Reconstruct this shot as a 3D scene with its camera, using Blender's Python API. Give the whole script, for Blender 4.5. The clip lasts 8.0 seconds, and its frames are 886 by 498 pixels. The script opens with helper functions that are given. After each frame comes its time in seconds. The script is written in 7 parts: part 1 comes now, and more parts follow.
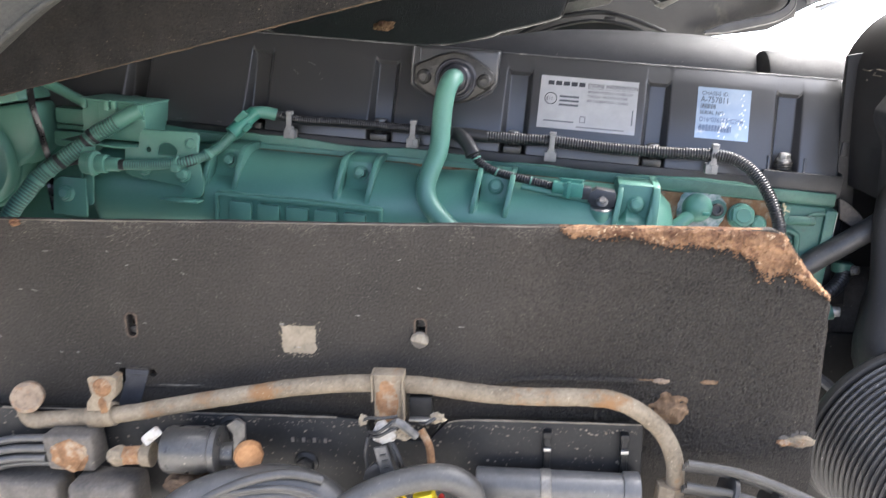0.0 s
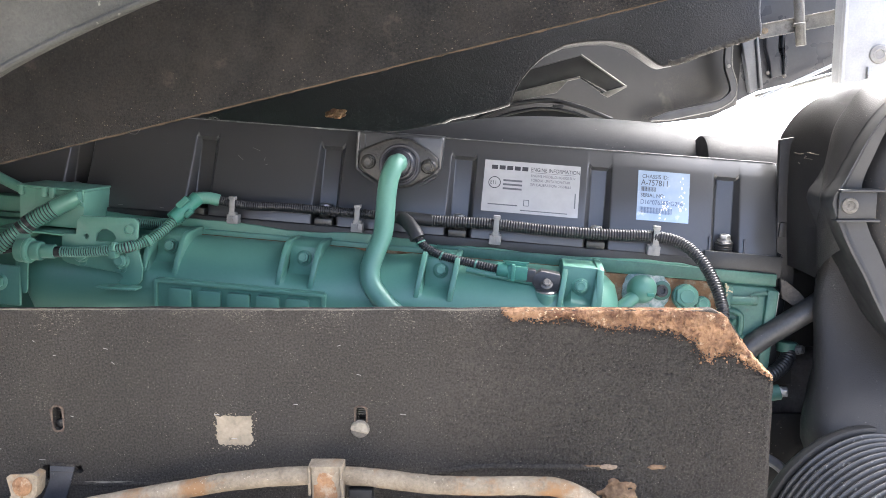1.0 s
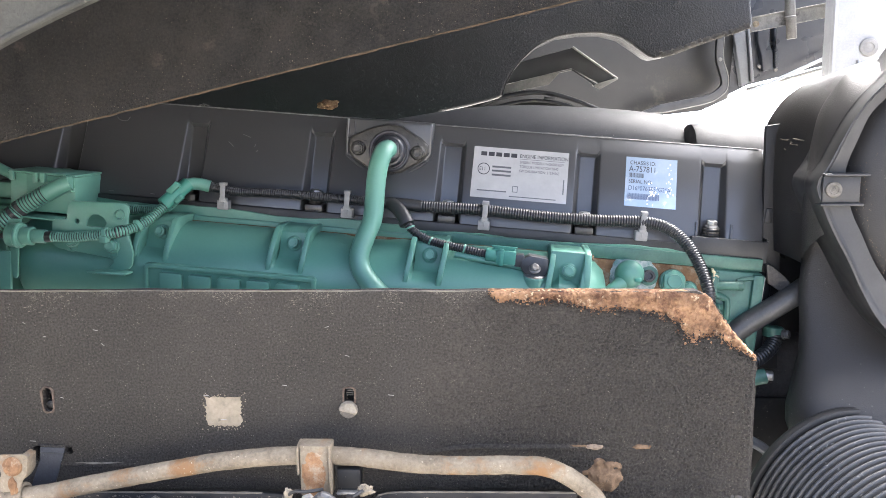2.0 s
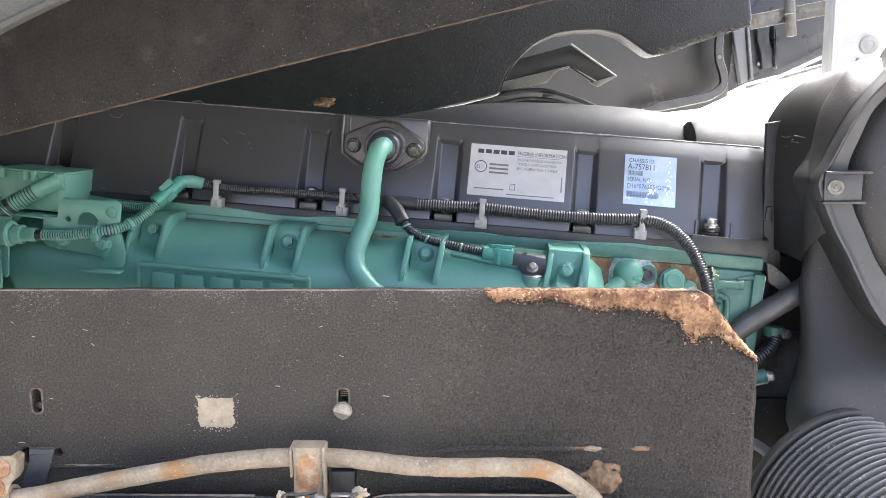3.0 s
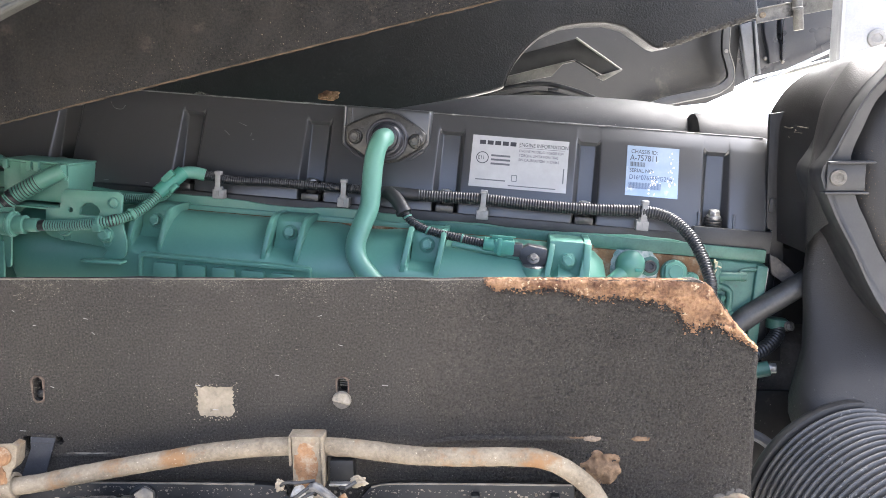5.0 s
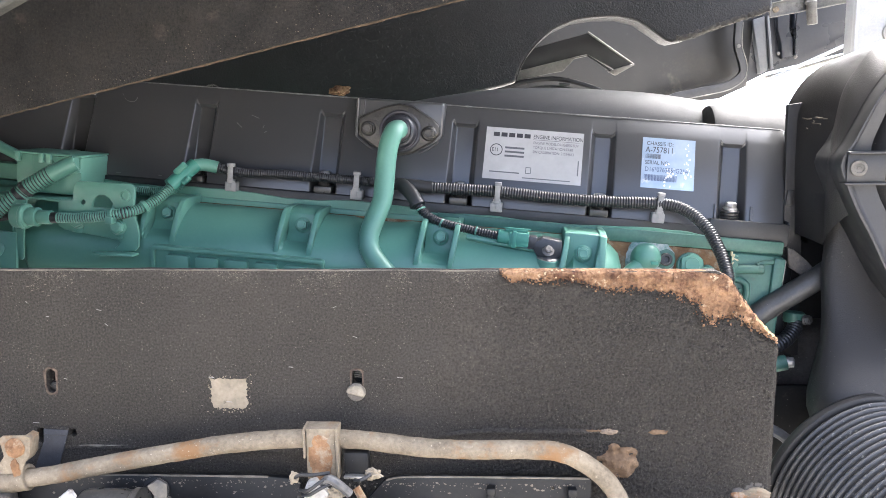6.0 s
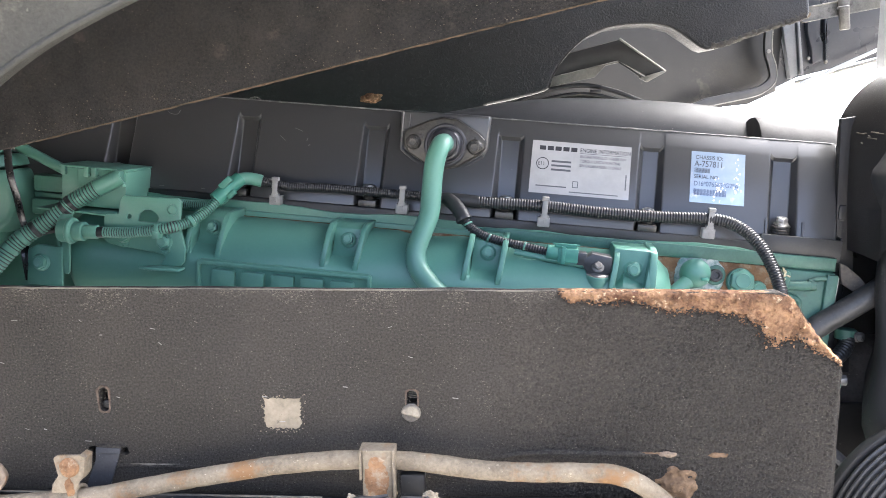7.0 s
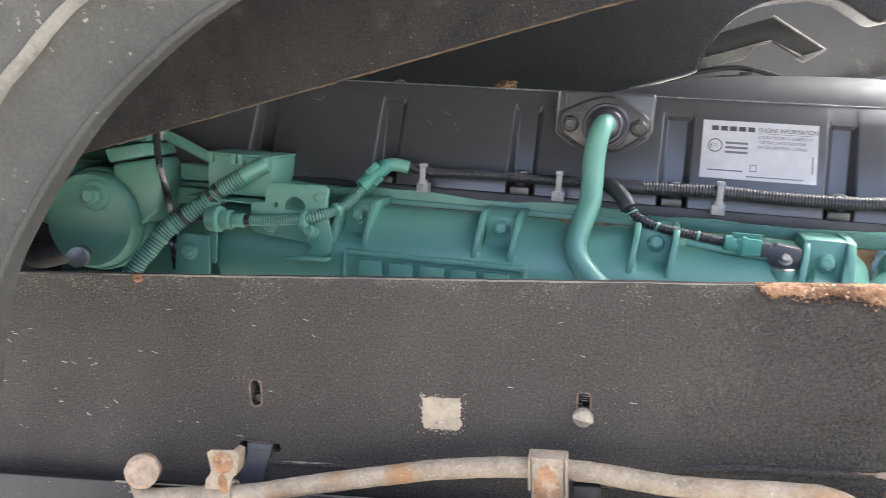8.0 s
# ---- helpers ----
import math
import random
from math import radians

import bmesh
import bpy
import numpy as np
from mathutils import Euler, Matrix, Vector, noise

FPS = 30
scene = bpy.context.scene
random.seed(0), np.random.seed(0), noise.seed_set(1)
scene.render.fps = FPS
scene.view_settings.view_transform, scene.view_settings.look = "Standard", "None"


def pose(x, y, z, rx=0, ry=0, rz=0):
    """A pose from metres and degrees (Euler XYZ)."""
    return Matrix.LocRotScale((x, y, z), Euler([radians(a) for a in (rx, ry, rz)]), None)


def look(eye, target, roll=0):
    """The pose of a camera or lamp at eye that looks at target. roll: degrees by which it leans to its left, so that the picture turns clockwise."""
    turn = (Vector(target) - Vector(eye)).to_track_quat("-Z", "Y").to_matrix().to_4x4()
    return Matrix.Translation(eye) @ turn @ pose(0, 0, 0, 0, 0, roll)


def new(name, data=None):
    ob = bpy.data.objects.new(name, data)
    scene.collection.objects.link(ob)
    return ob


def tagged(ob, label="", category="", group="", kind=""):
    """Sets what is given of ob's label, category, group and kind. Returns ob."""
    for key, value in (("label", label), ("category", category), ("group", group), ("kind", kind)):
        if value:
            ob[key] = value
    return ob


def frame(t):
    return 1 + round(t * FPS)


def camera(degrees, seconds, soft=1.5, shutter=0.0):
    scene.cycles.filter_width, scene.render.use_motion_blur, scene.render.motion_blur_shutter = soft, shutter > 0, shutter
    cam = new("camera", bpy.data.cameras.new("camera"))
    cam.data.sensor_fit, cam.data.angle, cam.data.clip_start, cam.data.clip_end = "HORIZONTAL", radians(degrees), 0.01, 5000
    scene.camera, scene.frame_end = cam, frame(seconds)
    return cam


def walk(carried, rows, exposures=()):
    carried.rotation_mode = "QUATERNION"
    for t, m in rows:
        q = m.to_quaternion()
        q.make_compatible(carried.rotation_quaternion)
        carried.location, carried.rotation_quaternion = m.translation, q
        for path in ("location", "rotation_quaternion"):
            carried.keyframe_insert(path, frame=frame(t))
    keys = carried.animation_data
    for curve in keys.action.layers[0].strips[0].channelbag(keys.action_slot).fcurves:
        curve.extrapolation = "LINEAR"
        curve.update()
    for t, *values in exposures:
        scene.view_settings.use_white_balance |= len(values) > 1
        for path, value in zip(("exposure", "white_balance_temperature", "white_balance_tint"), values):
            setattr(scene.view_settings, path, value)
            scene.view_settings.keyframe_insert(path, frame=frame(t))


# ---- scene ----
cam = camera(57.8, 8.0, soft=0.55, shutter=0.2)
PATH = [
    (0, (0.098, 0.072, 1.587), (-0.085, 1.993, 1.064), -0.7),
    (0.2, (0.109, 0.088, 1.582), (-0.021, 2.039, 1.162), -0.4),
    (0.5, (0.112, 0.09, 1.581), (-0.003, 2.063, 1.272), -0.5),
    (1, (0.121, 0.083, 1.583), (0.026, 2.056, 1.266), -0.8),
    (1.5, (0.127, 0.072, 1.572), (0.04, 2.044, 1.251), -0.8),
    (3, (0.131, 0.087, 1.566), (0.051, 2.059, 1.241), -0.7),
    (3.5, (0.134, 0.093, 1.563), (0.051, 2.064, 1.236), -0.7),
    (4, (0.137, 0.092, 1.564), (0.051, 2.064, 1.237), -0.7),
    (4.5, (0.14, 0.087, 1.563), (0.048, 2.057, 1.234), -0.7),
    (6, (0.132, 0.093, 1.549), (0.012, 2.062, 1.216), -0.8),
    (6.5, (0.111, 0.103, 1.552), (-0.02, 2.071, 1.218), -0.8),
    (7, (0.088, 0.102, 1.567), (-0.059, 2.068, 1.233), -0.8),
    (7.2, (0.065, 0.107, 1.562), (-0.085, 2.074, 1.23), -0.9),
    (7.5, (0.026, 0.126, 1.555), (-0.134, 2.091, 1.219), -0.9),
    (7.8, (0.019, 0.147, 1.55), (-0.259, 2.099, 1.216), -1.3),
    (8, (0.024, 0.159, 1.548), (-0.387, 2.088, 1.215), -1.8),
]
walk(cam, [(t, look(eye, target, roll)) for t, eye, target, roll in PATH], exposures=[(0.0, 3.76, 5920, 6), (0.5, 3.87, 5920, 6), (4.0, 4.05, 5920, 6), (8.0, 4.04, 5920, 6)])

# ---- world, sun, exposure ----
world = bpy.data.worlds.new("sky")
scene.world = world
world.use_nodes = True
wn = world.node_tree
sky = wn.nodes.new("ShaderNodeTexSky")
sky.sky_type, sky.sun_disc = "NISHITA", False
SUN_EL, SUN_AZ = 60.0, 26.0
sky.sun_elevation, sky.sun_rotation = radians(SUN_EL), radians(SUN_AZ)
sky.dust_density, sky.air_density, sky.ozone_density = 8.0, 0.28, 0.1
wn.links.new(sky.outputs[0], wn.nodes["Background"].inputs[0])
wn.nodes["Background"].inputs[1].default_value = 0.15
sun = new("sun", bpy.data.lights.new("sun", "SUN"))
sun.data.energy, sun.data.angle, sun.data.color = 0.30, radians(14.0), (1.0, 0.96, 0.90)
toward = Vector((math.sin(radians(SUN_AZ)) * math.cos(radians(SUN_EL)), math.cos(radians(SUN_AZ)) * math.cos(radians(SUN_EL)), math.sin(radians(SUN_EL))))
sun.matrix_world = look(toward * 30, (0, 0, 0))


# ---- materials ----
def surface(name, low, high, scale=6.0, rough=0.5, metal=0.0, fine=220.0, bump=0.25, depth=0.001,
            specks=None, stain=None, gloss=0.5, spread=0.5, rough_vary=0.15, coat=0.0, grainy=0.5, mid=None, frizz=3.0):
    """Two colours mixed by broad and fine noise, with optional light specks and stains, and a fine relief."""
    m = bpy.data.materials.new(name)
    m.use_nodes = True
    nt = m.node_tree
    bsdf = nt.nodes["Principled BSDF"]
    link = nt.links.new

    def node(kind, **values):
        n = nt.nodes.new(kind)
        for key, value in values.items():
            n.inputs[key].default_value = value
        return n

    where = node("ShaderNodeTexCoord").outputs["Object"]

    def noisy(size, detail=4.0, roughness=0.6):
        n = node("ShaderNodeTexNoise", Scale=size, Detail=detail, Roughness=roughness)
        link(where, n.inputs["Vector"])
        return n.outputs["Fac"]

    def ramp(value, a, b):
        n = node("ShaderNodeMapRange", **{"From Min": a, "From Max": b})
        link(value, n.inputs["Value"])
        return n.outputs["Result"]

    def blend(fac, a, b):
        n = nt.nodes.new("ShaderNodeMix")
        n.data_type = "RGBA"
        link(fac, n.inputs[0])
        for socket, value in ((n.inputs[6], a), (n.inputs[7], b)):
            if isinstance(value, tuple):
                socket.default_value = (*value, 1)
            else:
                link(value, socket)
        return n.outputs[2]

    broad, grain = noisy(scale), noisy(fine, frizz, 0.6 + 0.03 * (frizz - 3.0))
    both = node("ShaderNodeMath")
    both.operation = "MULTIPLY_ADD"
    link(grain, both.inputs[0])
    both.inputs[1].default_value = grainy
    link(broad, both.inputs[2])
    colour = blend(ramp(both.outputs[0], 0.5 + grainy * 0.5 - spread * 0.5, 0.5 + grainy * 0.5 + spread * 0.5), low, high)
    if stain:
        tint, amount, size = stain
        colour = blend(ramp(noisy(size, 6.0, 0.7), 0.72 - amount * 0.4, 0.80 - amount * 0.3), colour, tint)
    if specks:
        tint, amount, size = specks
        shift = node("ShaderNodeTexNoise", Scale=size * 2.5, Detail=2.0)
        link(where, shift.inputs["Vector"])
        bent = node("ShaderNodeVectorMath")
        bent.operation = "MULTIPLY_ADD"
        link(shift.outputs["Color"], bent.inputs[0])
        bent.inputs[1].default_value = (0.9 / size,) * 3
        link(where, bent.inputs[2])
        dots = node("ShaderNodeTexVoronoi", Scale=size, Randomness=1.0)
        link(bent.outputs[0], dots.inputs["Vector"])
        near = ramp(dots.outputs["Distance"], amount, amount * 0.4)
        thin = node("ShaderNodeMath")
        thin.operation = "MULTIPLY"
        link(near, thin.inputs[0])
        link(ramp(noisy(size * 0.17, 2.0), 0.48, 0.62), thin.inputs[1])
        colour = blend(thin.outputs[0], colour, tint)
    link(colour, bsdf.inputs["Base Color"])
    r = node("ShaderNodeMapRange", **{"From Min": 0.1, "From Max": 0.9, "To Min": max(0.02, rough - rough_vary), "To Max": min(1.0, rough + rough_vary)})
    link(noisy(scale * 2.3, 3.0, 0.5), r.inputs["Value"])
    link(r.outputs["Result"], bsdf.inputs["Roughness"])
    bsdf.inputs["Metallic"].default_value = metal
    bsdf.inputs["Specular IOR Level"].default_value = gloss
    bsdf.inputs["Coat Weight"].default_value = coat
    relief = node("ShaderNodeBump", Strength=bump, Distance=depth)
    height = both.outputs[0]
    if mid:
        size, amount = mid
        more = node("ShaderNodeMath")
        more.operation = "MULTIPLY_ADD"
        link(noisy(size, 2.0, 0.5), more.inputs[0])
        more.inputs[1].default_value = amount
        link(height, more.inputs[2])
        height = more.outputs[0]
    link(height, relief.inputs["Height"])
    link(relief.outputs["Normal"], bsdf.inputs["Normal"])
    return m


FELT = surface("felt", (0.0095, 0.0085, 0.0069), (0.0840, 0.0746, 0.0612), 3, 0.84, fine=460, bump=1.0, depth=0.0026, mid=(300, 0.6), frizz=6.0,
               specks=((0.22, 0.20, 0.165), 0.20, 400), gloss=0.28, spread=0.95, grainy=1.9)
FOAM = surface("torn_foam", (0.070, 0.036, 0.021), (0.41, 0.248, 0.137), 38, 0.95, fine=240, bump=1.0, depth=0.006, mid=(120, 1.5), frizz=7.0,
               stain=((0.100, 0.050, 0.030), 0.54, 46), gloss=0.12, spread=0.50, specks=((0.50, 0.385, 0.245), 0.30, 170))
GREEN = surface("green_engine_paint", (0.085, 0.206, 0.153), (0.127, 0.276, 0.206), 9, 0.38, fine=300, bump=0.16, depth=0.0006, spread=1.2,
                specks=((0.14, 0.22, 0.18), 0.06, 150), gloss=0.45)
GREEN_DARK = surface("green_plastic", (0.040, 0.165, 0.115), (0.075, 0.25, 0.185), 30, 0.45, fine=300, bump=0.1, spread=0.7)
GROOVE = surface("thinly_sprayed_plastic", (0.016, 0.030, 0.026), (0.034, 0.066, 0.054), 60, 0.5, fine=300, bump=0.2)
# Engine green darkened both for grime and for shade on the parts using it.
GREEN_GRIMY_SHADED = surface("grimy_shaded_green_paint", (0.036, 0.094, 0.070), (0.074, 0.166, 0.124), 26, 0.44, fine=300, bump=0.3, depth=0.0008, frizz=6.0, stain=((0.070, 0.085, 0.060), 0.25, 30), gloss=0.4)
COVER = surface("black_cover_plastic", (0.0405, 0.0408, 0.0413), (0.0570, 0.0574, 0.0580), 2.5, 0.29, fine=700, bump=0.04, depth=0.0004, rough_vary=0.03, gloss=0.7,
                specks=((0.16, 0.158, 0.152), 0.06, 170), spread=3.0, grainy=2.0)
DUCT = surface("duct_plastic", (0.0150, 0.0145, 0.0140), (0.0280, 0.0271, 0.0260), 6, 0.50, fine=900, bump=0.35, depth=0.0008, mid=(600, 0.5),
               specks=((0.16, 0.152, 0.138), 0.14, 280), frizz=4.0, gloss=0.28, spread=1.0)
DUCT_GRAIN = surface("grained_duct_plastic", (0.0190, 0.0182, 0.0174), (0.0350, 0.0336, 0.0320), 6, 0.50, fine=1000, bump=0.6, depth=0.0008, mid=(620, 0.7), frizz=4.0,
                     specks=((0.22, 0.208, 0.185), 0.13, 230), gloss=0.28, spread=1.0)
PIPE_PLASTIC = surface("dusty_pipe_plastic", (0.046, 0.0462, 0.0470), (0.080, 0.0798, 0.079), 12, 0.62, fine=400, bump=0.2, depth=0.0006,
                       specks=((0.22, 0.21, 0.19), 0.14, 110), gloss=0.16, spread=1.0)
DUST = surface("pale_dust", (0.095, 0.084, 0.066), (0.19, 0.171, 0.140), 60, 0.95, fine=300, bump=0.8, depth=0.001, gloss=0.15)
GRIME = surface("grimy_steel", (0.040, 0.036, 0.031), (0.125, 0.110, 0.090), 26, 0.75, fine=280, bump=0.8, depth=0.0015, specks=((0.30, 0.26, 0.20), 0.16, 150), stain=((0.17, 0.135, 0.095), 0.32, 22))
HOSE_GREY = surface("scuffed_grey_hose", (0.028, 0.0275, 0.0255), (0.074, 0.0715, 0.066), 26, 0.42, fine=260, bump=0.4, specks=((0.34, 0.315, 0.27), 0.13, 140), stain=((0.11, 0.101, 0.085), 0.18, 20))
WORN_METAL = surface("worn_dark_metal", (0.034, 0.033, 0.030), (0.090, 0.0865, 0.079), 24, 0.32, metal=0.35, fine=300, bump=0.3, stain=((0.15, 0.128, 0.097), 0.25, 40), specks=((0.4, 0.36, 0.3), 0.15, 160))
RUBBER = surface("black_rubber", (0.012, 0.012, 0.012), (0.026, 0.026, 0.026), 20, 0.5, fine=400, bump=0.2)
BELLOWS = surface("bellows_rubber", (0.022, 0.0212, 0.0202), (0.054, 0.0523, 0.0495), 14, 0.38, fine=300, bump=0.3, specks=((0.26, 0.25, 0.225), 0.20, 140), stain=((0.075, 0.070, 0.062), 0.2, 12), gloss=0.5)
CONDUIT = surface("corrugated_black_plastic", (0.013, 0.013, 0.0132), (0.026, 0.026, 0.0265), 30, 0.36, fine=300, bump=0.05, gloss=0.5)
ARCH = surface("dusty_arch_plastic", (0.0026, 0.0023, 0.0018), (0.0210, 0.0178, 0.0137), 20, 0.85, fine=420, bump=1.0, depth=0.0026, frizz=7.0,
               specks=((0.12, 0.102, 0.075), 0.12, 260), stain=((0.036, 0.030, 0.022), 0.28, 34), gloss=0.27, spread=0.60, grainy=1.6, mid=(120, 0.7))
EDGE_RUST = surface("dirty_edge", (0.012, 0.009, 0.006), (0.070, 0.050, 0.031), 60, 0.9, fine=300, bump=0.8, gloss=0.2, frizz=6.0)
FENDER = surface("grey_fender_plastic", (0.020, 0.0200, 0.0170), (0.055, 0.0545, 0.0465), 11, 0.78, fine=360, bump=0.8, depth=0.0018, mid=(70, 1.0),
                 specks=((0.17, 0.162, 0.135), 0.22, 110), stain=((0.098, 0.094, 0.078), 0.26, 14), gloss=0.3, spread=0.8, grainy=1.0, frizz=6.0)
PAD = surface("black_foam_skin", (0.0034, 0.0037, 0.0042), (0.0098, 0.0103, 0.0112), 12, 0.40, fine=480, bump=0.9, depth=0.0015, mid=(260, 1.0), gloss=0.42, frizz=5.0,
              stain=((0.030, 0.027, 0.023), 0.10, 8))
INNER = surface("cab_inner_panel", (0.0090, 0.0092, 0.0092), (0.0195, 0.0195, 0.0188), 5, 0.46, fine=260, bump=0.25, specks=((0.12, 0.112, 0.098), 0.09, 60),
                stain=((0.092, 0.081, 0.062), 0.40, 4.6), gloss=0.30, frizz=6.0)
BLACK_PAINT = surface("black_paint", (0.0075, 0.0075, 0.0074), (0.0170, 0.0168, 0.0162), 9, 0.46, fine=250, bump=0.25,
                      specks=((0.20, 0.185, 0.16), 0.13, 140), stain=((0.050, 0.045, 0.037), 0.18, 18), gloss=0.25)
DUSTY_PIPE = surface("dusty_steel_pipe", (0.112, 0.091, 0.063), (0.245, 0.205, 0.147), 30, 0.88, fine=260, bump=0.8, depth=0.0014, frizz=6.0,
                     stain=((0.185, 0.108, 0.052), 0.46, 17), specks=((0.34, 0.29, 0.215), 0.20, 230), gloss=0.2, grainy=0.9, spread=0.6)
RUST = surface("rust", (0.095, 0.050, 0.024), (0.27, 0.158, 0.082), 60, 0.9, fine=300, bump=1.0, depth=0.0015, frizz=6.0,
               stain=((0.27, 0.22, 0.155), 0.52, 70), gloss=0.2)
CRUST = surface("rusty_dusty_steel", (0.14, 0.108, 0.078), (0.30, 0.235, 0.170), 50, 0.9, fine=260, bump=1.0, depth=0.0015, stain=((0.24, 0.115, 0.050), 0.5, 55), gloss=0.2)
MUD = surface("dried_mud", (0.072, 0.046, 0.027), (0.205, 0.140, 0.086), 70, 0.95, fine=260, bump=1.0, depth=0.002, gloss=0.15, frizz=6.0, stain=((0.045, 0.031, 0.021), 0.38, 60))
ZINC = surface("zinc_steel", (0.27, 0.265, 0.25), (0.44, 0.43, 0.41), 40, 0.42, metal=0.85, fine=300, bump=0.15, stain=((0.16, 0.14, 0.11), 0.25, 60))
DULL_STEEL = surface("dull_steel", (0.10, 0.095, 0.085), (0.22, 0.21, 0.19), 30, 0.5, metal=0.6, fine=300, bump=0.3, stain=((0.16, 0.12, 0.08), 0.25, 50))
ALU = surface("aluminium", (0.27, 0.28, 0.29), (0.37, 0.38, 0.39), 10, 0.5, metal=0.3, fine=200, bump=0.1)
GREY_CLIP = surface("grey_clip_plastic", (0.20, 0.195, 0.18), (0.30, 0.29, 0.27), 40, 0.5, fine=200, bump=0.1)
PAPER = surface("label_film", (0.44, 0.445, 0.44), (0.54, 0.54, 0.535), 18, 0.16, metal=0.3, fine=90, bump=0.6, depth=0.0007, mid=(28, 2.2), rough_vary=0.1)
PAPER_WORN = surface("worn_label_film", (0.32, 0.41, 0.52), (0.43, 0.51, 0.60), 30, 0.2, metal=0.3, fine=90, bump=0.5, depth=0.0006, mid=(28, 2.0), stain=((0.62, 0.64, 0.65), 0.3, 55), rough_vary=0.1)
INK = surface("ink", (0.02, 0.02, 0.025), (0.04, 0.04, 0.045), 20, 0.5)
BLUE_INK = surface("blue_black_ink", (0.035, 0.050, 0.10), (0.07, 0.09, 0.15), 20, 0.5)
INK_GREY = surface("faded_ink", (0.060, 0.063, 0.07), (0.12, 0.125, 0.135), 20, 0.5)
RESIDUE = surface("adhesive_residue", (0.155, 0.131, 0.094), (0.265, 0.228, 0.168), 70, 0.95, fine=300, bump=1.0, gloss=0.15, frizz=6.0, stain=((0.09, 0.076, 0.055), 0.28, 90))
WHITE = surface("white_plastic", (0.24, 0.23, 0.21), (0.42, 0.41, 0.38), 30, 0.6, bump=0.6, stain=((0.17, 0.14, 0.11), 0.40, 90))
YELLOW = surface("yellow_plastic", (0.80, 0.58, 0.02), (0.86, 0.66, 0.04), 20, 0.4)
RED = surface("red_plastic", (0.50, 0.02, 0.02), (0.60, 0.04, 0.03), 20, 0.4)
# Emission makes the backdrop glow, so the far distance burns out to white.
BACKDROP_GLOW = bpy.data.materials.new("white_backdrop_glow")
BACKDROP_GLOW.use_nodes = True
BACKDROP_GLOW.node_tree.nodes["Principled BSDF"].inputs["Base Color"].default_value = (0.8, 0.8, 0.8, 1)
BACKDROP_GLOW.node_tree.nodes["Principled BSDF"].inputs["Emission Color"].default_value = (0.97, 0.98, 1.0, 1)
BACKDROP_GLOW.node_tree.nodes["Principled BSDF"].inputs["Emission Strength"].default_value = 0.35
CONCRETE = surface("yard_concrete", (0.275, 0.262, 0.236), (0.365, 0.348, 0.314), 0.6, 0.9, fine=20, bump=0.3, depth=0.004)
OILY = surface("oily_steel", (0.014, 0.0132, 0.0112), (0.060, 0.0560, 0.0470), 60, 0.34, metal=0.25, fine=240, bump=0.7, depth=0.0012, stain=((0.185, 0.155, 0.105), 0.30, 85), spread=0.55, frizz=7.0)

# ---- mesh helpers ----
ENGINE = Matrix(((0.99527, 0.04122, 0.08792, -0.268), (-0.04106, 0.99915, -0.00363, 1.054), (-0.08799, 0.0, 0.99612, 1.433), (0, 0, 0, 1)))
WORLD = Matrix.Identity(4)
base = {}


def thing(name, at, label, category, group="", kind="", space=WORLD):
    ob = new(name)
    ob.empty_display_size = 0.02
    ob.matrix_world = space @ Matrix.Translation(at)
    base[ob] = Vector(at)
    return tagged(ob, label, category, group, kind)


def mesh_of(name, bm, material, sharp=35):
    bm.normal_update()
    for f in bm.faces:
        f.smooth = True
    for e in bm.edges:
        e.smooth = len(e.link_faces) == 2 and e.calc_face_angle(0) < radians(sharp)
    me = bpy.data.meshes.new(name)
    bm.to_mesh(me)
    bm.free()
    me.materials.append(material)
    return me


def part(name, bm, material, parent, label="", sharp=35):
    """One mesh under a thing or under a part; its coordinates are those of the thing's space."""
    top = parent
    while top not in base:
        top = top.parent
    bmesh.ops.translate(bm, verts=bm.verts, vec=-base[top])
    ob = new(name, mesh_of(name, bm, material, sharp))
    ob.parent = parent
    return tagged(ob, label)


def solid(name, bm, material, label, category, at=(0, 0, 0), group="", kind="", space=WORLD, sharp=35):
    """A thing that is one mesh."""
    bmesh.ops.translate(bm, verts=bm.verts, vec=-Vector(at))
    ob = new(name, mesh_of(name, bm, material, sharp))
    ob.matrix_world = space @ Matrix.Translation(at)
    base[ob] = Vector(at)
    return tagged(ob, label, category, group, kind)


def bevelled(bm, width, segments=2, angle=30):
    if width > 0:
        bm.normal_update()
        edges = [e for e in bm.edges if len(e.link_faces) == 2 and e.calc_face_angle(0) > radians(angle)]
        bmesh.ops.bevel(bm, geom=edges, offset=width, segments=segments, profile=0.5, affect="EDGES", clamp_overlap=True)
    return bm


def join(*parts):
    out = bmesh.new()
    for bm in parts:
        me = bpy.data.meshes.new("joined")
        bm.to_mesh(me)
        bm.free()
        out.from_mesh(me)
        bpy.data.meshes.remove(me)
    return out


def box(x0, x1, y0, y1, z0, z1, bevel=0.0, segments=2):
    bm = bmesh.new()
    bmesh.ops.create_cube(bm, size=1)
    for v in bm.verts:
        v.co = Vector((x0 if v.co.x < 0 else x1, y0 if v.co.y < 0 else y1, z0 if v.co.z < 0 else z1))
    return bevelled(bm, bevel, segments)


def moved(bm, m):
    bmesh.ops.transform(bm, matrix=m, verts=bm.verts)
    return bm


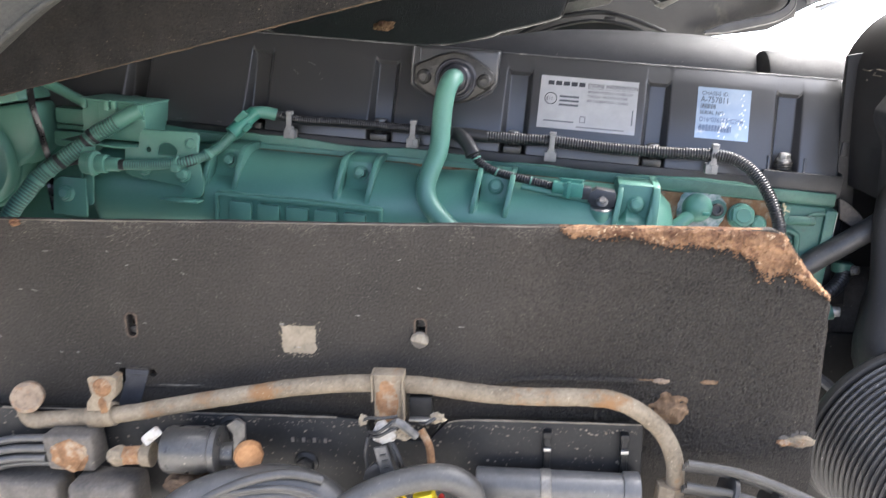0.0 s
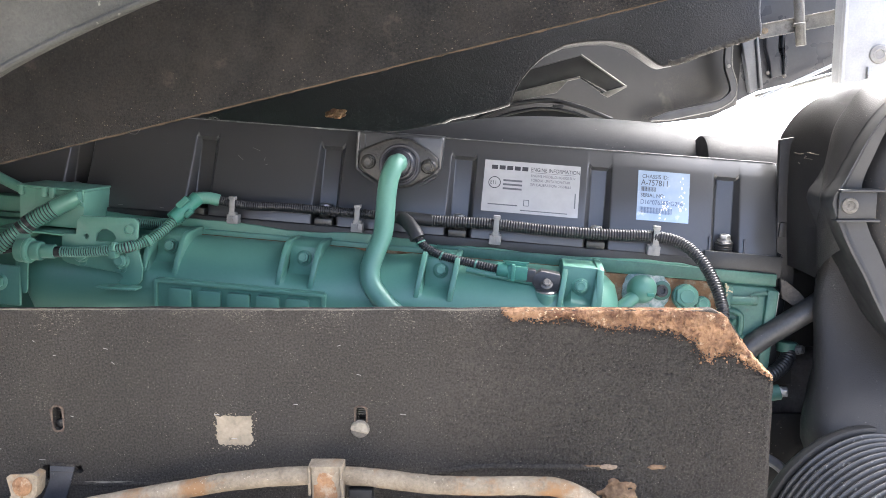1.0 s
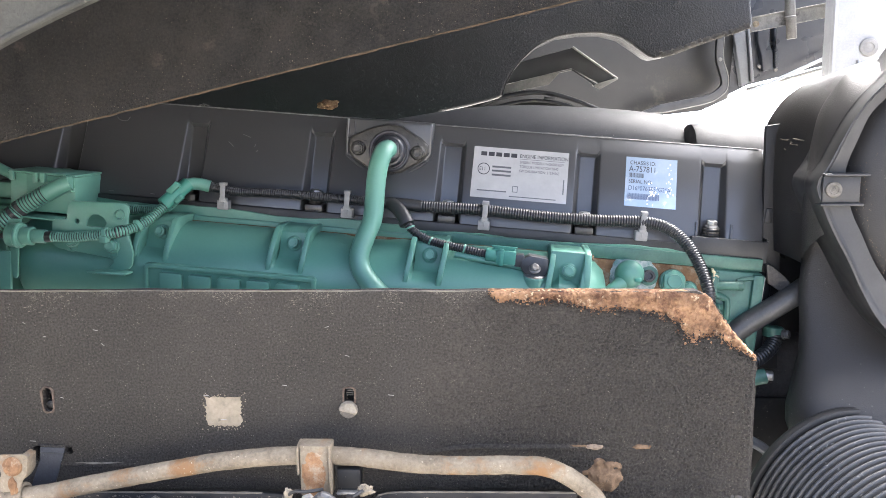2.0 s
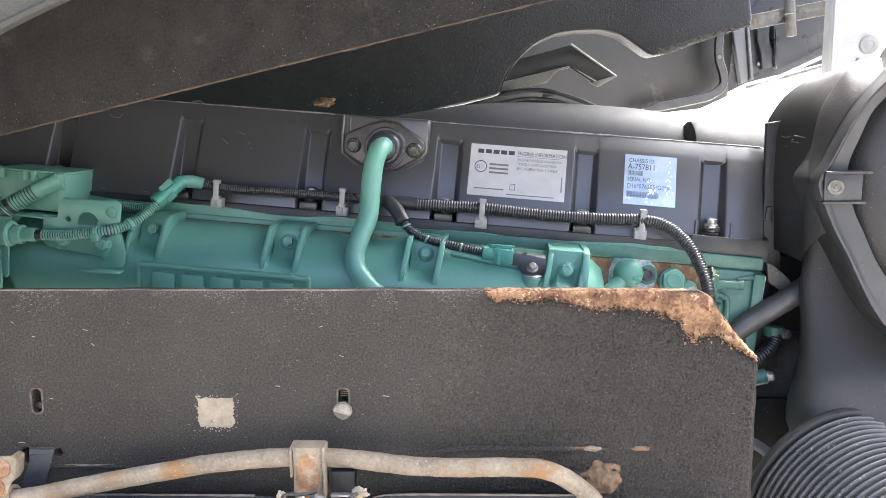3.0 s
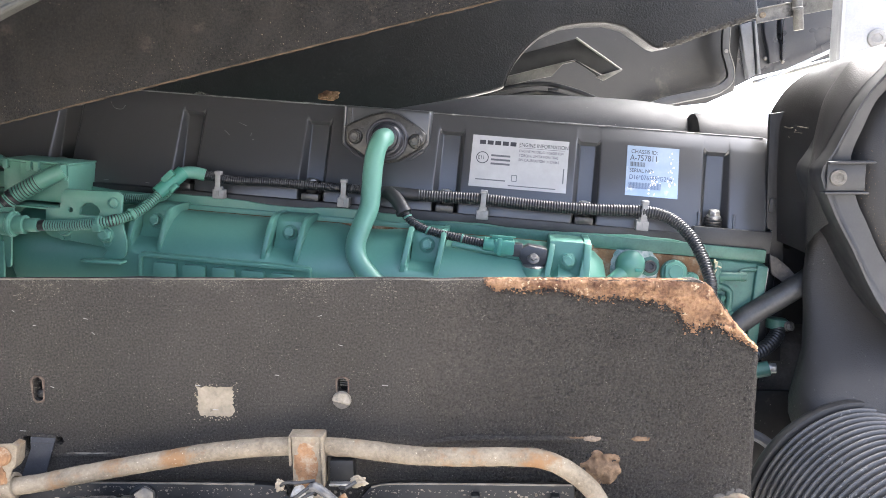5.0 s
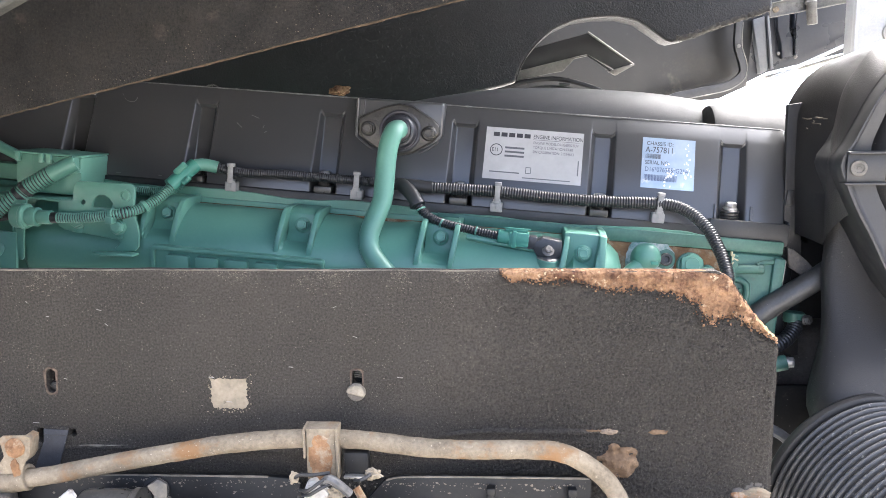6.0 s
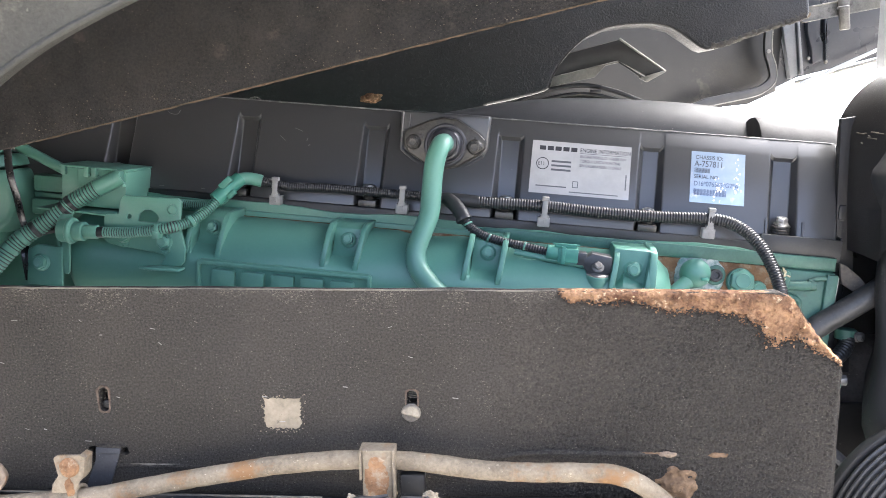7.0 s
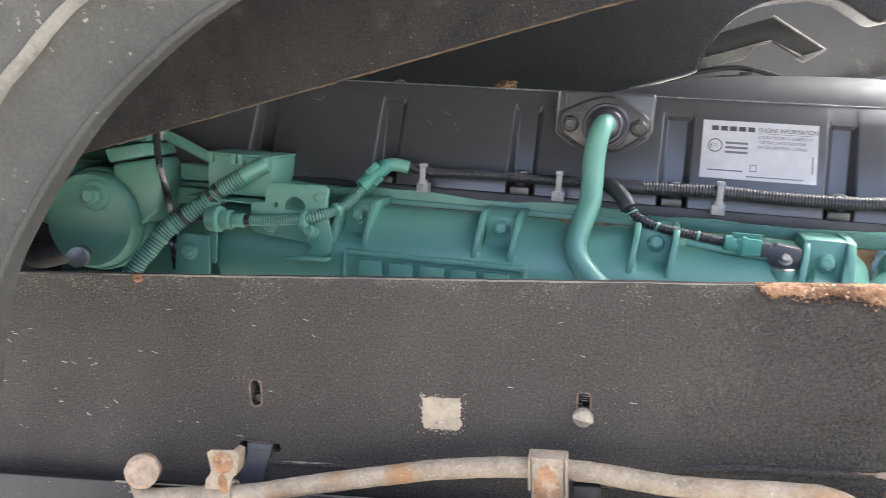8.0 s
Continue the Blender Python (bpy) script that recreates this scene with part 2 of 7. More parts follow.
def slab(outline, d0, d1, bevel=0.0, axis="y", segments=2, holes=()):
    """A polygon of (x, z), with holes, given a depth from d0 to d1 along y (or of (x, y) along z, (y, z) along x)."""
    bm = bmesh.new()

    def put(a, b, d):
        return {"y": (a, d, b), "z": (a, b, d), "x": (d, a, b)}[axis]

    if not holes:
        front = [bm.verts.new(put(a, b, d0)) for a, b in outline]
        back = [bm.verts.new(put(a, b, d1)) for a, b in outline]
        bm.faces.new(front)
        bm.faces.new(back[::-1])
        n = len(outline)
        for i in range(n):
            bm.faces.new((front[i], back[i], back[(i + 1) % n], front[(i + 1) % n]))
    else:
        for d in (d0, d1):
            edges = []
            for ring in (outline, *holes):
                vs = [bm.verts.new(put(a, b, d)) for a, b in ring]
                edges += [bm.edges.new((vs[i], vs[(i + 1) % len(vs)])) for i in range(len(vs))]
            bmesh.ops.triangle_fill(bm, edges=edges, use_beauty=True)
        bm.verts.ensure_lookup_table()
        start, total = 0, sum(len(r) for r in (outline, *holes))
        for ring in (outline, *holes):
            n = len(ring)
            for i in range(n):
                a, b = start + i, start + (i + 1) % n
                bm.faces.new((bm.verts[a], bm.verts[b], bm.verts[b + total], bm.verts[a + total]))
            start += n
    bmesh.ops.recalc_face_normals(bm, faces=bm.faces)
    return bevelled(bm, bevel, segments, 40)


def circle(cx, cy, r, n=24, ry=None):
    return [(cx + r * math.cos(2 * math.pi * i / n), cy + (ry or r) * math.sin(2 * math.pi * i / n)) for i in range(n)]


def rounded(x0, x1, y0, y1, r, n=4):
    pts = []
    for cx, cy, a in ((x1 - r, y1 - r, 0), (x0 + r, y1 - r, 90), (x0 + r, y0 + r, 180), (x1 - r, y0 + r, 270)):
        pts += [(cx + r * math.cos(radians(a + 90 * i / n)), cy + r * math.sin(radians(a + 90 * i / n))) for i in range(n + 1)]
    return pts


def spline(points, step=0.004):
    """A smooth line through the points, in steps of about that length."""
    p = [Vector(q) for q in points]
    p = [2 * p[0] - p[1]] + p + [2 * p[-1] - p[-2]]
    out = []
    for a, b, c, d in zip(p, p[1:], p[2:], p[3:]):
        n = max(1, round((c - b).length / step))
        for i in range(n):
            t = i / n
            out.append(0.5 * (2 * b + (c - a) * t + (2 * a - 5 * b + 4 * c - d) * t * t + (3 * b - a - 3 * c + d) * t ** 3))
    return out + [p[-2]]


def sweep(line, radius, sides=16, squash=1.0):
    """A round tube along the line; radius is a number or a function of the length gone."""
    bm = bmesh.new()
    ways = [(line[min(i + 1, len(line) - 1)] - line[max(i - 1, 0)]).normalized() for i in range(len(line))]
    side = ways[0].orthogonal().normalized()
    gone, rings = 0.0, []
    for i, (p, w) in enumerate(zip(line, ways)):
        gone += (p - line[i - 1]).length if i else 0
        side = (side - w * side.dot(w)).normalized()
        up = w.cross(side)
        r = radius(gone) if callable(radius) else radius
        rings.append([bm.verts.new(p + (side * math.cos(a) + up * math.sin(a) * squash) * r) for a in (2 * math.pi * k / sides for k in range(sides))])
    for a, b in zip(rings, rings[1:]):
        for k in range(sides):
            bm.faces.new((a[k], a[(k + 1) % sides], b[(k + 1) % sides], b[k]))
    bm.faces.new(rings[0][::-1])
    bm.faces.new(rings[-1])
    bmesh.ops.recalc_face_normals(bm, faces=bm.faces)
    return bm


def tube(points, radius, sides=16, step=0.006):
    return sweep(spline(points, step), radius, sides)


def corrugated(points, radius, pitch=0.0030, deep=0.0011, sides=14):
    """A corrugated conduit: flat ridges and grooves along the line."""
    raw, line, left = spline(points, 0.002), [], 0.0
    step = pitch / 6
    line.append(raw[0])
    for a, b in zip(raw, raw[1:]):
        long = (b - a).length
        while left + step <= long:
            left += step
            line.append(a.lerp(b, left / long))
        left -= long
    wave = (0.0, 0.18 * deep, 0.60 * deep, 0.66 * deep, 0.60 * deep, 0.18 * deep)
    count = [0]

    def r(_):
        count[0] += 1
        return radius - 0.6 * deep + wave[count[0] % 6]

    return sweep(line, r, sides)


def sprayed_conduit(name, points, radius, pitch, parent, sides=16):
    """A corrugated conduit with paint on its ridges and dark plastic showing in the grooves."""
    outer = part(name, corrugated(points, radius, pitch, 0.0022, sides), GREEN, parent, sharp=85)
    part("groove_core", tube(points, radius - 0.00085, sides), GROOVE, outer, "dark plastic in the grooves")
    return outer


def rod(p0, p1, r, sides=20, bevel=0.0, r1=None):
    p0, p1 = Vector(p0), Vector(p1)
    bm = bmesh.new()
    bmesh.ops.create_cone(bm, cap_ends=True, segments=sides, radius1=r, radius2=r if r1 is None else r1, depth=(p1 - p0).length)
    bevelled(bm, bevel, 2, 50)
    return moved(bm, Matrix.Translation((p0 + p1) / 2) @ (p1 - p0).to_track_quat("Z", "Y").to_matrix().to_4x4())


def turned(profile, at, way, sides=40):
    """A turned body: (radius, height) pairs round the axis from at along way."""
    bm = bmesh.new()
    rings = [[bm.verts.new((r * math.cos(a), r * math.sin(a), h)) for a in (2 * math.pi * k / sides for k in range(sides))] for r, h in profile]
    for a, b in zip(rings, rings[1:]):
        for k in range(sides):
            bm.faces.new((a[k], a[(k + 1) % sides], b[(k + 1) % sides], b[k]))
    bm.faces.new(rings[0][::-1])
    bm.faces.new(rings[-1])
    bmesh.ops.recalc_face_normals(bm, faces=bm.faces)
    return moved(bm, Matrix.Translation(at) @ Vector(way).to_track_quat("Z", "Y").to_matrix().to_4x4())


def hexbolt(at, way, size=0.0075, height=0.007, washer=1.35):
    """A flanged hexagon head: size is half its width over corners."""
    head = bmesh.new()
    bmesh.ops.create_cone(head, cap_ends=True, segments=6, radius1=size, radius2=size, depth=height)
    bevelled(head, size * 0.12, 2, 40)
    bmesh.ops.translate(head, verts=head.verts, vec=(0, 0, height / 2 + size * 0.2))
    flange = turned([(size * washer, 0), (size * washer, size * 0.15), (size * 1.02, size * 0.42)], (0, 0, 0), (0, 0, 1), 24)
    dimple = turned([(size * 0.62, 0), (size * 0.58, size * 0.1), (size * 0.3, size * 0.06)], (0, 0, height + size * 0.2), (0, 0, 1), 18)
    return moved(join(head, flange, dimple), Matrix.Translation(at) @ Vector(way).to_track_quat("Z", "Y").to_matrix().to_4x4())


def roughened(bm, size, scale, seed=0.0):
    """Push each vertex along its normal by noise."""
    bm.normal_update()
    for v, n in [(v, v.normal.copy()) for v in bm.verts]:
        v.co += n * size * noise.noise(v.co * scale + Vector((seed, seed * 2, 0)))
    return bm


def lump(at, size, scale, rough=0.3, seed=0.0):
    """A clod: a rounded, knobbly mass."""
    bm = bmesh.new()
    bmesh.ops.create_icosphere(bm, subdivisions=4, radius=1)
    for v in bm.verts:
        v.co *= 1 + rough * noise.noise(v.co * 1.6 + Vector((seed, 0, seed))) + rough * 0.4 * noise.noise(v.co * 5 + Vector((0, seed, 0)))
    return moved(bm, Matrix.Translation(at) @ Matrix.Diagonal((*(Vector(size) * scale), 1)))


def loft(sections, sides=48, power=4.0):
    """Rounded-box sections (z, centre x, centre y, half width, half depth) joined into one skin."""
    bm = bmesh.new()
    rings = []
    for z, cx, cy, hx, hy in sections:
        ring = []
        for k in range(sides):
            a = 2 * math.pi * k / sides
            c, s = math.cos(a), math.sin(a)
            ring.append(bm.verts.new((cx + hx * math.copysign(abs(c) ** (2 / power), c), cy + hy * math.copysign(abs(s) ** (2 / power), s), z)))
        rings.append(ring)
    for a, b in zip(rings, rings[1:]):
        for k in range(sides):
            bm.faces.new((a[k], a[(k + 1) % sides], b[(k + 1) % sides], b[k]))
    bm.faces.new(rings[0][::-1])
    bm.faces.new(rings[-1])
    bmesh.ops.recalc_face_normals(bm, faces=bm.faces)
    return bm


def profile_run(stations):
    """Cross-sections of (v, w) at successive u, skinned along u and closed at both ends."""
    bm = bmesh.new()
    rings = [[bm.verts.new((u + (p[2] if len(p) > 2 else 0), p[0], p[1])) for p in prof] for u, prof in stations]
    n = len(rings[0])
    for a, b in zip(rings, rings[1:]):
        for k in range(n):
            bm.faces.new((a[k], a[(k + 1) % n], b[(k + 1) % n], b[k]))
    bm.faces.new(rings[0][::-1])
    bm.faces.new(rings[-1])
    bmesh.ops.recalc_face_normals(bm, faces=bm.faces)
    return bm


def writing(text, size, m, material, parent, name="lettering", squeeze=1.0):
    """Flat raised letters in the built-in font, laid in the xy plane of m."""
    cu = bpy.data.curves.new("text", "FONT")
    cu.body, cu.size, cu.extrude = text, size, 0.00012
    tmp = bpy.data.objects.new("text", cu)
    scene.collection.objects.link(tmp)
    me = bpy.data.meshes.new_from_object(tmp.evaluated_get(bpy.context.evaluated_depsgraph_get()))
    bpy.data.objects.remove(tmp)
    bm = bmesh.new()
    bm.from_mesh(me)
    bpy.data.meshes.remove(me)
    moved(bm, m @ Matrix.Diagonal((squeeze, 1, 1, 1)))
    return part(name, bm, material, parent)


# ---- setting ----
bm = bmesh.new()
bmesh.ops.create_grid(bm, x_segments=8, y_segments=8, size=400)
solid("ground", bm, CONCRETE, "pale concrete yard under the truck", "ground", kind="structure")
# Added wall that glows white in place of the overexposed distance.
solid("backdrop", box(-120, 160, 90, 91, 0, 26), BACKDROP_GLOW, "glowing white backdrop for the bright distance beyond the yard", "distance", kind="structure")

# ---- engine: cylinder head, manifold, cover ----
head = thing("cylinder_head", (0.2, 0.17, -0.30), "green painted cast cylinder head with rust along its joint", "engine", space=ENGINE)
part("casting", box(-0.36, 0.690, 0.056, 0.30, -0.30, 0.006, 0.004), GREEN, head)
part("upper_ledge", box(-0.36, 0.752, 0.052, 0.30, 0.0062, 0.0165, 0.002), GREEN, head)
part("end_casting", join(box(0.688, 0.756, 0.046, 0.30, -0.30, 0.0060, 0.006), box(0.685, 0.7545, 0.0515, 0.30, 0.0060, 0.0100, 0.002),
                         box(0.690, 0.700, 0.038, 0.06, -0.14, 0.004, 0.003), box(0.742, 0.756, 0.041, 0.06, -0.14, 0.004, 0.003)), GREEN_GRIMY_SHADED, head)
part("joint_face", box(0.536, 0.6865, 0.0525, 0.058, -0.045, 0.0058), RUST, head, "rusty bare joint face")
part("joint_strip", roughened(box(-0.02, 0.545, 0.0494, 0.0535, 0.0064, 0.0098, 0.0005), 0.0006, 90), RUST, head, "rusty gasket strip")
# sprayed edge of the cover's lip, with a wavy upper line
bm = bmesh.new()
cols = []
for i in range(181):
    u = -0.20 + 0.953 * i / 180
    top = 0.0265 + 0.0045 * noise.noise(Vector((u * 9, 0.3, 0))) + 0.0015 * noise.noise(Vector((u * 40, 1.3, 0)))
    if u > 0.30:
        top -= 0.004
    if u > 0.64:
        top += (0.0205 - top) * min(1, (u - 0.64) / 0.03)
    cols.append([bm.verts.new((u, v, w)) for v, w in ((0.0545, 0.0165), (0.0545, top), (0.0565, top + 0.0006), (0.0565, 0.0165))])
for a, b in zip(cols, cols[1:]):
    for k in range(4):
        bm.faces.new((a[k], a[(k + 1) % 4], b[(k + 1) % 4], b[k]))
bm.faces.new(cols[0]), bm.faces.new(cols[-1][::-1])
bmesh.ops.recalc_face_normals(bm, faces=bm.faces)
part("sprayed_edge", bm, GREEN, head)
part("ledge_face", box(0.330, 0.7535, 0.0506, 0.0555, 0.0080, 0.0225, 0.0010), GREEN_GRIMY_SHADED, head, "green strip under the cover, dulled for grime and shade")
ball = part("end_cap", turned([(0.0178, 0), (0.0182, 0.010), (0.0176, 0.016), (0.0152, 0.023), (0.0105, 0.0275), (0.0045, 0.0300)], (0.5905, 0.056, -0.0125), (0.05, -0.93, 0.25), 32), GREEN, head)
part("cap_seat", roughened(turned([(0.0285, 0), (0.0300, 0.0012), (0.0285, 0.0028), (0.020, 0.0034)], (0.597, 0.0525, -0.0125), (0.0, -1, 0.1), 56), 0.0030, 130), surface("scuffed_paint", (0.11, 0.20, 0.17), (0.43, 0.45, 0.43), 90, 0.6, spread=0.3, frizz=6.0), head, "scuffed pale rim")
# Darker green bar on the cap stands for the shade in its slot.
part("slot_shade", box(0.5945, 0.6035, 0.0235, 0.032, -0.0145, -0.0105, 0.0008), GREEN_DARK, ball)
part("cap_spout", tube([(0.588, 0.040, -0.014), (0.575, 0.033, -0.024), (0.560, 0.028, -0.040), (0.55, 0.026, -0.06)], 0.0085, 14), GREEN, ball)
part("screw_boss", turned([(0.0125, 0), (0.0125, 0.003), (0.0110, 0.0042), (0.0075, 0.0044)], (0.6150, 0.0515, -0.0105), (0, -0.97, 0.2), 28), GREEN_GRIMY_SHADED, head)
part("socket_screw", turned([(0.0080, 0), (0.0080, 0.0055), (0.0068, 0.0070), (0.0042, 0.0070), (0.0038, 0.0035)], (0.6150, 0.0485, -0.0105), (0, -0.97, 0.2), 20), OILY, head, "dark socket screw")
part("plug", hexbolt((0.646, 0.052, -0.016), (0, -0.96, 0.25), 0.0150, 0.012, 1.12), GREEN, head)
part("plug", hexbolt((0.667, 0.052, -0.024), (0, -0.96, 0.25), 0.0095, 0.008, 1.2), GREEN, head)
part("pocket_rim", tube([(0.7475, 0.0455, -0.001), (0.7300, 0.0450, -0.0035), (0.7230, 0.0445, -0.0070)], 0.0030, 10), GREEN_GRIMY_SHADED, head)
part("drain_stub", rod((0.6960, 0.0440, -0.0140), (0.7240, 0.0400, -0.0112), 0.0056, 18, 0.0008), GREEN_GRIMY_SHADED, head)
part("stub_nut", hexbolt((0.7235, 0.0400, -0.0112), (0.98, -0.14, 0.1), 0.0060, 0.0060, 1.0), GREEN_GRIMY_SHADED, head)
part("rib", tube([(0.7000, 0.0450, -0.0260), (0.7110, 0.0435, -0.0290), (0.7150, 0.0430, -0.0400), (0.7150, 0.0430, -0.10)], 0.0042, 10), GREEN_GRIMY_SHADED, head)
part("boss", rod((0.7000, 0.048, -0.0405), (0.7070, 0.0385, -0.0400), 0.0042, 14, 0.0008), GREEN_GRIMY_SHADED, head)
part("boss", join(rod((0.7090, 0.050, -0.066), (0.7200, 0.0370, -0.064), 0.0090, 18, 0.001), hexbolt((0.7240, 0.034, -0.064), (0.9, -0.5, 0.1), 0.0062, 0.006, 1.0)), GREEN_GRIMY_SHADED, head)
part("sealant", roughened(box(0.7535, 0.7572, 0.0440, 0.0500, -0.060, 0.0010, 0.001), 0.0022, 140), WHITE, head, "smeared pale sealant along the rear joint")
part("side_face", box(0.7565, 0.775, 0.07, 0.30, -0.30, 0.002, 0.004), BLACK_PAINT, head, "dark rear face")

manifold = thing("intake_manifold", (0.2, 0.04, -0.15), "glossy green painted intake manifold with a framed maker's plate", "manifold", space=ENGINE)
C_V, C_W, R_M = 0.042, -0.052, 0.062


def bulge(radius, pocket=0.0):
    arc = []
    for a in range(4, 128, 6):
        r = radius - pocket * min(1, max(0, (72 - a) / 30))
        arc.append((C_V - r * math.sin(radians(a)), C_W + r * math.cos(radians(a))))
    return [(0.0565, arc[0][1] - 0.001)] + arc + [(0.0565, C_W - 0.13)]


stations = []
for u, r in ((-0.1790, 0.050), (-0.1770, 0.057), (-0.1735, 0.0605), (-0.168, 0.062), (-0.02, 0.062), (0.10, 0.0620), (0.225, 0.0620), (0.240, 0.0595), (0.262, 0.0585), (0.285, 0.0600), (0.30, 0.062),
             (0.40, 0.0620), (0.50, 0.0620), (0.530, 0.0605), (0.546, 0.055), (0.556, 0.046), (0.560, 0.034)):
    stations.append((u, bulge(r)))
for k in range(4):
    u = 0.1703 * k
    stations += [(u - 0.0215, bulge(0.062)), (u - 0.0185, bulge(0.062, 0.016)), (u + 0.0165, bulge(0.062, 0.016)), (u + 0.0190, bulge(0.062))]
stations.sort(key=lambda s: s[0])
part("runner", profile_run(stations), GREEN, manifold)
for k in range(4):
    u = 0.1703 * k
    # the bolt's pad, its two cheeks, and the bolt
    cheek = [(0.056, 0.0190), (0.030, 0.0200), (0.008, 0.0190), (-0.001, 0.0155), (-0.0080, 0.007), (-0.0130, -0.005), (-0.0165, -0.017), (-0.0180, -0.027), (-0.0165, -0.035), (0.0, -0.042), (0.056, -0.05)]
    for du in (-0.0235, 0.0170):
        bm = slab(cheek, u + du, u + du + 0.0068, 0.0014, "x", 2)
        for v in bm.verts:
            v.co.x -= 0.007 * min(1, max(0, (0.019 - v.co.z) / 0.06)) ** 1.3
        part("cheek", bm, GREEN, manifold)
    part("pad", slab([(0.056, 0.0180), (0.022, 0.0180), (0.0120, 0.012), (0.0090, -0.010), (0.0000, -0.022), (-0.017, -0.034), (0.056, -0.04)], u - 0.0185, u + 0.0180, 0.001, "x"), GREEN, manifold)
    part("bolt", hexbolt((u, 0.0095, -0.0015), (0, -0.97, 0.24), 0.0072, 0.0085), GREEN, manifold)
part("end_pad", slab(rounded(0.487, 0.534, -0.060, 0.0195, 0.003), -0.001, 0.055, 0.0015), GREEN, manifold)
part("bolt", hexbolt((0.5105, -0.001, -0.004), (0, -0.98, 0.2), 0.0080, 0.007), GREEN, manifold)
part("end_rim", slab([(0.052, 0.022), (0.012, 0.022), (-0.004, 0.019), (-0.012, 0.004), (-0.017, -0.02), (-0.017, -0.06), (0.052, -0.06)], 0.5275, 0.5365, 0.002, "x"), GREEN, manifold)
part("swell", moved(lump((0, 0, 0), (0.016, 0.006, 0.006), 1.0, 0.05), Matrix.Translation((0.062, 0.017, -0.002))), GREEN, manifold)
part("swell", moved(lump((0, 0, 0), (0.018, 0.006, 0.006), 1.0, 0.05), Matrix.Translation((0.222, 0.017, -0.002))), GREEN, manifold)
part("ridge", tube([(0.372, 0.002, 0.004), (0.40, 0.0, 0.001), (0.46, -0.003, -0.004)], 0.004, 10), GREEN, manifold)
# framed plate on the runner's face: a rim, a field and five raised plain shapes
PLATE = Matrix.Translation((0.100, -0.0195, -0.062)) @ pose(0, 0, 0, 5, 0, 0)
rim = slab(rounded(-0.107, 0.107, -0.030, 0.026, 0.004), -0.0060, 0.006, 0.0006, holes=[rounded(-0.1025, 0.1025, -0.026, 0.0215, 0.003)])
part("plate_rim", moved(rim, PLATE), GREEN, manifold)
part("plate_field", moved(box(-0.104, 0.104, -0.0005, 0.006, -0.028, 0.024), PLATE), GREEN, manifold)
for k in range(5):
    x = -0.073 + 0.0365 * k
    part("raised_shape", moved(slab(rounded(x - 0.0140, x + 0.0140, -0.018, 0.0165, 0.003), -0.0078, 0.001, 0.0006), PLATE), GREEN, manifold)

cover = thing("valve_cover", (0.2, 0.2, 0.02), "black plastic valve cover with bolt channels and paper labels", "engine cover", space=ENGINE)
FULL = [(0.30, 0.034), (0.0615, 0.034), (0.0635, 0.050), (0.0985, 0.1355), (0.1020, 0.1405), (0.1122, 0.1560), (0.1136, 0.1571), (0.125, 0.1566), (0.30, 0.1470)]
CHANNEL = [(0.30, 0.034), (0.0830, 0.034), (0.0845, 0.050), (0.1046, 0.1295), (0.0990, 0.1345), (0.1122, 0.1560), (0.1136, 0.1571), (0.125, 0.1566), (0.30, 0.1470)]
CHANNELS = [(-0.347, -0.317), (-0.175, -0.144), (-0.005, 0.0245), (0.1635, 0.1955), (0.3380, 0.3700), (0.5155, 0.5445), (0.6745, 0.7055)]


def drawn_in(prof, d):
    return [(v + d if v < 0.25 else v, w - d * 0.5 if w > 0.1 else w) for v, w in prof]


def between(f):
    """A section part way from the cover's face to the floor of a channel."""
    return [(p[0] + (q[0] - p[0]) * f, p[1] + (q[1] - p[1]) * f) for p, q in zip(FULL, CHANNEL)]


ROUND = ((-0.0032, 0.0), (-0.0022, 0.012), (-0.0012, 0.045), (-0.0004, 0.11), (0.0003, 0.22), (0.0034, 0.84), (0.0043, 0.95), (0.0056, 1.0))
stations = [(-0.37, FULL)]
for a, b in CHANNELS:
    stations += [(a + d, between(f)) for d, f in ROUND] + [(b - d, between(f)) for d, f in ROUND[::-1]]
stations += [(0.7480, FULL), (0.7525, drawn_in(FULL, 0.0015)), (0.7550, drawn_in(FULL, 0.005)), (0.7562, drawn_in(FULL, 0.010))]
part("shell", profile_run(stations), COVER, cover, sharp=26)
# Pale tube paints a thin rim highlight along the worn edge.
part("lit_worn_edge", roughened(tube([(-0.36, 0.1121, 0.1563), (0.1, 0.1121, 0.1563), (0.45, 0.1121, 0.1563), (0.748, 0.1121, 0.1563)], 0.0009, 6, 0.004), 0.0009, 130), surface("lit_worn_plastic_edge", (0.045, 0.045, 0.045), (0.17, 0.168, 0.165), 40, 0.5, fine=200), cover, "worn upper edge, pale for its thin highlight")
# Skirt is cover plastic; rubber black paints in the shade along it.
part("lip", join(box(-0.37, 0.759, 0.0575, 0.30, 0.0168, 0.0335, 0.0018), box(0.664, 0.759, 0.0555, 0.062, 0.0170, 0.0440, 0.0012), box(0.7565, 0.7595, 0.058, 0.30, 0.03, 0.0465, 0.001)), RUBBER, cover, "skirt along the lower edge, coloured black for its shade")
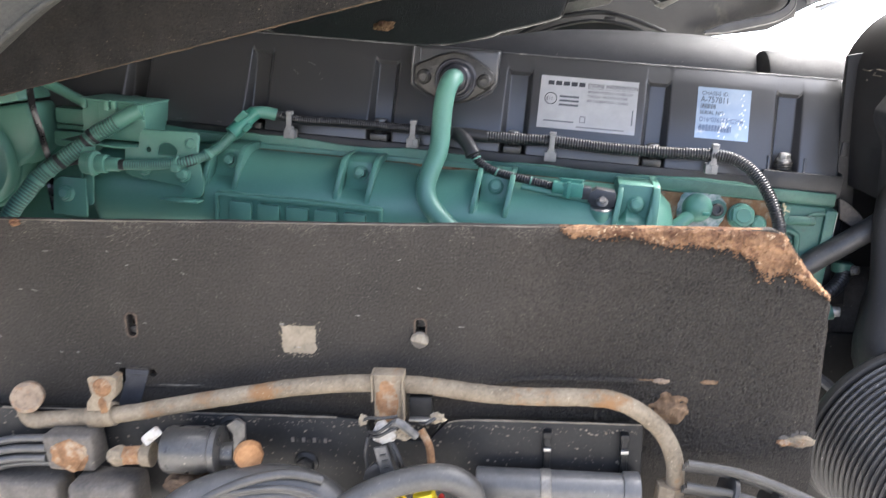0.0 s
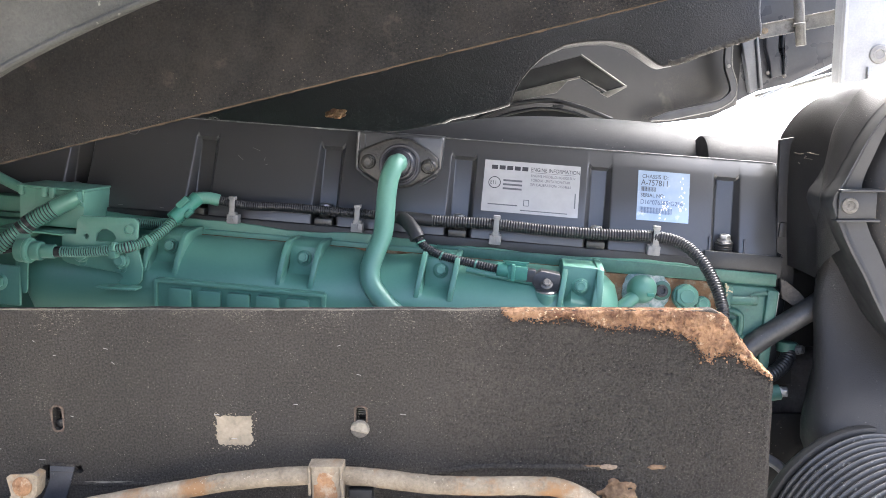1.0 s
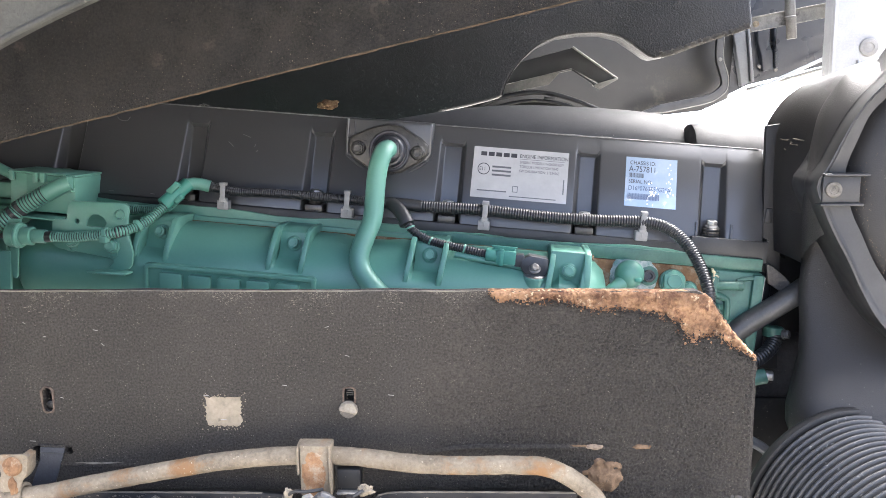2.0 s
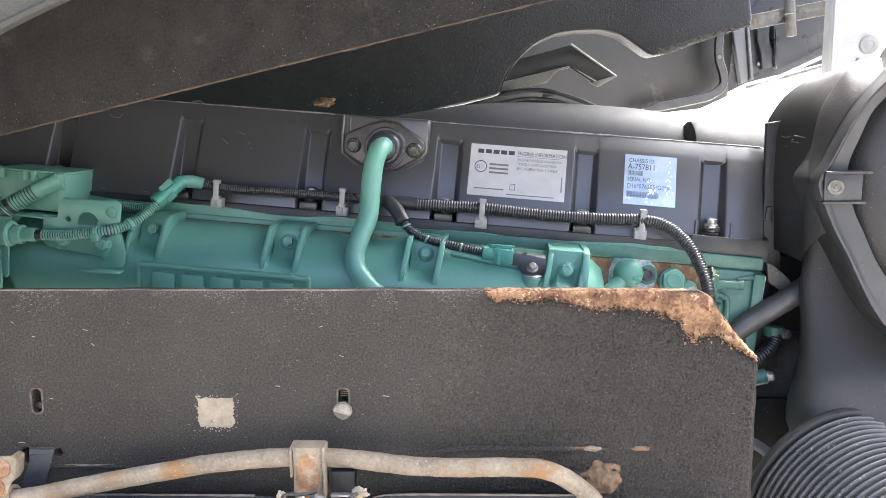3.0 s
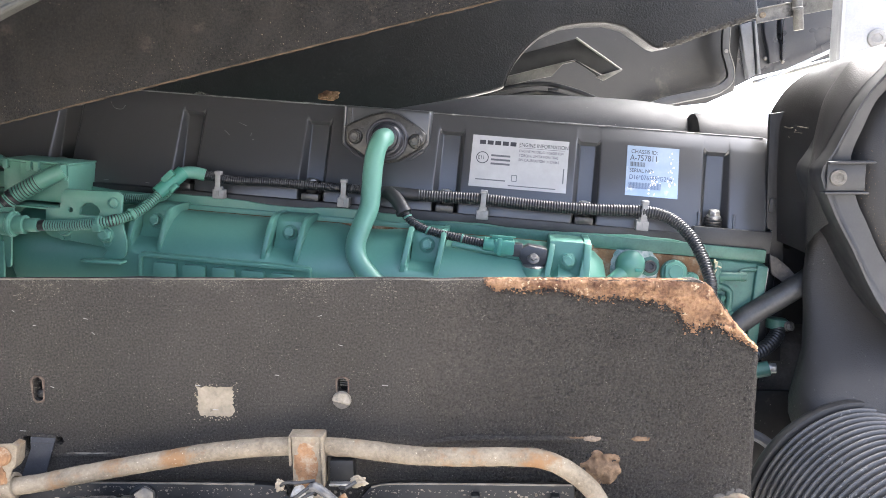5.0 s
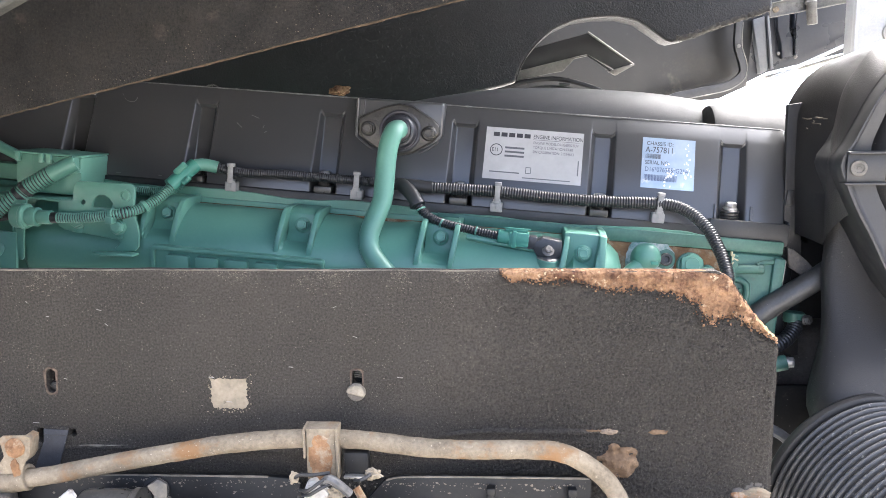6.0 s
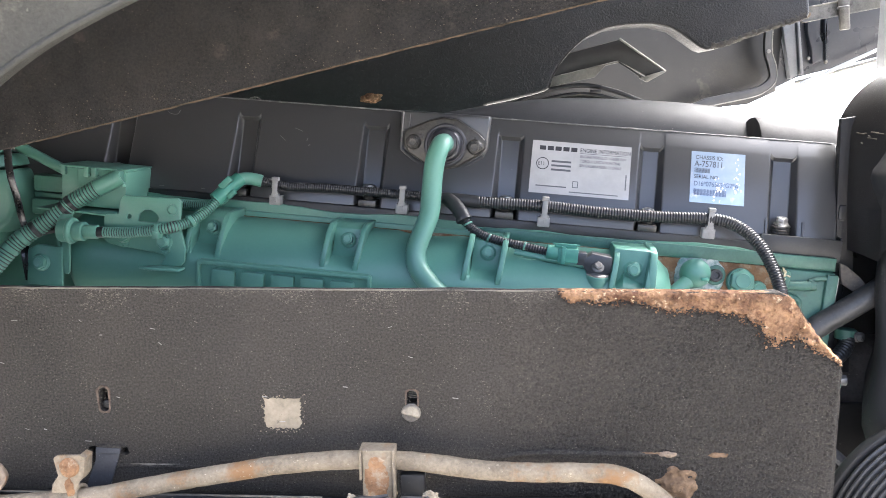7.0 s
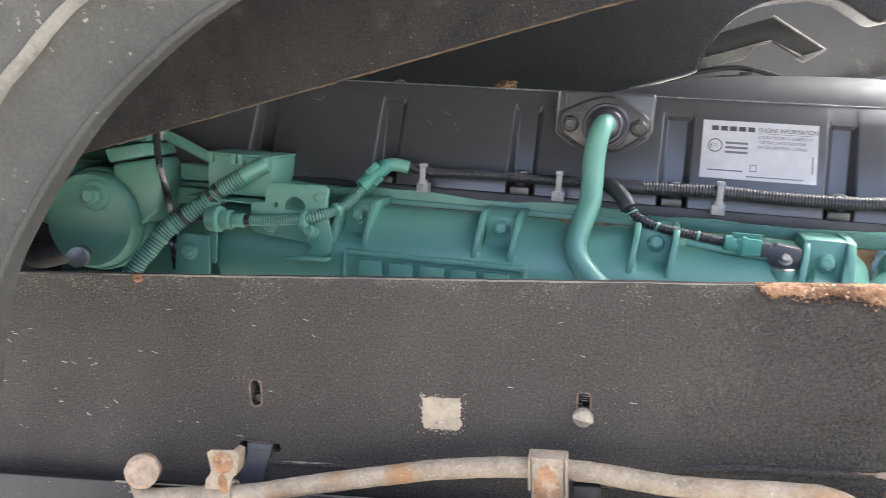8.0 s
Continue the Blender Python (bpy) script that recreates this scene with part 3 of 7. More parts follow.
for a, b in CHANNELS[1:]:
    m = (a + b) / 2
    if m < 0.6:
        part("bolt_seat", box(m - 0.0115, m + 0.0115, 0.060, 0.098, 0.0332, 0.0425, 0.0015), WORN_METAL, cover, "worn pale bolt seat")
        part("cover_bolt", hexbolt((m, 0.071, 0.0535), (0, -0.1, 1), 0.0084, 0.0055, 1.25), ZINC, cover, "bright zinc bolt")
        part("collar", rod((m, 0.071, 0.042), (m, 0.071, 0.054), 0.0078, 16, 0.0005), BLACK_PAINT, cover)
    else:
        part("bolt_seat", box(m - 0.014, m + 0.014, 0.062, 0.098, 0.0332, 0.0385, 0.001), COVER, cover)
        part("cover_bolt", hexbolt((m, 0.071, 0.0555), (0, -0.1, 1), 0.0072, 0.0072, 1.25), ZINC, cover, "bright zinc bolt")
        turns = [(m + 0.0094 * math.cos(a * 0.35), 0.071 + 0.0094 * math.sin(a * 0.35), 0.0402 + 0.0137 * a / 72) for a in range(73)]
        part("spring", sweep(spline(turns, 0.002), 0.0017, 8), WORN_METAL, cover, "coiled dark spring under the bolt")
        part("spring_core", rod((m, 0.071, 0.0385), (m, 0.071, 0.0560), 0.0066, 14, 0.0004), RUBBER, cover)
SCRATCH = surface("pale_scratch", (0.10, 0.099, 0.096), (0.26, 0.255, 0.245), 300, 0.6)
for line in ([(-0.1078, 0.1011, 0.1394), (-0.1000, 0.0967, 0.1312), (-0.0893, 0.0962, 0.1301), (-0.0857, 0.0985, 0.1356)],
             [(0.0543, 0.0893, 0.1134), (0.0622, 0.0869, 0.1075)],
             [(0.0727, 0.0938, 0.1244), (0.0767, 0.0933, 0.1231), (0.0835, 0.0924, 0.1208)],
             [(0.0914, 0.0891, 0.1129), (0.0902, 0.0876, 0.1089)],
             [(0.0930, 0.0853, 0.1034), (0.0957, 0.0859, 0.1049)],
             [(-0.0969, 0.0618, 0.0377), (-0.0897, 0.0619, 0.0380)],
             [(-0.0399, 0.0620, 0.0388), (-0.0342, 0.0619, 0.0382)]):
    part("scratch", tube(line, 0.0004, 6, 0.002), SCRATCH, cover)
for u in (0.669, 0.712):
    part("guide_fin", slab([(0.060, 0.043), (0.068, 0.043), (0.068, 0.060), (0.0645, 0.0615)], u, u + 0.003, 0.0005, "x"), COVER, cover)
part("lug", box(0.756, 0.765, 0.075, 0.10, 0.066, 0.085, 0.002), RUBBER, cover)
# housing for the pipe's flange
housing = part("housing", slab([(0.2139, 0.1575), (0.2143, 0.1150), (0.2188, 0.1050), (0.2489, 0.0855), (0.2692, 0.0808), (0.2897, 0.0852), (0.3213, 0.1070), (0.3268, 0.1170), (0.3262, 0.1580)], 0.0835, 0.13, 0.0035, segments=3), COVER, cover)
rim_line = [(0.2155, 0.1560), (0.2157, 0.1150), (0.2200, 0.1062), (0.2492, 0.0872), (0.2692, 0.0826), (0.2894, 0.0868), (0.3205, 0.1080), (0.3252, 0.1175), (0.3250, 0.1560)]
part("housing_edge", tube([(u, 0.0830, w) for u, w in rim_line[:7]], 0.0022, 8), COVER, housing)
part("housing_edge", tube([(0.2240, 0.0832, 0.1540), (0.2246, 0.0822, 0.1370), (0.2236, 0.0815, 0.1350), (0.2165, 0.0815, 0.1310)], 0.0012, 8), COVER, housing)

# labels on the sloping face: local x along the engine, y up the slope
def on_face(u, w):
    slope = math.atan2(0.0855, 0.0350)
    v = 0.0635 + (w - 0.05) * 0.0350 / 0.0855
    return Matrix.Translation((u, v - 0.0002, w)) @ Matrix.Rotation(slope, 4, "X")


def bar(x0, x1, y0, y1, m, material, parent, name="print_bar"):
    return part(name, moved(box(x0, x1, y0, y1, 0.0006, 0.00085), m), material, parent)


L1 = on_face(0.3815, 0.0690)
W1, H1 = 0.1235, 0.0690
info = part("engine_label", moved(box(0, W1, 0, H1, 0, 0.0006), L1), PAPER, cover, "silvery film label with printed engine data")
for k in range(5):
    bar(0.0095 + 0.0098 * k, 0.0172 + 0.0098 * k, 0.0570, 0.0625, L1, INK, info, "maker_mark")
writing("ENGINE INFORMATION", 0.0074, L1 @ pose(0.0600, 0.0575, 0.0007), INK, info, squeeze=0.80)
for k, words in enumerate(("ENGINE MODEL:D16G600S EUV", "TORQUE LIMITATION:TR40", "SW CALIBRATION: 21534663")):
    writing(words, 0.0050, L1 @ pose(0.0605, 0.0500 - 0.0060 * k, 0.0007), INK_GREY, info, squeeze=0.82)
bar(0.0600, 0.1185, 0.0556, 0.0559, L1, INK, info, "rule")
part("round_mark", moved(slab(circle(0.0145, 0.039, 0.0080), 0.0006, 0.00085, axis="z", holes=[circle(0.0145, 0.039, 0.0070)]), L1), INK, info)
writing("E11", 0.0072, L1 @ pose(0.0088, 0.0366, 0.0007), INK, info, squeeze=0.8)
for k in range(3):
    bar(0.0255, 0.050, 0.0415 - 0.0055 * k, 0.0440 - 0.0055 * k, L1, INK_GREY, info)
bar(0.008, 0.046, 0.0090, 0.0105, L1, INK_GREY, info)
bar(0.050, 0.110, 0.0035, 0.0048, L1, INK_GREY, info)
bar(0.118, 0.1195, 0.012, 0.032, L1, INK_GREY, info)
part("square_mark", moved(slab([(0.0535, 0.010), (0.0605, 0.010), (0.0605, 0.0185), (0.0535, 0.0185)], 0.0006, 0.00085, axis="z", holes=[[(0.0543, 0.0108), (0.0597, 0.0108), (0.0597, 0.0177), (0.0543, 0.0177)]]), L1), INK_GREY, info)

L2 = on_face(0.5785, 0.0735)
W2, H2 = 0.0650, 0.0660
chassis = part("chassis_label", moved(box(0, W2, 0, H2, 0, 0.0006), L2), PAPER_WORN, cover, "worn bluish film label with chassis data")
writing("CHASSIS ID:", 0.0074, L2 @ pose(0.005, 0.0560, 0.0007), INK, chassis, squeeze=0.86)
writing("A-757811", 0.0110, L2 @ pose(0.004, 0.0465, 0.0007), INK, chassis, squeeze=0.80)
for k in range(16):
    bar(0.0045 + 0.0012 * k, 0.0045 + 0.0012 * k + 0.0004 + 0.0004 * (k * 7 % 3) / 2, 0.0385, 0.0445, L2, INK, chassis, "code_bar")
writing("SERIAL NO:", 0.0070, L2 @ pose(0.004, 0.0310, 0.0007), INK, chassis, squeeze=0.86)
writing("D16*076385*G2*A", 0.0085, L2 @ pose(0.0040, 0.0215, 0.0007), BLUE_INK, chassis, squeeze=0.80)
for k in range(32):
    bar(0.004 + 0.00125 * k, 0.004 + 0.00125 * k + 0.0004 + 0.0004 * (k * 5 % 3) / 2, 0.0095, 0.0175, L2, BLUE_INK, chassis, "code_bar")
rng = random.Random(4)
FLAKED = surface("flaked_label_film", (0.50, 0.51, 0.51), (0.66, 0.67, 0.66), 60, 0.4)
for k in range(46):
    f = rng.random()
    x, y = rng.choice(((0.030 + 0.006 * f + rng.gauss(0, 0.0030), 0.003 + 0.034 * f), (0.056 + rng.gauss(0, 0.0025), 0.008 + 0.052 * f), (0.034 + rng.gauss(0, 0.004), 0.018 + rng.gauss(0, 0.004))))
    x, y, s = min(x, 0.0630), max(0.002, min(y, 0.0640)), rng.uniform(0.0004, 0.0013)
    part("scuff", moved(slab([(x + s * rng.uniform(0.4, 1.3) * math.cos(a), y + 1.7 * s * rng.uniform(0.4, 1.3) * math.sin(a)) for a in (0, 1.05, 2.1, 3.14, 4.2, 5.2)], 0.0006, 0.00095, axis="z"), L2), FLAKED, chassis)

SEAL = surface("grey_seal_rubber", (0.020, 0.020, 0.023), (0.038, 0.038, 0.043), 40, 0.36, gloss=0.5)
# breather pipe and its flange
pipe = thing("breather_pipe", (0.27, 0.08, 0.12), "green painted bent steel pipe bolted to the valve cover", "pipe", space=ENGINE)
plate_line = [(0.2190, 0.1240), (0.2205, 0.1320), (0.2260, 0.1362), (0.2505, 0.1480), (0.2684, 0.1530), (0.2867, 0.1512), (0.3130, 0.1366), (0.3218, 0.1290), (0.3232, 0.1190), (0.3160, 0.1092), (0.2907, 0.0925), (0.2705, 0.0872), (0.2541, 0.0900), (0.2260, 0.1058), (0.2200, 0.1140)]
part("flange", slab(plate_line, 0.0748, 0.0836, 0.0022, segments=3), OILY, pipe, "dull oily steel flange plate")
part("gasket", slab([(0.2710 + 1.022 * (u - 0.2710), 0.1195 + 1.03 * (w - 0.1195)) for u, w in plate_line], 0.0790, 0.0815, 0.0006), RUBBER, pipe, "black gasket edge round the flange")
part("collar", turned([(0.0270, 0), (0.0272, 0.0025), (0.0255, 0.0040), (0.0235, 0.0040), (0.0225, 0.0028), (0.0212, 0.0030), (0.0205, 0.0095), (0.0185, 0.0120), (0.0160, 0.0125), (0.0150, 0.0080)], (0.2730, 0.0752, 0.1185), (0, -1, 0.05), 48), SEAL, pipe, "glossy dark rubber seal")
part("seal_ring", turned([(0.0160, 0), (0.0160, 0.016), (0.0130, 0.018), (0.0118, 0.018)], (0.2715, 0.0780, 0.1200), (0, -1, 0.05), 32), SEAL, pipe)
for u, w in ((0.2320, 0.1195), (0.3100, 0.1190)):
    part("bolt", hexbolt((u, 0.0745, w), (0, -1, 0.03), 0.0078, 0.006, 1.25), OILY, pipe)
part("pipe", tube([(0.2715, 0.080, 0.1205), (0.2725, 0.060, 0.1215), (0.2705, 0.042, 0.1190), (0.2670, 0.032, 0.105), (0.2655, 0.027, 0.085), (0.2660, 0.020, 0.060), (0.2660, 0.012, 0.037), (0.2600, 0.000, 0.014), (0.2560, -0.008, -0.006), (0.2605, -0.014, -0.023), (0.274, -0.020, -0.038), (0.293, -0.025, -0.053), (0.33, -0.03, -0.08)], 0.0122, 24, 0.004), GREEN, pipe)

twist = thing("wire_twist", (0.012, 0.115, 0.160), "thin grey twist of wire lying on the cover's edge", "wire", space=ENGINE)
for k in range(3):
    part("strand", tube([(0.002 + 0.002 * k, 0.116, 0.1572), (0.006 + 0.0015 * k, 0.114, 0.1592 + 0.0006 * k), (0.010, 0.1145, 0.1586 - 0.0005 * k), (0.013 - 0.0015 * k, 0.113, 0.1602), (0.018, 0.116, 0.1572)], 0.0006, 6, 0.002), WORN_METAL, twist)

# wiring conduit along the cover
harness = thing("wiring_conduit", (0.3, 0.045, 0.05), "black corrugated wiring conduit clipped along the valve cover", "cable", space=ENGINE)
part("thin_conduit", corrugated([(0.044, 0.045, 0.0570), (0.080, 0.045, 0.0530), (0.131, 0.045, 0.0550), (0.189, 0.045, 0.0550), (0.250, 0.045, 0.0550), (0.275, 0.045, 0.0545)], 0.0060, 0.0029, 0.0013), CONDUIT, harness, sharp=85)
part("joint_sleeve", tube([(0.268, 0.045, 0.0540), (0.29, 0.045, 0.0550), (0.322, 0.045, 0.0540)], 0.0078, 18), RUBBER, harness)
part("thick_conduit", corrugated([(0.318, 0.045, 0.0540), (0.360, 0.045, 0.0550), (0.402, 0.045, 0.0560), (0.472, 0.045, 0.0540), (0.541, 0.045, 0.0550), (0.602, 0.042, 0.0580), (0.632, 0.035, 0.0520), (0.654, 0.020, 0.0350), (0.668, 0.005, 0.0120), (0.675, -0.005, -0.0060), (0.678, -0.010, -0.0210), (0.680, -0.015, -0.06)], 0.0075, 0.0033, 0.0015, 24), CONDUIT, harness, sharp=85)
part("branch_boot", join(tube([(0.284, 0.043, 0.0545), (0.293, 0.036, 0.0500), (0.302, 0.028, 0.0420), (0.309, 0.023, 0.0330)], 0.0088, 18), turned([(0.0098, 0), (0.0098, 0.004), (0.008, 0.005)], (0.306, 0.025, 0.036), (0.5, -0.3, -0.8), 20)), RUBBER, harness)
part("branch_conduit", corrugated([(0.308, 0.0235, 0.0340), (0.316, 0.020, 0.0260), (0.331, 0.015, 0.0185), (0.348, 0.010, 0.0150), (0.366, 0.005, 0.0130), (0.388, 0.002, 0.0105), (0.411, 0.000, 0.0078)], 0.0054, 0.0031, 0.0017), CONDUIT, harness, sharp=85)
for p, d in (((0.3395, 0.012, 0.0162), (0.9, -0.2, -0.35)), ((0.382, 0.003, 0.0112), (0.95, -0.1, -0.15)), ((0.312, 0.0215, 0.0298), (0.5, -0.2, -0.8))):
    part("tape_ring", turned([(0.0061, 0), (0.0064, 0.0006), (0.0061, 0.0022)], p, d, 16), GREEN, harness)
plug_body = part("connector", join(rod((0.409, 0, 0.0078), (0.424, 0, 0.0066), 0.0088, 16, 0.001), box(0.422, 0.446, -0.009, 0.010, -0.0020, 0.0150, 0.0016), box(0.418, 0.444, -0.0035, 0.0045, 0.0148, 0.0185, 0.001), box(0.426, 0.431, -0.0105, 0.011, -0.0035, 0.0165, 0.0006)), GREEN_DARK, harness, "green cable connector")
part("latch", box(0.416, 0.447, -0.0045, -0.0020, 0.0180, 0.0198, 0.0004), GREEN_DARK, plug_body)

sensor = thing("pressure_sensor", (0.469, 0, -0.005), "dark grey pressure sensor screwed on a green boss", "sensor", space=ENGINE)
part("boss", turned([(0.0150, 0), (0.0145, 0.026), (0.0130, 0.028)], (0.4705, 0.001, -0.040), (0, -0.12, 1), 28), GREEN, sensor)
part("body", join(box(0.444, 0.456, -0.0085, 0.0085, -0.0035, 0.0120, 0.002), slab([(0.453, 0.006), (0.462, 0.012), (0.485, 0.0095), (0.4865, -0.008), (0.4815, -0.0125), (0.458, -0.0115), (0.452, -0.004)], -0.009, 0.012, 0.002)), surface("grey_sensor_plastic", (0.034, 0.034, 0.033), (0.060, 0.060, 0.058), 40, 0.4), sensor)
part("screw", hexbolt((0.4695, -0.0095, -0.0030), (0, -0.75, 0.65), 0.0052, 0.004, 1.4), DULL_STEEL, sensor, "bright screw")
part("ring", turned([(0.0138, 0), (0.0142, 0.002), (0.0128, 0.003)], (0.4705, -0.002, -0.0135), (0, -0.12, 1), 28), ZINC, sensor)

# grey ties that hold the conduit
for k, (u, w) in enumerate(((0.0665, 0.0465), (0.2280, 0.0495), (0.4035, 0.0490), (0.5995, 0.0525))):
    clip = thing("conduit_clip", (u, 0.045, w), "small grey plastic clip strapped round the conduit", "clip", "conduit clips", space=ENGINE)
    top = 0.0085 if k < 2 else 0.0100
    part("strap", join(box(u - 0.0033, u + 0.0033, 0.0358, 0.0374, w - 0.004, w + top + 0.0055, 0.0005), box(u - 0.0042, u + 0.0042, 0.0350, 0.044, w + top + 0.0045, w + top + 0.0090, 0.0008)), GREY_CLIP, clip)
    part("foot", join(box(u - 0.0078, u + 0.0072, 0.0390, 0.052, w - 0.0180, w - 0.0060, 0.0012), box(u - 0.0048, u + 0.0048, 0.0375, 0.045, w - 0.0075, w - 0.0025, 0.0008), box(u - 0.001, u + 0.001, 0.0380, 0.040, w - 0.014, w - 0.007, 0.0002)), GREY_CLIP, clip)
tie = solid("yellow_tie_end", join(box(0.6915, 0.6945, 0.038, 0.042, -0.0030, 0.0050, 0.0008), box(0.6890, 0.6912, 0.036, 0.041, 0.003, 0.008, 0.0006), rod((0.6935, 0.039, 0.0), (0.6990, 0.037, -0.002), 0.0010, 8), rod((0.693, 0.036, -0.004), (0.689, 0.034, -0.012), 0.0011, 8)), surface("yellowed_plastic", (0.30, 0.25, 0.14), (0.50, 0.44, 0.30), 60, 0.5), "yellowed cable tie end by the thick conduit", "cable tie", (0.693, 0.04, 0.0), space=ENGINE)

# ---- engine's front end: bracket, junction box, cables, compressor ----
bracket = thing("lifting_bracket", (-0.07, -0.026, 0.0), "green painted cut steel bracket bolted to the manifold", "bracket", space=ENGINE)
plate = [(-0.1020, 0.0270), (-0.0975, 0.0335), (-0.0300, 0.0360), (-0.0250, 0.0315), (-0.0270, 0.0040), (-0.0195, -0.0250), (-0.0205, -0.0400), (-0.0250, -0.0455), (-0.0480, -0.0490), (-0.0505, -0.0440), (-0.0440, -0.0370), (-0.0480, -0.0330), (-0.1150, -0.0265), (-0.1220, -0.0220), (-0.1220, 0.0060), (-0.1180, 0.0100), (-0.1040, 0.0105)]
part("plate", slab(plate, -0.0300, -0.0255, 0.001, holes=[[(-0.079, 0.004), (-0.0775, 0.013), (-0.0720, 0.0185), (-0.0640, 0.0195), (-0.0570, 0.0160), (-0.0530, 0.0100), (-0.0560, 0.004)], circle(-0.0905, 0.0090, 0.0030, 12), circle(-0.0365, 0.0215, 0.0045, 14)]), GREEN, bracket)
part("ring", turned([(0.0070, 0), (0.0070, 0.003), (0.0048, 0.0036), (0.0046, 0.001)], (-0.0365, -0.0295, 0.0215), (0, -1, 0), 20), GREEN, bracket)
part("shelf", slab([(-0.0700, -0.046), (-0.0560, -0.050), (-0.0210, -0.044), (-0.0205, -0.027), (-0.0490, -0.027)], -0.0500, -0.0470, 0.0008, "z"), GREEN, bracket)
for u, w in ((-0.0450, -0.0175), (-0.0960, -0.0140)):
    part("bolt", hexbolt((u, -0.0300, w), (0, -0.98, 0.15), 0.0085, 0.007, 1.15), GREEN, bracket)
    part("slotted_washer", slab(rounded(u - 0.0065, u + 0.0065, w - 0.0150, w + 0.0060, 0.006), -0.0312, -0.0290, 0.0004, holes=[circle(u, w - 0.0105, 0.0028, 10)]), GREEN, bracket)
part("spacer", box(-0.11, -0.035, -0.0257, 0.02, -0.03, -0.006, 0.003), GREEN, bracket)

jbox = thing("junction_box", (-0.15, 0.05, 0.0), "green painted box housing with a cable plugged in", "control box", space=ENGINE)
part("housing", box(-0.1725, -0.1094, 0.0, 0.0655, 0.0115, 0.0585, 0.0014), GREEN, jbox)
part("side_step", box(-0.1975, -0.1727, 0.005, 0.0650, 0.0085, 0.0583, 0.0018), GREEN, jbox)
part("lid", slab([(-0.1990, 0.0020), (-0.1730, -0.0012), (-0.1084, -0.0012), (-0.1084, 0.0660), (-0.1990, 0.0660)], 0.0588, 0.0614, 0.0008, "z"), GREEN, jbox)
for u in (-0.1920, -0.1590, -0.1490):
    part("lid_clip", join(box(u - 0.0030, u + 0.0030, -0.0055 if u > -0.18 else -0.001, 0.004, 0.0490, 0.0612, 0.0008), box(u - 0.0042, u + 0.0042, -0.0042 if u > -0.18 else 0.0, 0.003, 0.0500, 0.0530, 0.0006)), GREEN, jbox)
part("tray", slab([(-0.2150, -0.020), (-0.1150, -0.030), (-0.1090, -0.020), (-0.1090, 0.05), (-0.2150, 0.05)], 0.0065, 0.0085, 0.0006, "z"), GREEN, jbox)
part("clamp", join(box(-0.1185, -0.1120, -0.012, 0.001, 0.0430, 0.0600, 0.0012), box(-0.1240, -0.1100, -0.006, 0.001, 0.0400, 0.0455, 0.001)), GREEN, jbox)
part("rear_rail", box(-0.205, -0.180, 0.030, 0.060, -0.010, 0.0084, 0.002), GREEN, jbox)

cable = thing("armoured_cable", (-0.18, -0.02, 0.02), "thick green sprayed corrugated cable running down from the box", "cable", space=ENGINE)
part("boot", tube([(-0.1145, -0.004, 0.0527), (-0.1255, -0.009, 0.0460), (-0.1400, -0.0148, 0.0368)], 0.0104, 20), GREEN, cable)
sprayed_conduit("conduit", [(-0.138, -0.014, 0.0382), (-0.152, -0.0172, 0.0288), (-0.167, -0.020, 0.0189), (-0.1771, -0.024, 0.0084), (-0.2019, -0.035, -0.0126), (-0.2237, -0.047, -0.0325), (-0.2374, -0.060, -0.0552), (-0.2468, -0.068, -0.0701), (-0.262, -0.078, -0.10)], 0.0108, 0.004, cable, 20)
for p, d in (((-0.1670, -0.0200, 0.0189), (-0.6, -0.2, -0.62)), ((-0.1735, -0.0226, 0.0123), (-0.6, -0.25, -0.65)), ((-0.2040, -0.0362, -0.0146), (-0.6, -0.33, -0.55)), ((-0.2150, -0.0422, -0.0247), (-0.61, -0.36, -0.57)), ((-0.2270, -0.0502, -0.0380), (-0.5, -0.42, -0.75))):
    part("band", turned([(0.0102, 0), (0.0111, 0.0008), (0.0111, 0.0050), (0.0102, 0.0058)], p, d, 18), CONDUIT if d[0] == -0.6 else GREEN, cable)

lead = thing("sprayed_cable", (-0.05, -0.03, 0.0), "green sprayed corrugated cable with a connector", "cable", space=ENGINE)
sprayed_conduit("conduit", [(0.006, 0.012, 0.0360), (-0.008, -0.010, 0.0160), (-0.022, -0.027, 0.0060), (-0.037, -0.040, 0.0010), (-0.065, -0.042, -0.0050), (-0.093, -0.042, -0.0090), (-0.118, -0.043, -0.0105)], 0.0064, 0.0031, lead, 16)
sprayed_conduit("back_conduit", [(0.016, 0.024, 0.045), (-0.002, 0.026, 0.0270), (-0.030, 0.032, 0.0210), (-0.07, 0.036, 0.020)], 0.006, 0.0031, lead, 16)
part("elbow", tube([(0.0180, 0.028, 0.0530), (0.024, 0.034, 0.0585), (0.034, 0.041, 0.0590), (0.047, 0.045, 0.0565)], 0.0080, 16), GREEN, lead)
part("sleeve", join(tube([(0.0235, 0.0315, 0.0595), (0.010, 0.0175, 0.0435), (0.001, 0.0080, 0.0325)], 0.0094, 12), moved(box(-0.009, 0.009, -0.012, -0.006, -0.004, 0.004, 0.0008), pose(0.0125, 0.021, 0.0545, 0, -45, 0)), moved(box(-0.006, 0.006, -0.011, -0.005, -0.003, 0.003, 0.0008), pose(0.0205, 0.020, 0.0410, 0, -45, 0))), GREEN_DARK, lead)
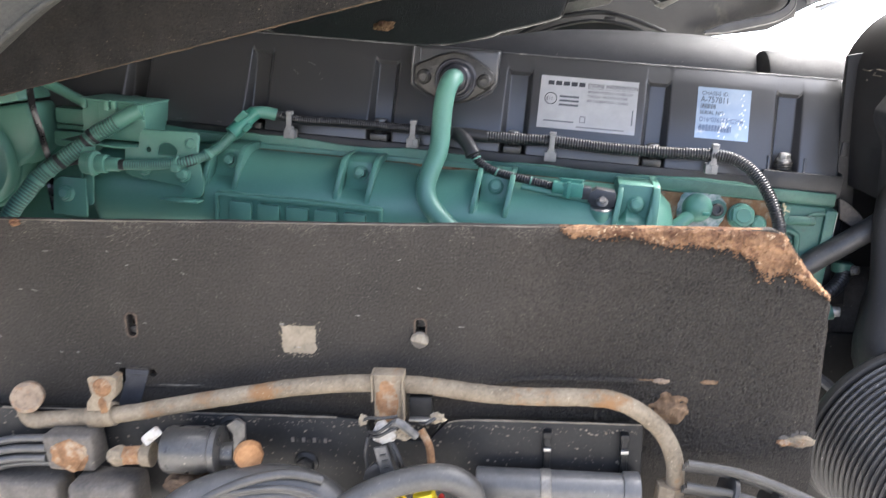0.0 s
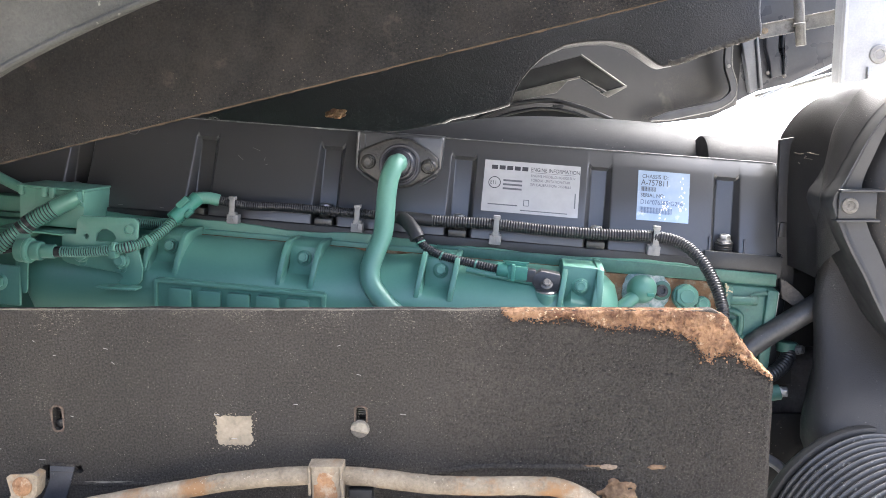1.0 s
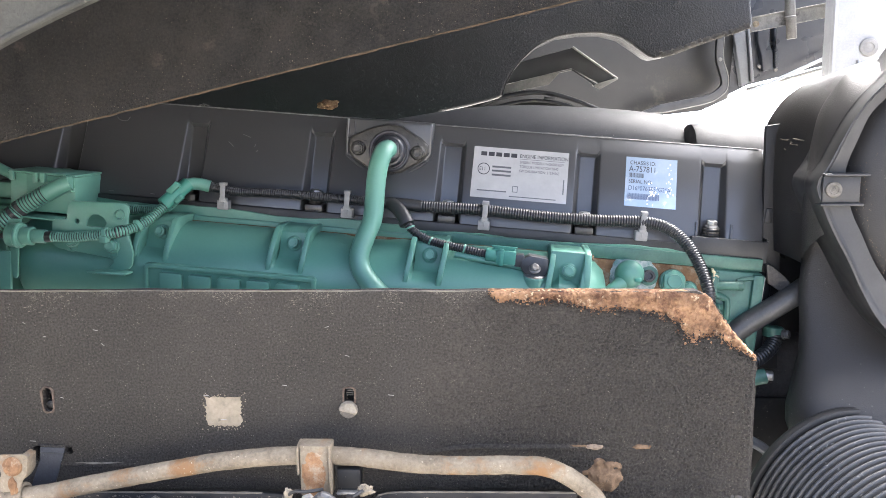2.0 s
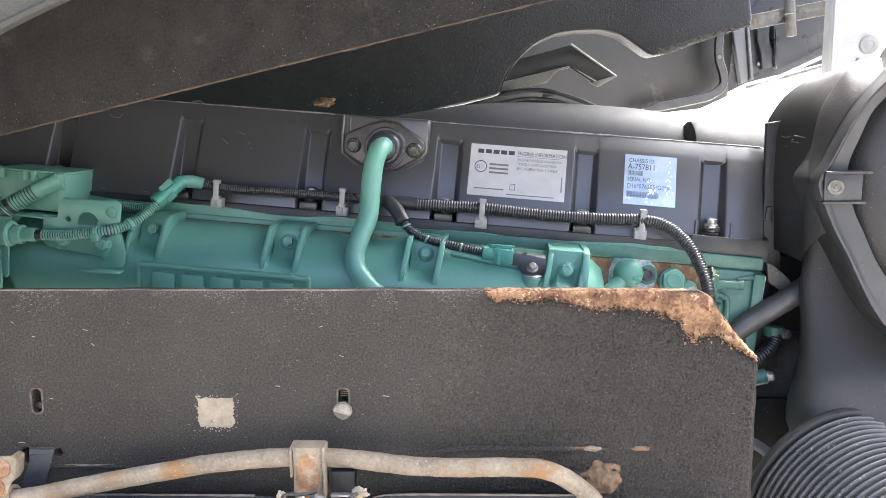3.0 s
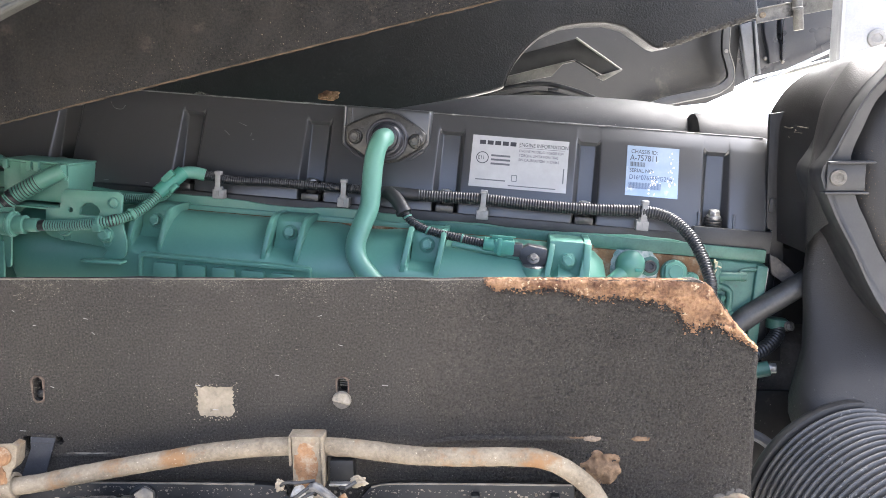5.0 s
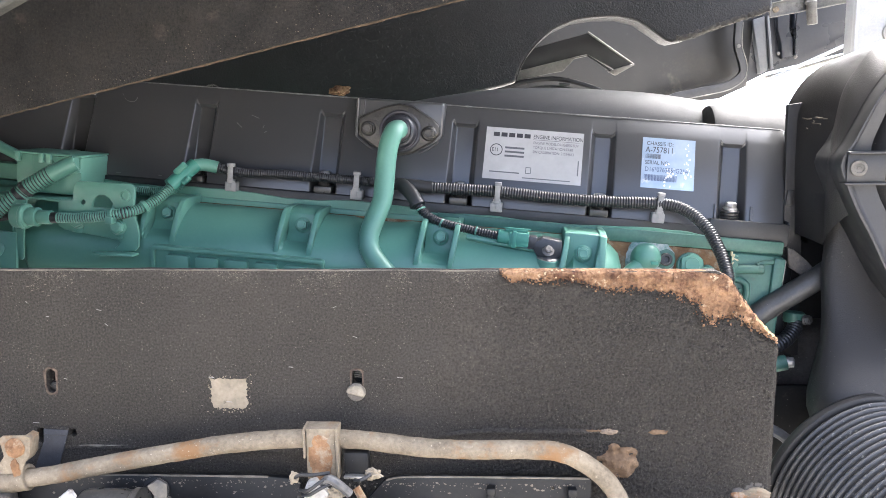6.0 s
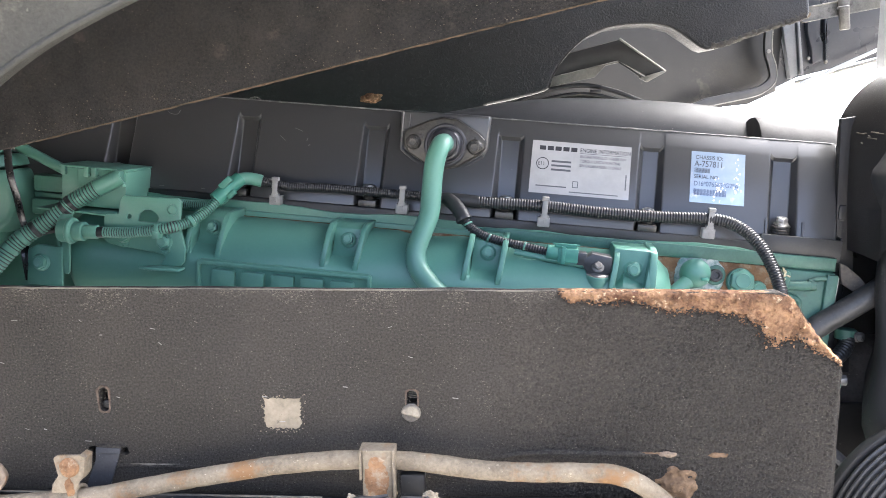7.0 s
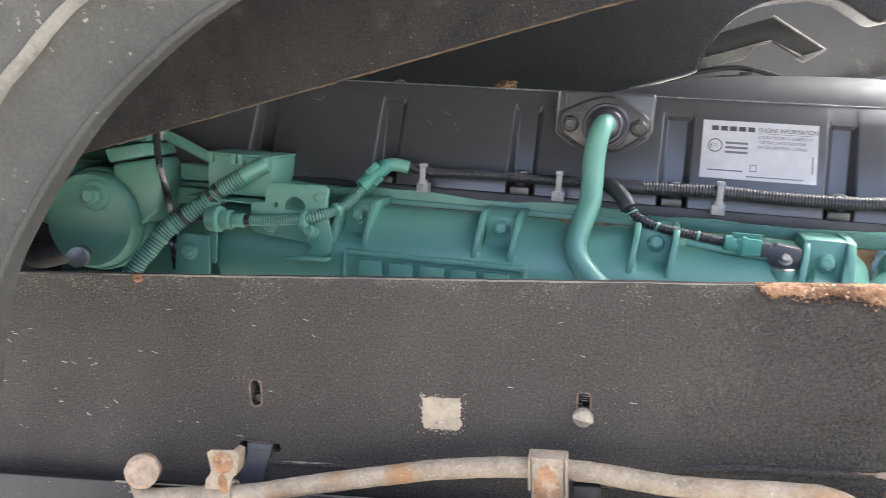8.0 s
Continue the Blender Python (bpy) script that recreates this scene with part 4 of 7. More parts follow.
for p, d in (((-0.0455, -0.0405, -0.001), (-1, 0, -0.15)), ((-0.0150, -0.020, 0.0105), (-0.6, -0.6, -0.5))):
    part("clip", turned([(0.0066, 0), (0.0082, 0.0008), (0.0082, 0.0050), (0.0066, 0.0058)], p, d, 16), GREEN, lead)
part("clip_foot", box(-0.0525, -0.0440, -0.050, -0.036, -0.0115, -0.0030, 0.001), GREEN, lead)
for p, d, m in (((-0.0290, -0.0335, 0.0035), (-0.8, -0.6, -0.3), 0.012), ((-0.1145, -0.043, -0.0103), (-1, 0, -0.1), 0.009)):
    part("bare_patch", turned([(0.0067, 0), (0.0067, m)], p, d, 14), CONDUIT, lead)
conn = part("connector", join(rod((-0.122, -0.043, -0.0108), (-0.138, -0.044, -0.0115), 0.0085, 18, 0.001), rod((-0.138, -0.044, -0.0115), (-0.150, -0.044, -0.0120), 0.0115, 20, 0.001), rod((-0.150, -0.044, -0.012), (-0.168, -0.043, -0.0125), 0.0145, 20, 0.002)), GREEN, lead)
part("lock_ring", turned([(0.0150, 0), (0.0158, 0.001), (0.0158, 0.004), (0.0150, 0.005)], (-0.152, -0.044, -0.012), (-1, 0, 0), 22), GREEN, conn)

side = thing("side_plate", (-0.17, -0.03, -0.06), "green painted folded steel end plate with a bolt", "bracket", space=ENGINE)
part("strap", slab([(-0.1795, 0.0050), (-0.1600, 0.0060), (-0.1600, -0.0115), (-0.1630, -0.0140), (-0.1642, -0.0655), (-0.1665, -0.0685), (-0.1700, -0.0685), (-0.1718, -0.0655), (-0.1765, -0.0120)], -0.0340, -0.0305, 0.0010), GREEN, side)
part("fold", slab([(-0.0340, 0.0050), (-0.0220, 0.0050), (0.010, -0.010), (0.010, -0.050), (-0.0305, -0.060), (-0.0340, -0.050)], -0.1795, -0.1765, 0.0008, "x"), GREEN, side)
part("ear", slab([(-0.1725, -0.035), (-0.205, -0.0345), (-0.2165, -0.042), (-0.2185, -0.085), (-0.1725, -0.085)], -0.036, -0.031, 0.0015), GREEN, side)
part("bolt", hexbolt((-0.1985, -0.0360, -0.0560), (0, -0.98, 0.15), 0.0085, 0.007, 1.3), GREEN, side)

solid("fuel_pipe", tube([(-0.290, 0.050, 0.0765), (-0.260, 0.050, 0.0650), (-0.2287, 0.050, 0.0520), (-0.205, 0.052, 0.0430)], 0.0068, 14), GREEN, "thin green painted pipe leading to the box", "pipe", (-0.25, 0.05, 0.06), space=ENGINE)
solid("pipe_nut", rod((-0.2835, 0.0495, 0.0741), (-0.298, 0.050, 0.0798), 0.0080, 16, 0.002), WHITE, "pale capped end of the thin pipe", "fitting", (-0.29, 0.05, 0.077), space=ENGINE)
strap = thing("black_band", (-0.25, 0.0, 0.0), "flat glossy black band hanging beside the compressor", "band", space=ENGINE)
band_line = spline([(-0.2680, 0.004, 0.100), (-0.2665, 0.002, 0.0690), (-0.2610, -0.002, 0.0430), (-0.2541, 0.0, 0.0147), (-0.2510, 0.004, -0.0098), (-0.2420, 0.0, -0.030), (-0.2328, -0.018, -0.048), (-0.2260, -0.020, -0.0855)], 0.006)
bm = bmesh.new()
rows = [[bm.verts.new((q.x + du, q.y + dv, q.z - 0.15 * du)) for du, dv in ((-0.0054, 0.0004), (-0.0046, -0.0004), (0.0, -0.0012), (0.0046, -0.0004), (0.0054, 0.0004), (0.0, 0.0012))] for q in band_line]
for p, q in zip(rows, rows[1:]):
    for k in range(6):
        bm.faces.new((p[k], p[(k + 1) % 6], q[(k + 1) % 6], q[k]))
bm.faces.new(rows[0]), bm.faces.new(rows[-1][::-1])
bmesh.ops.recalc_face_normals(bm, faces=bm.faces)
part("band", bm, surface("band_plastic", (0.016, 0.016, 0.016), (0.030, 0.030, 0.030), 30, 0.22, gloss=0.7), strap)

pump = thing("air_compressor", (-0.33, 0.03, -0.1), "green painted round compressor housing at the engine front", "compressor", space=ENGINE)
P_AT, P_WAY = Vector((-0.357, 0.030, -0.038)), Vector((0.08, -1, 0.05))
part("housing", turned([(0.061, -0.03), (0.0625, 0.030), (0.0615, 0.040), (0.058, 0.045), (0.052, 0.0465), (0.02, 0.0470)], P_AT, P_WAY, 56), GREEN, pump)
part("rim", turned([(0.062, 0), (0.0660, 0.003), (0.0670, 0.008), (0.0670, 0.018), (0.0650, 0.022), (0.062, 0.023)], P_AT, P_WAY, 56), GREEN, pump)
part("bolt", join(hexbolt((-0.3430, -0.017, -0.0030), (0.1, -1, 0.06), 0.0120, 0.010, 1.1), turned([(0.020, 0), (0.0185, 0.004), (0.013, 0.006)], (-0.3430, -0.014, -0.0030), (0.1, -1, 0.06), 24)), GREEN, pump)
part("neck", slab([(-0.3335, 0.0362), (-0.2750, 0.0470), (-0.2660, 0.0250), (-0.2615, 0.0015), (-0.2700, -0.020), (-0.2929, -0.039), (-0.3106, -0.0400), (-0.3300, -0.010)], 0.005, 0.090, 0.006, segments=3), GREEN, pump)
part("upper_block", slab([(-0.3382, 0.0540), (-0.2876, 0.0655), (-0.2770, 0.0505), (-0.3310, 0.0375)], -0.003, 0.092, 0.003, segments=2), GREEN, pump)
part("top_block", join(moved(box(-0.030, 0.016, -0.022, 0.05, -0.006, 0.022, 0.003), pose(-0.314, 0.05, 0.0680, 0, -12, 0)), hexbolt((-0.309, 0.026, 0.0720), (0, -1, 0.4), 0.006, 0.005)), GREEN, pump)
part("rail", box(-0.262, -0.205, 0.045, 0.10, 0.018, 0.040, 0.004), GREEN, pump)
part("rail", box(-0.262, -0.165, 0.040, 0.10, -0.012, 0.010, 0.004), GREEN, pump)
part("outlet", join(rod((-0.371, 0.0, -0.082), (-0.351, -0.040, -0.078), 0.0130, 20, 0.003), turned([(0.0120, 0), (0.0130, 0.004), (0.008, 0.005)], (-0.351, -0.040, -0.078), (0.3, -0.95, 0), 20)), ZINC, pump, "bare metal outlet stub")
part("timing_case", box(-0.62, -0.335, 0.095, 0.20, -0.24, 0.050, 0.006), GREEN_GRIMY_SHADED, pump, "dark green case behind the compressor")
part("side_block", box(-0.440, -0.400, 0.0, 0.09, -0.05, 0.030, 0.006), GREEN, pump)
part("hose", tube([(-0.365, -0.02, -0.105), (-0.33, -0.045, -0.103), (-0.290, -0.05, -0.098), (-0.26, -0.03, -0.06), (-0.245, 0.0, -0.035), (-0.20, 0.02, -0.02)], 0.005, 10), RUBBER, pump)
part("dark_pipe", tube([(-0.52, 0.06, -0.11), (-0.46, 0.03, -0.10), (-0.41, 0.02, -0.085), (-0.38, 0.03, -0.08)], 0.017, 16), DULL_STEEL, pump)

# ---- behind and right of the engine ----
solid("air_pipe", join(moved(tube([(-0.30, 1.42, 1.450), (-0.05, 1.41, 1.478), (0.12, 1.40, 1.500), (0.22, 1.40, 1.503), (0.36, 1.39, 1.494), (0.448, 1.38, 1.480)], lambda g: 0.084 - 0.010 * max(0, 1 - g / 0.45) ** 2, 40, 0.02), WORLD)), PIPE_PLASTIC, "black plastic air pipe lying behind the valve cover", "pipe", (0.1, 1.4, 1.42))
elbow = thing("air_elbow", (0.55, 1.35, 1.40), "smooth grey plastic air elbow behind the valve cover", "pipe")
part("elbow", join(sweep(spline([(0.446, 1.300, 1.4900), (0.50, 1.300, 1.4840), (0.57, 1.30, 1.470), (0.64, 1.32, 1.43)], 0.02), 0.066, 40), turned([(0.060, 0.0), (0.0645, 0.0), (0.066, 0.003), (0.066, 0.02)], (0.4415, 1.300, 1.4905), (1, 0, -0.1), 40)), surface("smooth_black_plastic", (0.046, 0.0455, 0.045), (0.072, 0.0712, 0.070), 20, 0.55, fine=500, bump=0.15, gloss=0.04), elbow)
# Black disc closes the elbow; its colour stands for the shaded inside.
part("mouth", turned([(0.0605, 0.004), (0.058, 0.002), (0.01, 0.002)], (0.4395, 1.300, 1.4905), (1, 0, -0.1), 36), RUBBER, elbow, "dark disc standing for the shaded open mouth")
hose = thing("coolant_hose", (0.49, 1.08, 1.30), "grey rubber hose rising behind the shield's corner", "hose")
part("hose", tube([(0.425, 1.060, 1.2800), (0.4632, 1.062, 1.3084), (0.4802, 1.062, 1.3200), (0.5009, 1.062, 1.3332), (0.5214, 1.063, 1.3463), (0.548, 1.075, 1.360)], 0.0136, 24), HOSE_GREY, hose)
small_hose = thing("small_conduit", (0.5, 1.08, 1.26), "short black corrugated conduit with green fittings", "cable")
part("conduit", corrugated([(0.455, 1.05, 1.258), (0.485, 1.065, 1.266), (0.505, 1.08, 1.278), (0.512, 1.09, 1.295)], 0.0095, 0.0048, 0.0013), CONDUIT, small_hose, sharp=85)
part("fitting", turned([(0.012, 0), (0.013, 0.004), (0.013, 0.012), (0.010, 0.014)], (0.508, 1.09, 1.286), (0.1, 0.1, 1), 20), GREEN_GRIMY_SHADED, small_hose)
part("fitting_bolt", hexbolt((0.519, 1.082, 1.291), (0.6, -0.7, 0.2), 0.006, 0.006, 1.1), DULL_STEEL, small_hose)
part("stub", rod((0.455, 1.06, 1.236), (0.490, 1.055, 1.245), 0.0095, 16, 0.001), GREEN_GRIMY_SHADED, small_hose)
part("stub_bolt", hexbolt((0.490, 1.055, 1.245), (0.95, -0.3, 0.1), 0.0068, 0.007, 1.0), ZINC, small_hose)
part("dark_cable", tube([(0.44, 1.03, 1.18), (0.48, 1.02, 1.163), (0.50, 1.00, 1.13), (0.50, 0.99, 1.08)], 0.0065, 10), surface("cable_grey", (0.10, 0.10, 0.10), (0.16, 0.16, 0.16), 30, 0.5), small_hose)
part("dark_plate", slab([(0.4923, 1.3827), (0.5004, 1.3793), (0.5176, 1.3647), (0.5337, 1.3452), (0.5322, 1.3379), (0.514, 1.3453), (0.4955, 1.3575)], 1.080, 1.086, 0.0012), GRIME, small_hose, "grimy black steel bracket")

duct = thing("air_intake_duct", (0.67, 1.06, 1.2), "big moulded black plastic air intake duct with a dusty round cover", "air intake")
sections = []
for z, left, front in ((1.13, 0.540, 0.945), (1.18, 0.500, 0.932), (1.215, 0.488, 0.930), (1.232, 0.487, 0.934), (1.246, 0.490, 0.944), (1.262, 0.494, 0.960), (1.280, 0.499, 0.978), (1.300, 0.503, 0.995), (1.325, 0.507, 1.010), (1.355, 0.511, 1.021), (1.395, 0.514, 1.027), (1.44, 0.515, 1.030), (1.50, 0.517, 1.034), (1.55, 0.540, 1.045), (1.58, 0.570, 1.07)):
    sections.append((z, (left + 0.85) / 2, (front + 1.19) / 2, (0.85 - left) / 2, (1.19 - front) / 2))
body = loft(sections, 96, 7.0)
for v in body.verts:
    v.co.x += 0.46 * max(0.0, v.co.y - 0.985 - 0.048 * min(1.0, max(0.0, (v.co.z - 1.27) / 0.09))) * min(1.0, max(0.0, (0.70 - v.co.x) / 0.12))
part("body", body, DUCT_GRAIN, duct)


def evenly(points, n):
    """n points at even lengths along a smooth line."""
    line = spline(points, 0.002)
    gone = [0.0]
    for a, b in zip(line, line[1:]):
        gone.append(gone[-1] + (b - a).length)
    out, k = [], 0
    for i in range(n):
        want = gone[-1] * i / (n - 1)
        while k < len(line) - 2 and gone[k + 1] < want:
            k += 1
        out.append(line[k].lerp(line[k + 1], (want - gone[k]) / max(1e-9, gone[k + 1] - gone[k])))
    return out


def skinned(lines):
    """A skin from line to line, all of the same number of points."""
    bm = bmesh.new()
    rows = [[bm.verts.new(p) for p in line] for line in lines]
    for a, b in zip(rows, rows[1:]):
        for k in range(len(a) - 1):
            bm.faces.new((a[k], a[k + 1], b[k + 1], b[k]))
    bmesh.ops.recalc_face_normals(bm, faces=bm.faces)
    return bm


RIB_OUT = [(0.640, 1.712), (0.604, 1.658), (0.584, 1.627), (0.567, 1.605), (0.547, 1.584), (0.531, 1.560), (0.518, 1.534), (0.507, 1.511), (0.498, 1.498), (0.496, 1.488), (0.503, 1.470), (0.511, 1.452), (0.520, 1.434), (0.535, 1.408), (0.551, 1.376), (0.567, 1.348), (0.589, 1.322), (0.640, 1.280)]
RIB_IN = [(0.650, 1.684), (0.607, 1.632), (0.586, 1.603), (0.569, 1.583), (0.554, 1.566), (0.543, 1.539), (0.535, 1.518), (0.533, 1.505), (0.536, 1.488), (0.540, 1.470), (0.546, 1.454), (0.554, 1.439), (0.569, 1.408), (0.586, 1.383), (0.606, 1.357), (0.660, 1.318)]
STEP = [(0.70, 1.655), (0.638, 1.640), (0.602, 1.629), (0.575, 1.623), (0.554, 1.614), (0.539, 1.595), (0.525, 1.570), (0.518, 1.535), (0.515, 1.496), (0.513, 1.464), (0.513, 1.431), (0.514, 1.395)]
DOME = [(0.76, 1.660), (0.691, 1.649), (0.651, 1.640), (0.617, 1.630), (0.597, 1.623), (0.564, 1.612), (0.543, 1.603), (0.522, 1.587), (0.508, 1.568), (0.500, 1.550), (0.499, 1.526), (0.501, 1.476), (0.507, 1.395)]
N_RING = 56
outer_3d = evenly([(x, 0.975, z) for x, z in RIB_OUT], N_RING)
inner_3d = evenly([(x, 0.975, z) for x, z in RIB_IN], N_RING)
upper_3d = evenly([(x, 0.984, z) for x, z in RIB_OUT[1:13]], N_RING)
step_3d = evenly([(x, 1.030, z) for x, z in STEP], N_RING)
dome_3d = evenly([(x, 1.130, z) for x, z in DOME], N_RING)
far_3d = [Vector((p.x + 0.12, 1.24, p.z - 0.06)) for p in dome_3d]


def midway(a, b, f, push=0.0, y=None):
    """A line between two lines, pushed out to the upper left."""
    return [p.lerp(q, f) + Vector((-0.75, 0, 0.65)) * push if y is None else Vector((*(p.lerp(q, f) + Vector((-0.75, 0, 0.65)) * push).xz, y)).xzy for p, q in zip(a, b)]


part("grained_shell", skinned([upper_3d, midway(upper_3d, step_3d, 0.12, 0.002), midway(upper_3d, step_3d, 0.5, 0.004), midway(upper_3d, step_3d, 0.85, 0.003), step_3d]), DUCT_GRAIN, duct)
lower_step = [p + Vector((0.0030, 0.004, -0.0030)) for p in step_3d]
part("dome", skinned([step_3d, lower_step, midway(lower_step, dome_3d, 0.30, 0.0035), midway(lower_step, dome_3d, 0.60, 0.0045), midway(lower_step, dome_3d, 0.85, 0.002), dome_3d, midway(dome_3d, far_3d, 0.25, -0.004), far_3d]), DUCT, duct, sharp=50)
part("side_plate", slab([(0.4905, 1.5535), (0.5125, 1.5570), (0.5105, 1.540), (0.5100, 1.520), (0.5160, 1.38), (0.520, 1.24), (0.4960, 1.24)], 1.100, 1.108, 0.0004), DUCT, duct)
# Dark sheet added behind the duct to block the bright gap beside it.
part("dark_filler", box(0.490, 0.82, 1.165, 1.176, 1.10, 1.52, 0.002), DUCT, duct)
part("plate_wear", roughened(tube([(0.5128, 1.1005, 1.4420), (0.5131, 1.1000, 1.4270)], 0.0018, 8, 0.002), 0.0016, 300), DUST, duct, "pale scuff on the plate's edge")
for line in ([(0.5046, 1.0890, 1.5379), (0.5070, 1.0800, 1.5365), (0.5090, 1.0730, 1.5372)], [(0.5110, 1.0665, 1.5388), (0.5140, 1.0570, 1.5379), (0.5170, 1.0480, 1.5369)],
             [(0.5092, 1.0700, 1.5320), (0.5110, 1.0636, 1.5316), (0.5132, 1.0565, 1.5309)], [(0.5062, 1.0800, 1.5262), (0.5068, 1.0775, 1.5254)], [(0.5096, 1.0690, 1.5345), (0.5104, 1.0662, 1.5337)]):
    part("scuff", roughened(tube(line, 0.0007, 6, 0.0015), 0.0006, 500), DUST, duct, "pale scrape across the shell")
# raised rib with a bead along its outer edge, round the bowed cover
bead = [p + Vector((0.0, -0.012, 0.0)) for p in outer_3d]
crown = [p.lerp(q, 0.13) + Vector((0.0, -0.016, 0.0)) for p, q in zip(outer_3d, inner_3d)]
groove = [p.lerp(q, 0.26) + Vector((0.0, -0.0115, 0.0)) for p, q in zip(outer_3d, inner_3d)]
flat = [p.lerp(q, 0.34) + Vector((0.0, -0.0105, 0.0)) for p, q in zip(outer_3d, inner_3d)]
brink = [p.lerp(q, 0.93) + Vector((0.0, -0.0085, 0.0)) for p, q in zip(outer_3d, inner_3d)]
fall = [q + Vector((0.003, 0.020, 0.0)) for q in inner_3d]
part("rib", skinned([[p + Vector((0.004, 0.060, 0)) for p in outer_3d], outer_3d, bead, [a.lerp(b, 0.4) + Vector((0, -0.0022, 0)) for a, b in zip(bead, crown)], crown, groove, flat, brink, fall]), RUBBER, duct, sharp=50)
part("round_cover", turned([(0.168, -0.010), (0.1655, 0.004), (0.152, 0.019), (0.142, 0.026), (0.130, 0.029), (0.10, 0.034), (0.05, 0.038), (0.01, 0.039)], (0.701, 0.988, 1.488), (-0.05, -1, 0.03), 88), DUCT, duct)
TAB = pose(0.5230, 0.9620, 1.4870, 0, 0, -4)
tab = part("tab", join(moved(box(-0.0190, 0.0200, -0.0060, 0.03, -0.0150, 0.0150, 0.0015), TAB), moved(box(-0.0195, 0.0270, -0.0130, 0.010, 0.0148, 0.0172, 0.0007), TAB), moved(box(-0.0210, 0.0235, -0.0090, 0.010, -0.0178, -0.0150, 0.0007), TAB)), RUBBER, duct)
part("cover_screw", turned([(0.0086, 0), (0.0086, 0.0018), (0.0080, 0.0030), (0.0050, 0.0034), (0.0046, 0.0028), (0.0022, 0.0028), (0.0018, 0.0034), (0.0004, 0.0034)], (0.5145, 0.9560, 1.4868), (-0.1, -1, 0.05), 32), surface("dusty_screw_head", (0.06, 0.055, 0.046), (0.17, 0.158, 0.133), 120, 0.8, metal=0.2, bump=0.8), tab, "dusty round screw head")
grit = bmesh.new()
rng = random.Random(8)
for k in range(330):
    s, g = rng.random(), abs(rng.gauss(0, 0.5))
    if k % 3:
        x, z, y = 0.524 + 0.050 * s + 0.006 * g, 1.466 - 0.080 * s + 0.004 * rng.gauss(0, 1), 0.9765
    else:
        a = radians(165 + 55 * s)
        r = 0.150 + rng.gauss(0, 0.005)
        x, z, y = 0.701 + r * math.cos(a), 1.488 + r * math.sin(a), 0.9655
    w = rng.uniform(0.00015, 0.0006)
    a0 = rng.uniform(0, 6.28)
    vs = [grit.verts.new((x + 0.6 * w * math.cos(a0 + b) * rng.uniform(0.5, 1.5), y - 0.001, z + 1.3 * w * math.sin(a0 + b) * rng.uniform(0.5, 1.5))) for b in (0, 1.25, 2.5, 3.8, 5.0)]
    grit.faces.new(vs[::-1])
tagged(part("dust", grit, MUD, duct), kind="stuff")

bellows = thing("intake_bellows", (0.56, 0.93, 1.05), "black ribbed rubber bellows below the air intake", "bellows")
B_AT, B_WAY, B_R = Vector((0.530, 0.955, 1.137)), Vector((0.29, -0.94, -0.17)).normalized(), 0.107
part("flange", turned([(B_R - 0.020, -0.014), (B_R - 0.002, -0.011), (B_R + 0.002, -0.007), (B_R + 0.003, -0.003), (B_R + 0.002, 0.0010), (B_R - 0.001, 0.0030), (B_R - 0.006, 0.0035)], B_AT, B_WAY, 72), DUCT, bellows)
prof = [(B_R - 0.016, -0.01)]
for k in range(17):
    h, r = 0.005 + 0.0070 * k, B_R - 0.0010 * k
    prof += [(r - 0.0050, h), (r - 0.0036, h + 0.0010), (r - 0.0012, h + 0.0018), (r - 0.0002, h + 0.0030), (r - 0.0002, h + 0.0038), (r - 0.0012, h + 0.0050), (r - 0.0036, h + 0.0058)]
prof += [(B_R - 0.022, 0.124), (B_R - 0.024, 0.130), (B_R - 0.026, 0.150), (B_R - 0.032, 0.152)]
part("ribbed_sleeve", turned(prof, B_AT, B_WAY, 96), BELLOWS, bellows, sharp=60)

# ---- sound shield in front of the engine ----
PANEL_Y = 0.836
shield = thing("sound_shield", (0.0, PANEL_Y, 1.10), "dark felt sound shield torn to orange foam at its corner", "shield panel")
rng = random.Random(2)
top = [(-0.95 + 0.03 * k, 1.4065 - 0.0055 * (k / 43.0) + rng.uniform(-0.0007, 0.0007)) for k in range(44)]
edge = top + [(0.347, 1.3985), (0.357, 1.3900), (0.366, 1.3760), (0.376, 1.3580), (0.386, 1.3440), (0.3985, 1.3330)]
edge += [(0.4000 + rng.uniform(-0.0010, 0.0006), 1.325 - 0.012 * k) for k in range(18)] + [(0.401, 1.095), (-0.95, 1.095)]
edge = [(x, z) for x, z in edge]
slot_hole = [(-0.3065 + 0.0050 * math.cos(a), 1.2915 + (0.0075 if math.sin(a) > 0 else -0.0075) + 0.0050 * math.sin(a)) for a in (2 * math.pi * (k + 0.5) / 16 for k in range(16))]
key_hole = [(0.001 + 0.0052 * math.cos(a), 1.2985 + (0.0012 if math.sin(a) > 0 else -0.006) + 0.0052 * math.sin(a)) for a in (2 * math.pi * (k + 0.5) / 16 for k in range(16))]
strap_hole = [(-0.3275, 1.2400), (-0.3230, 1.2420), (-0.3165, 1.2418), (-0.3165, 1.2340), (-0.3185, 1.2255), (-0.3225, 1.2245), (-0.3260, 1.2300)]
strap_slit = [(-0.2930, 1.2405), (-0.2870, 1.2415), (-0.2850, 1.2360), (-0.2880, 1.2320), (-0.2935, 1.2345)]
panel = part("panel", slab(edge[::-1], PANEL_Y, PANEL_Y + 0.014, 0.002, holes=[slot_hole, key_hole, strap_hole, strap_slit]), FELT, shield)
SLOT_RIM = surface("dusty_slot_rim", (0.034, 0.025, 0.019), (0.135, 0.104, 0.080), 150, 0.95, fine=320, bump=1.0, depth=0.002, gloss=0.15, frizz=6.0)
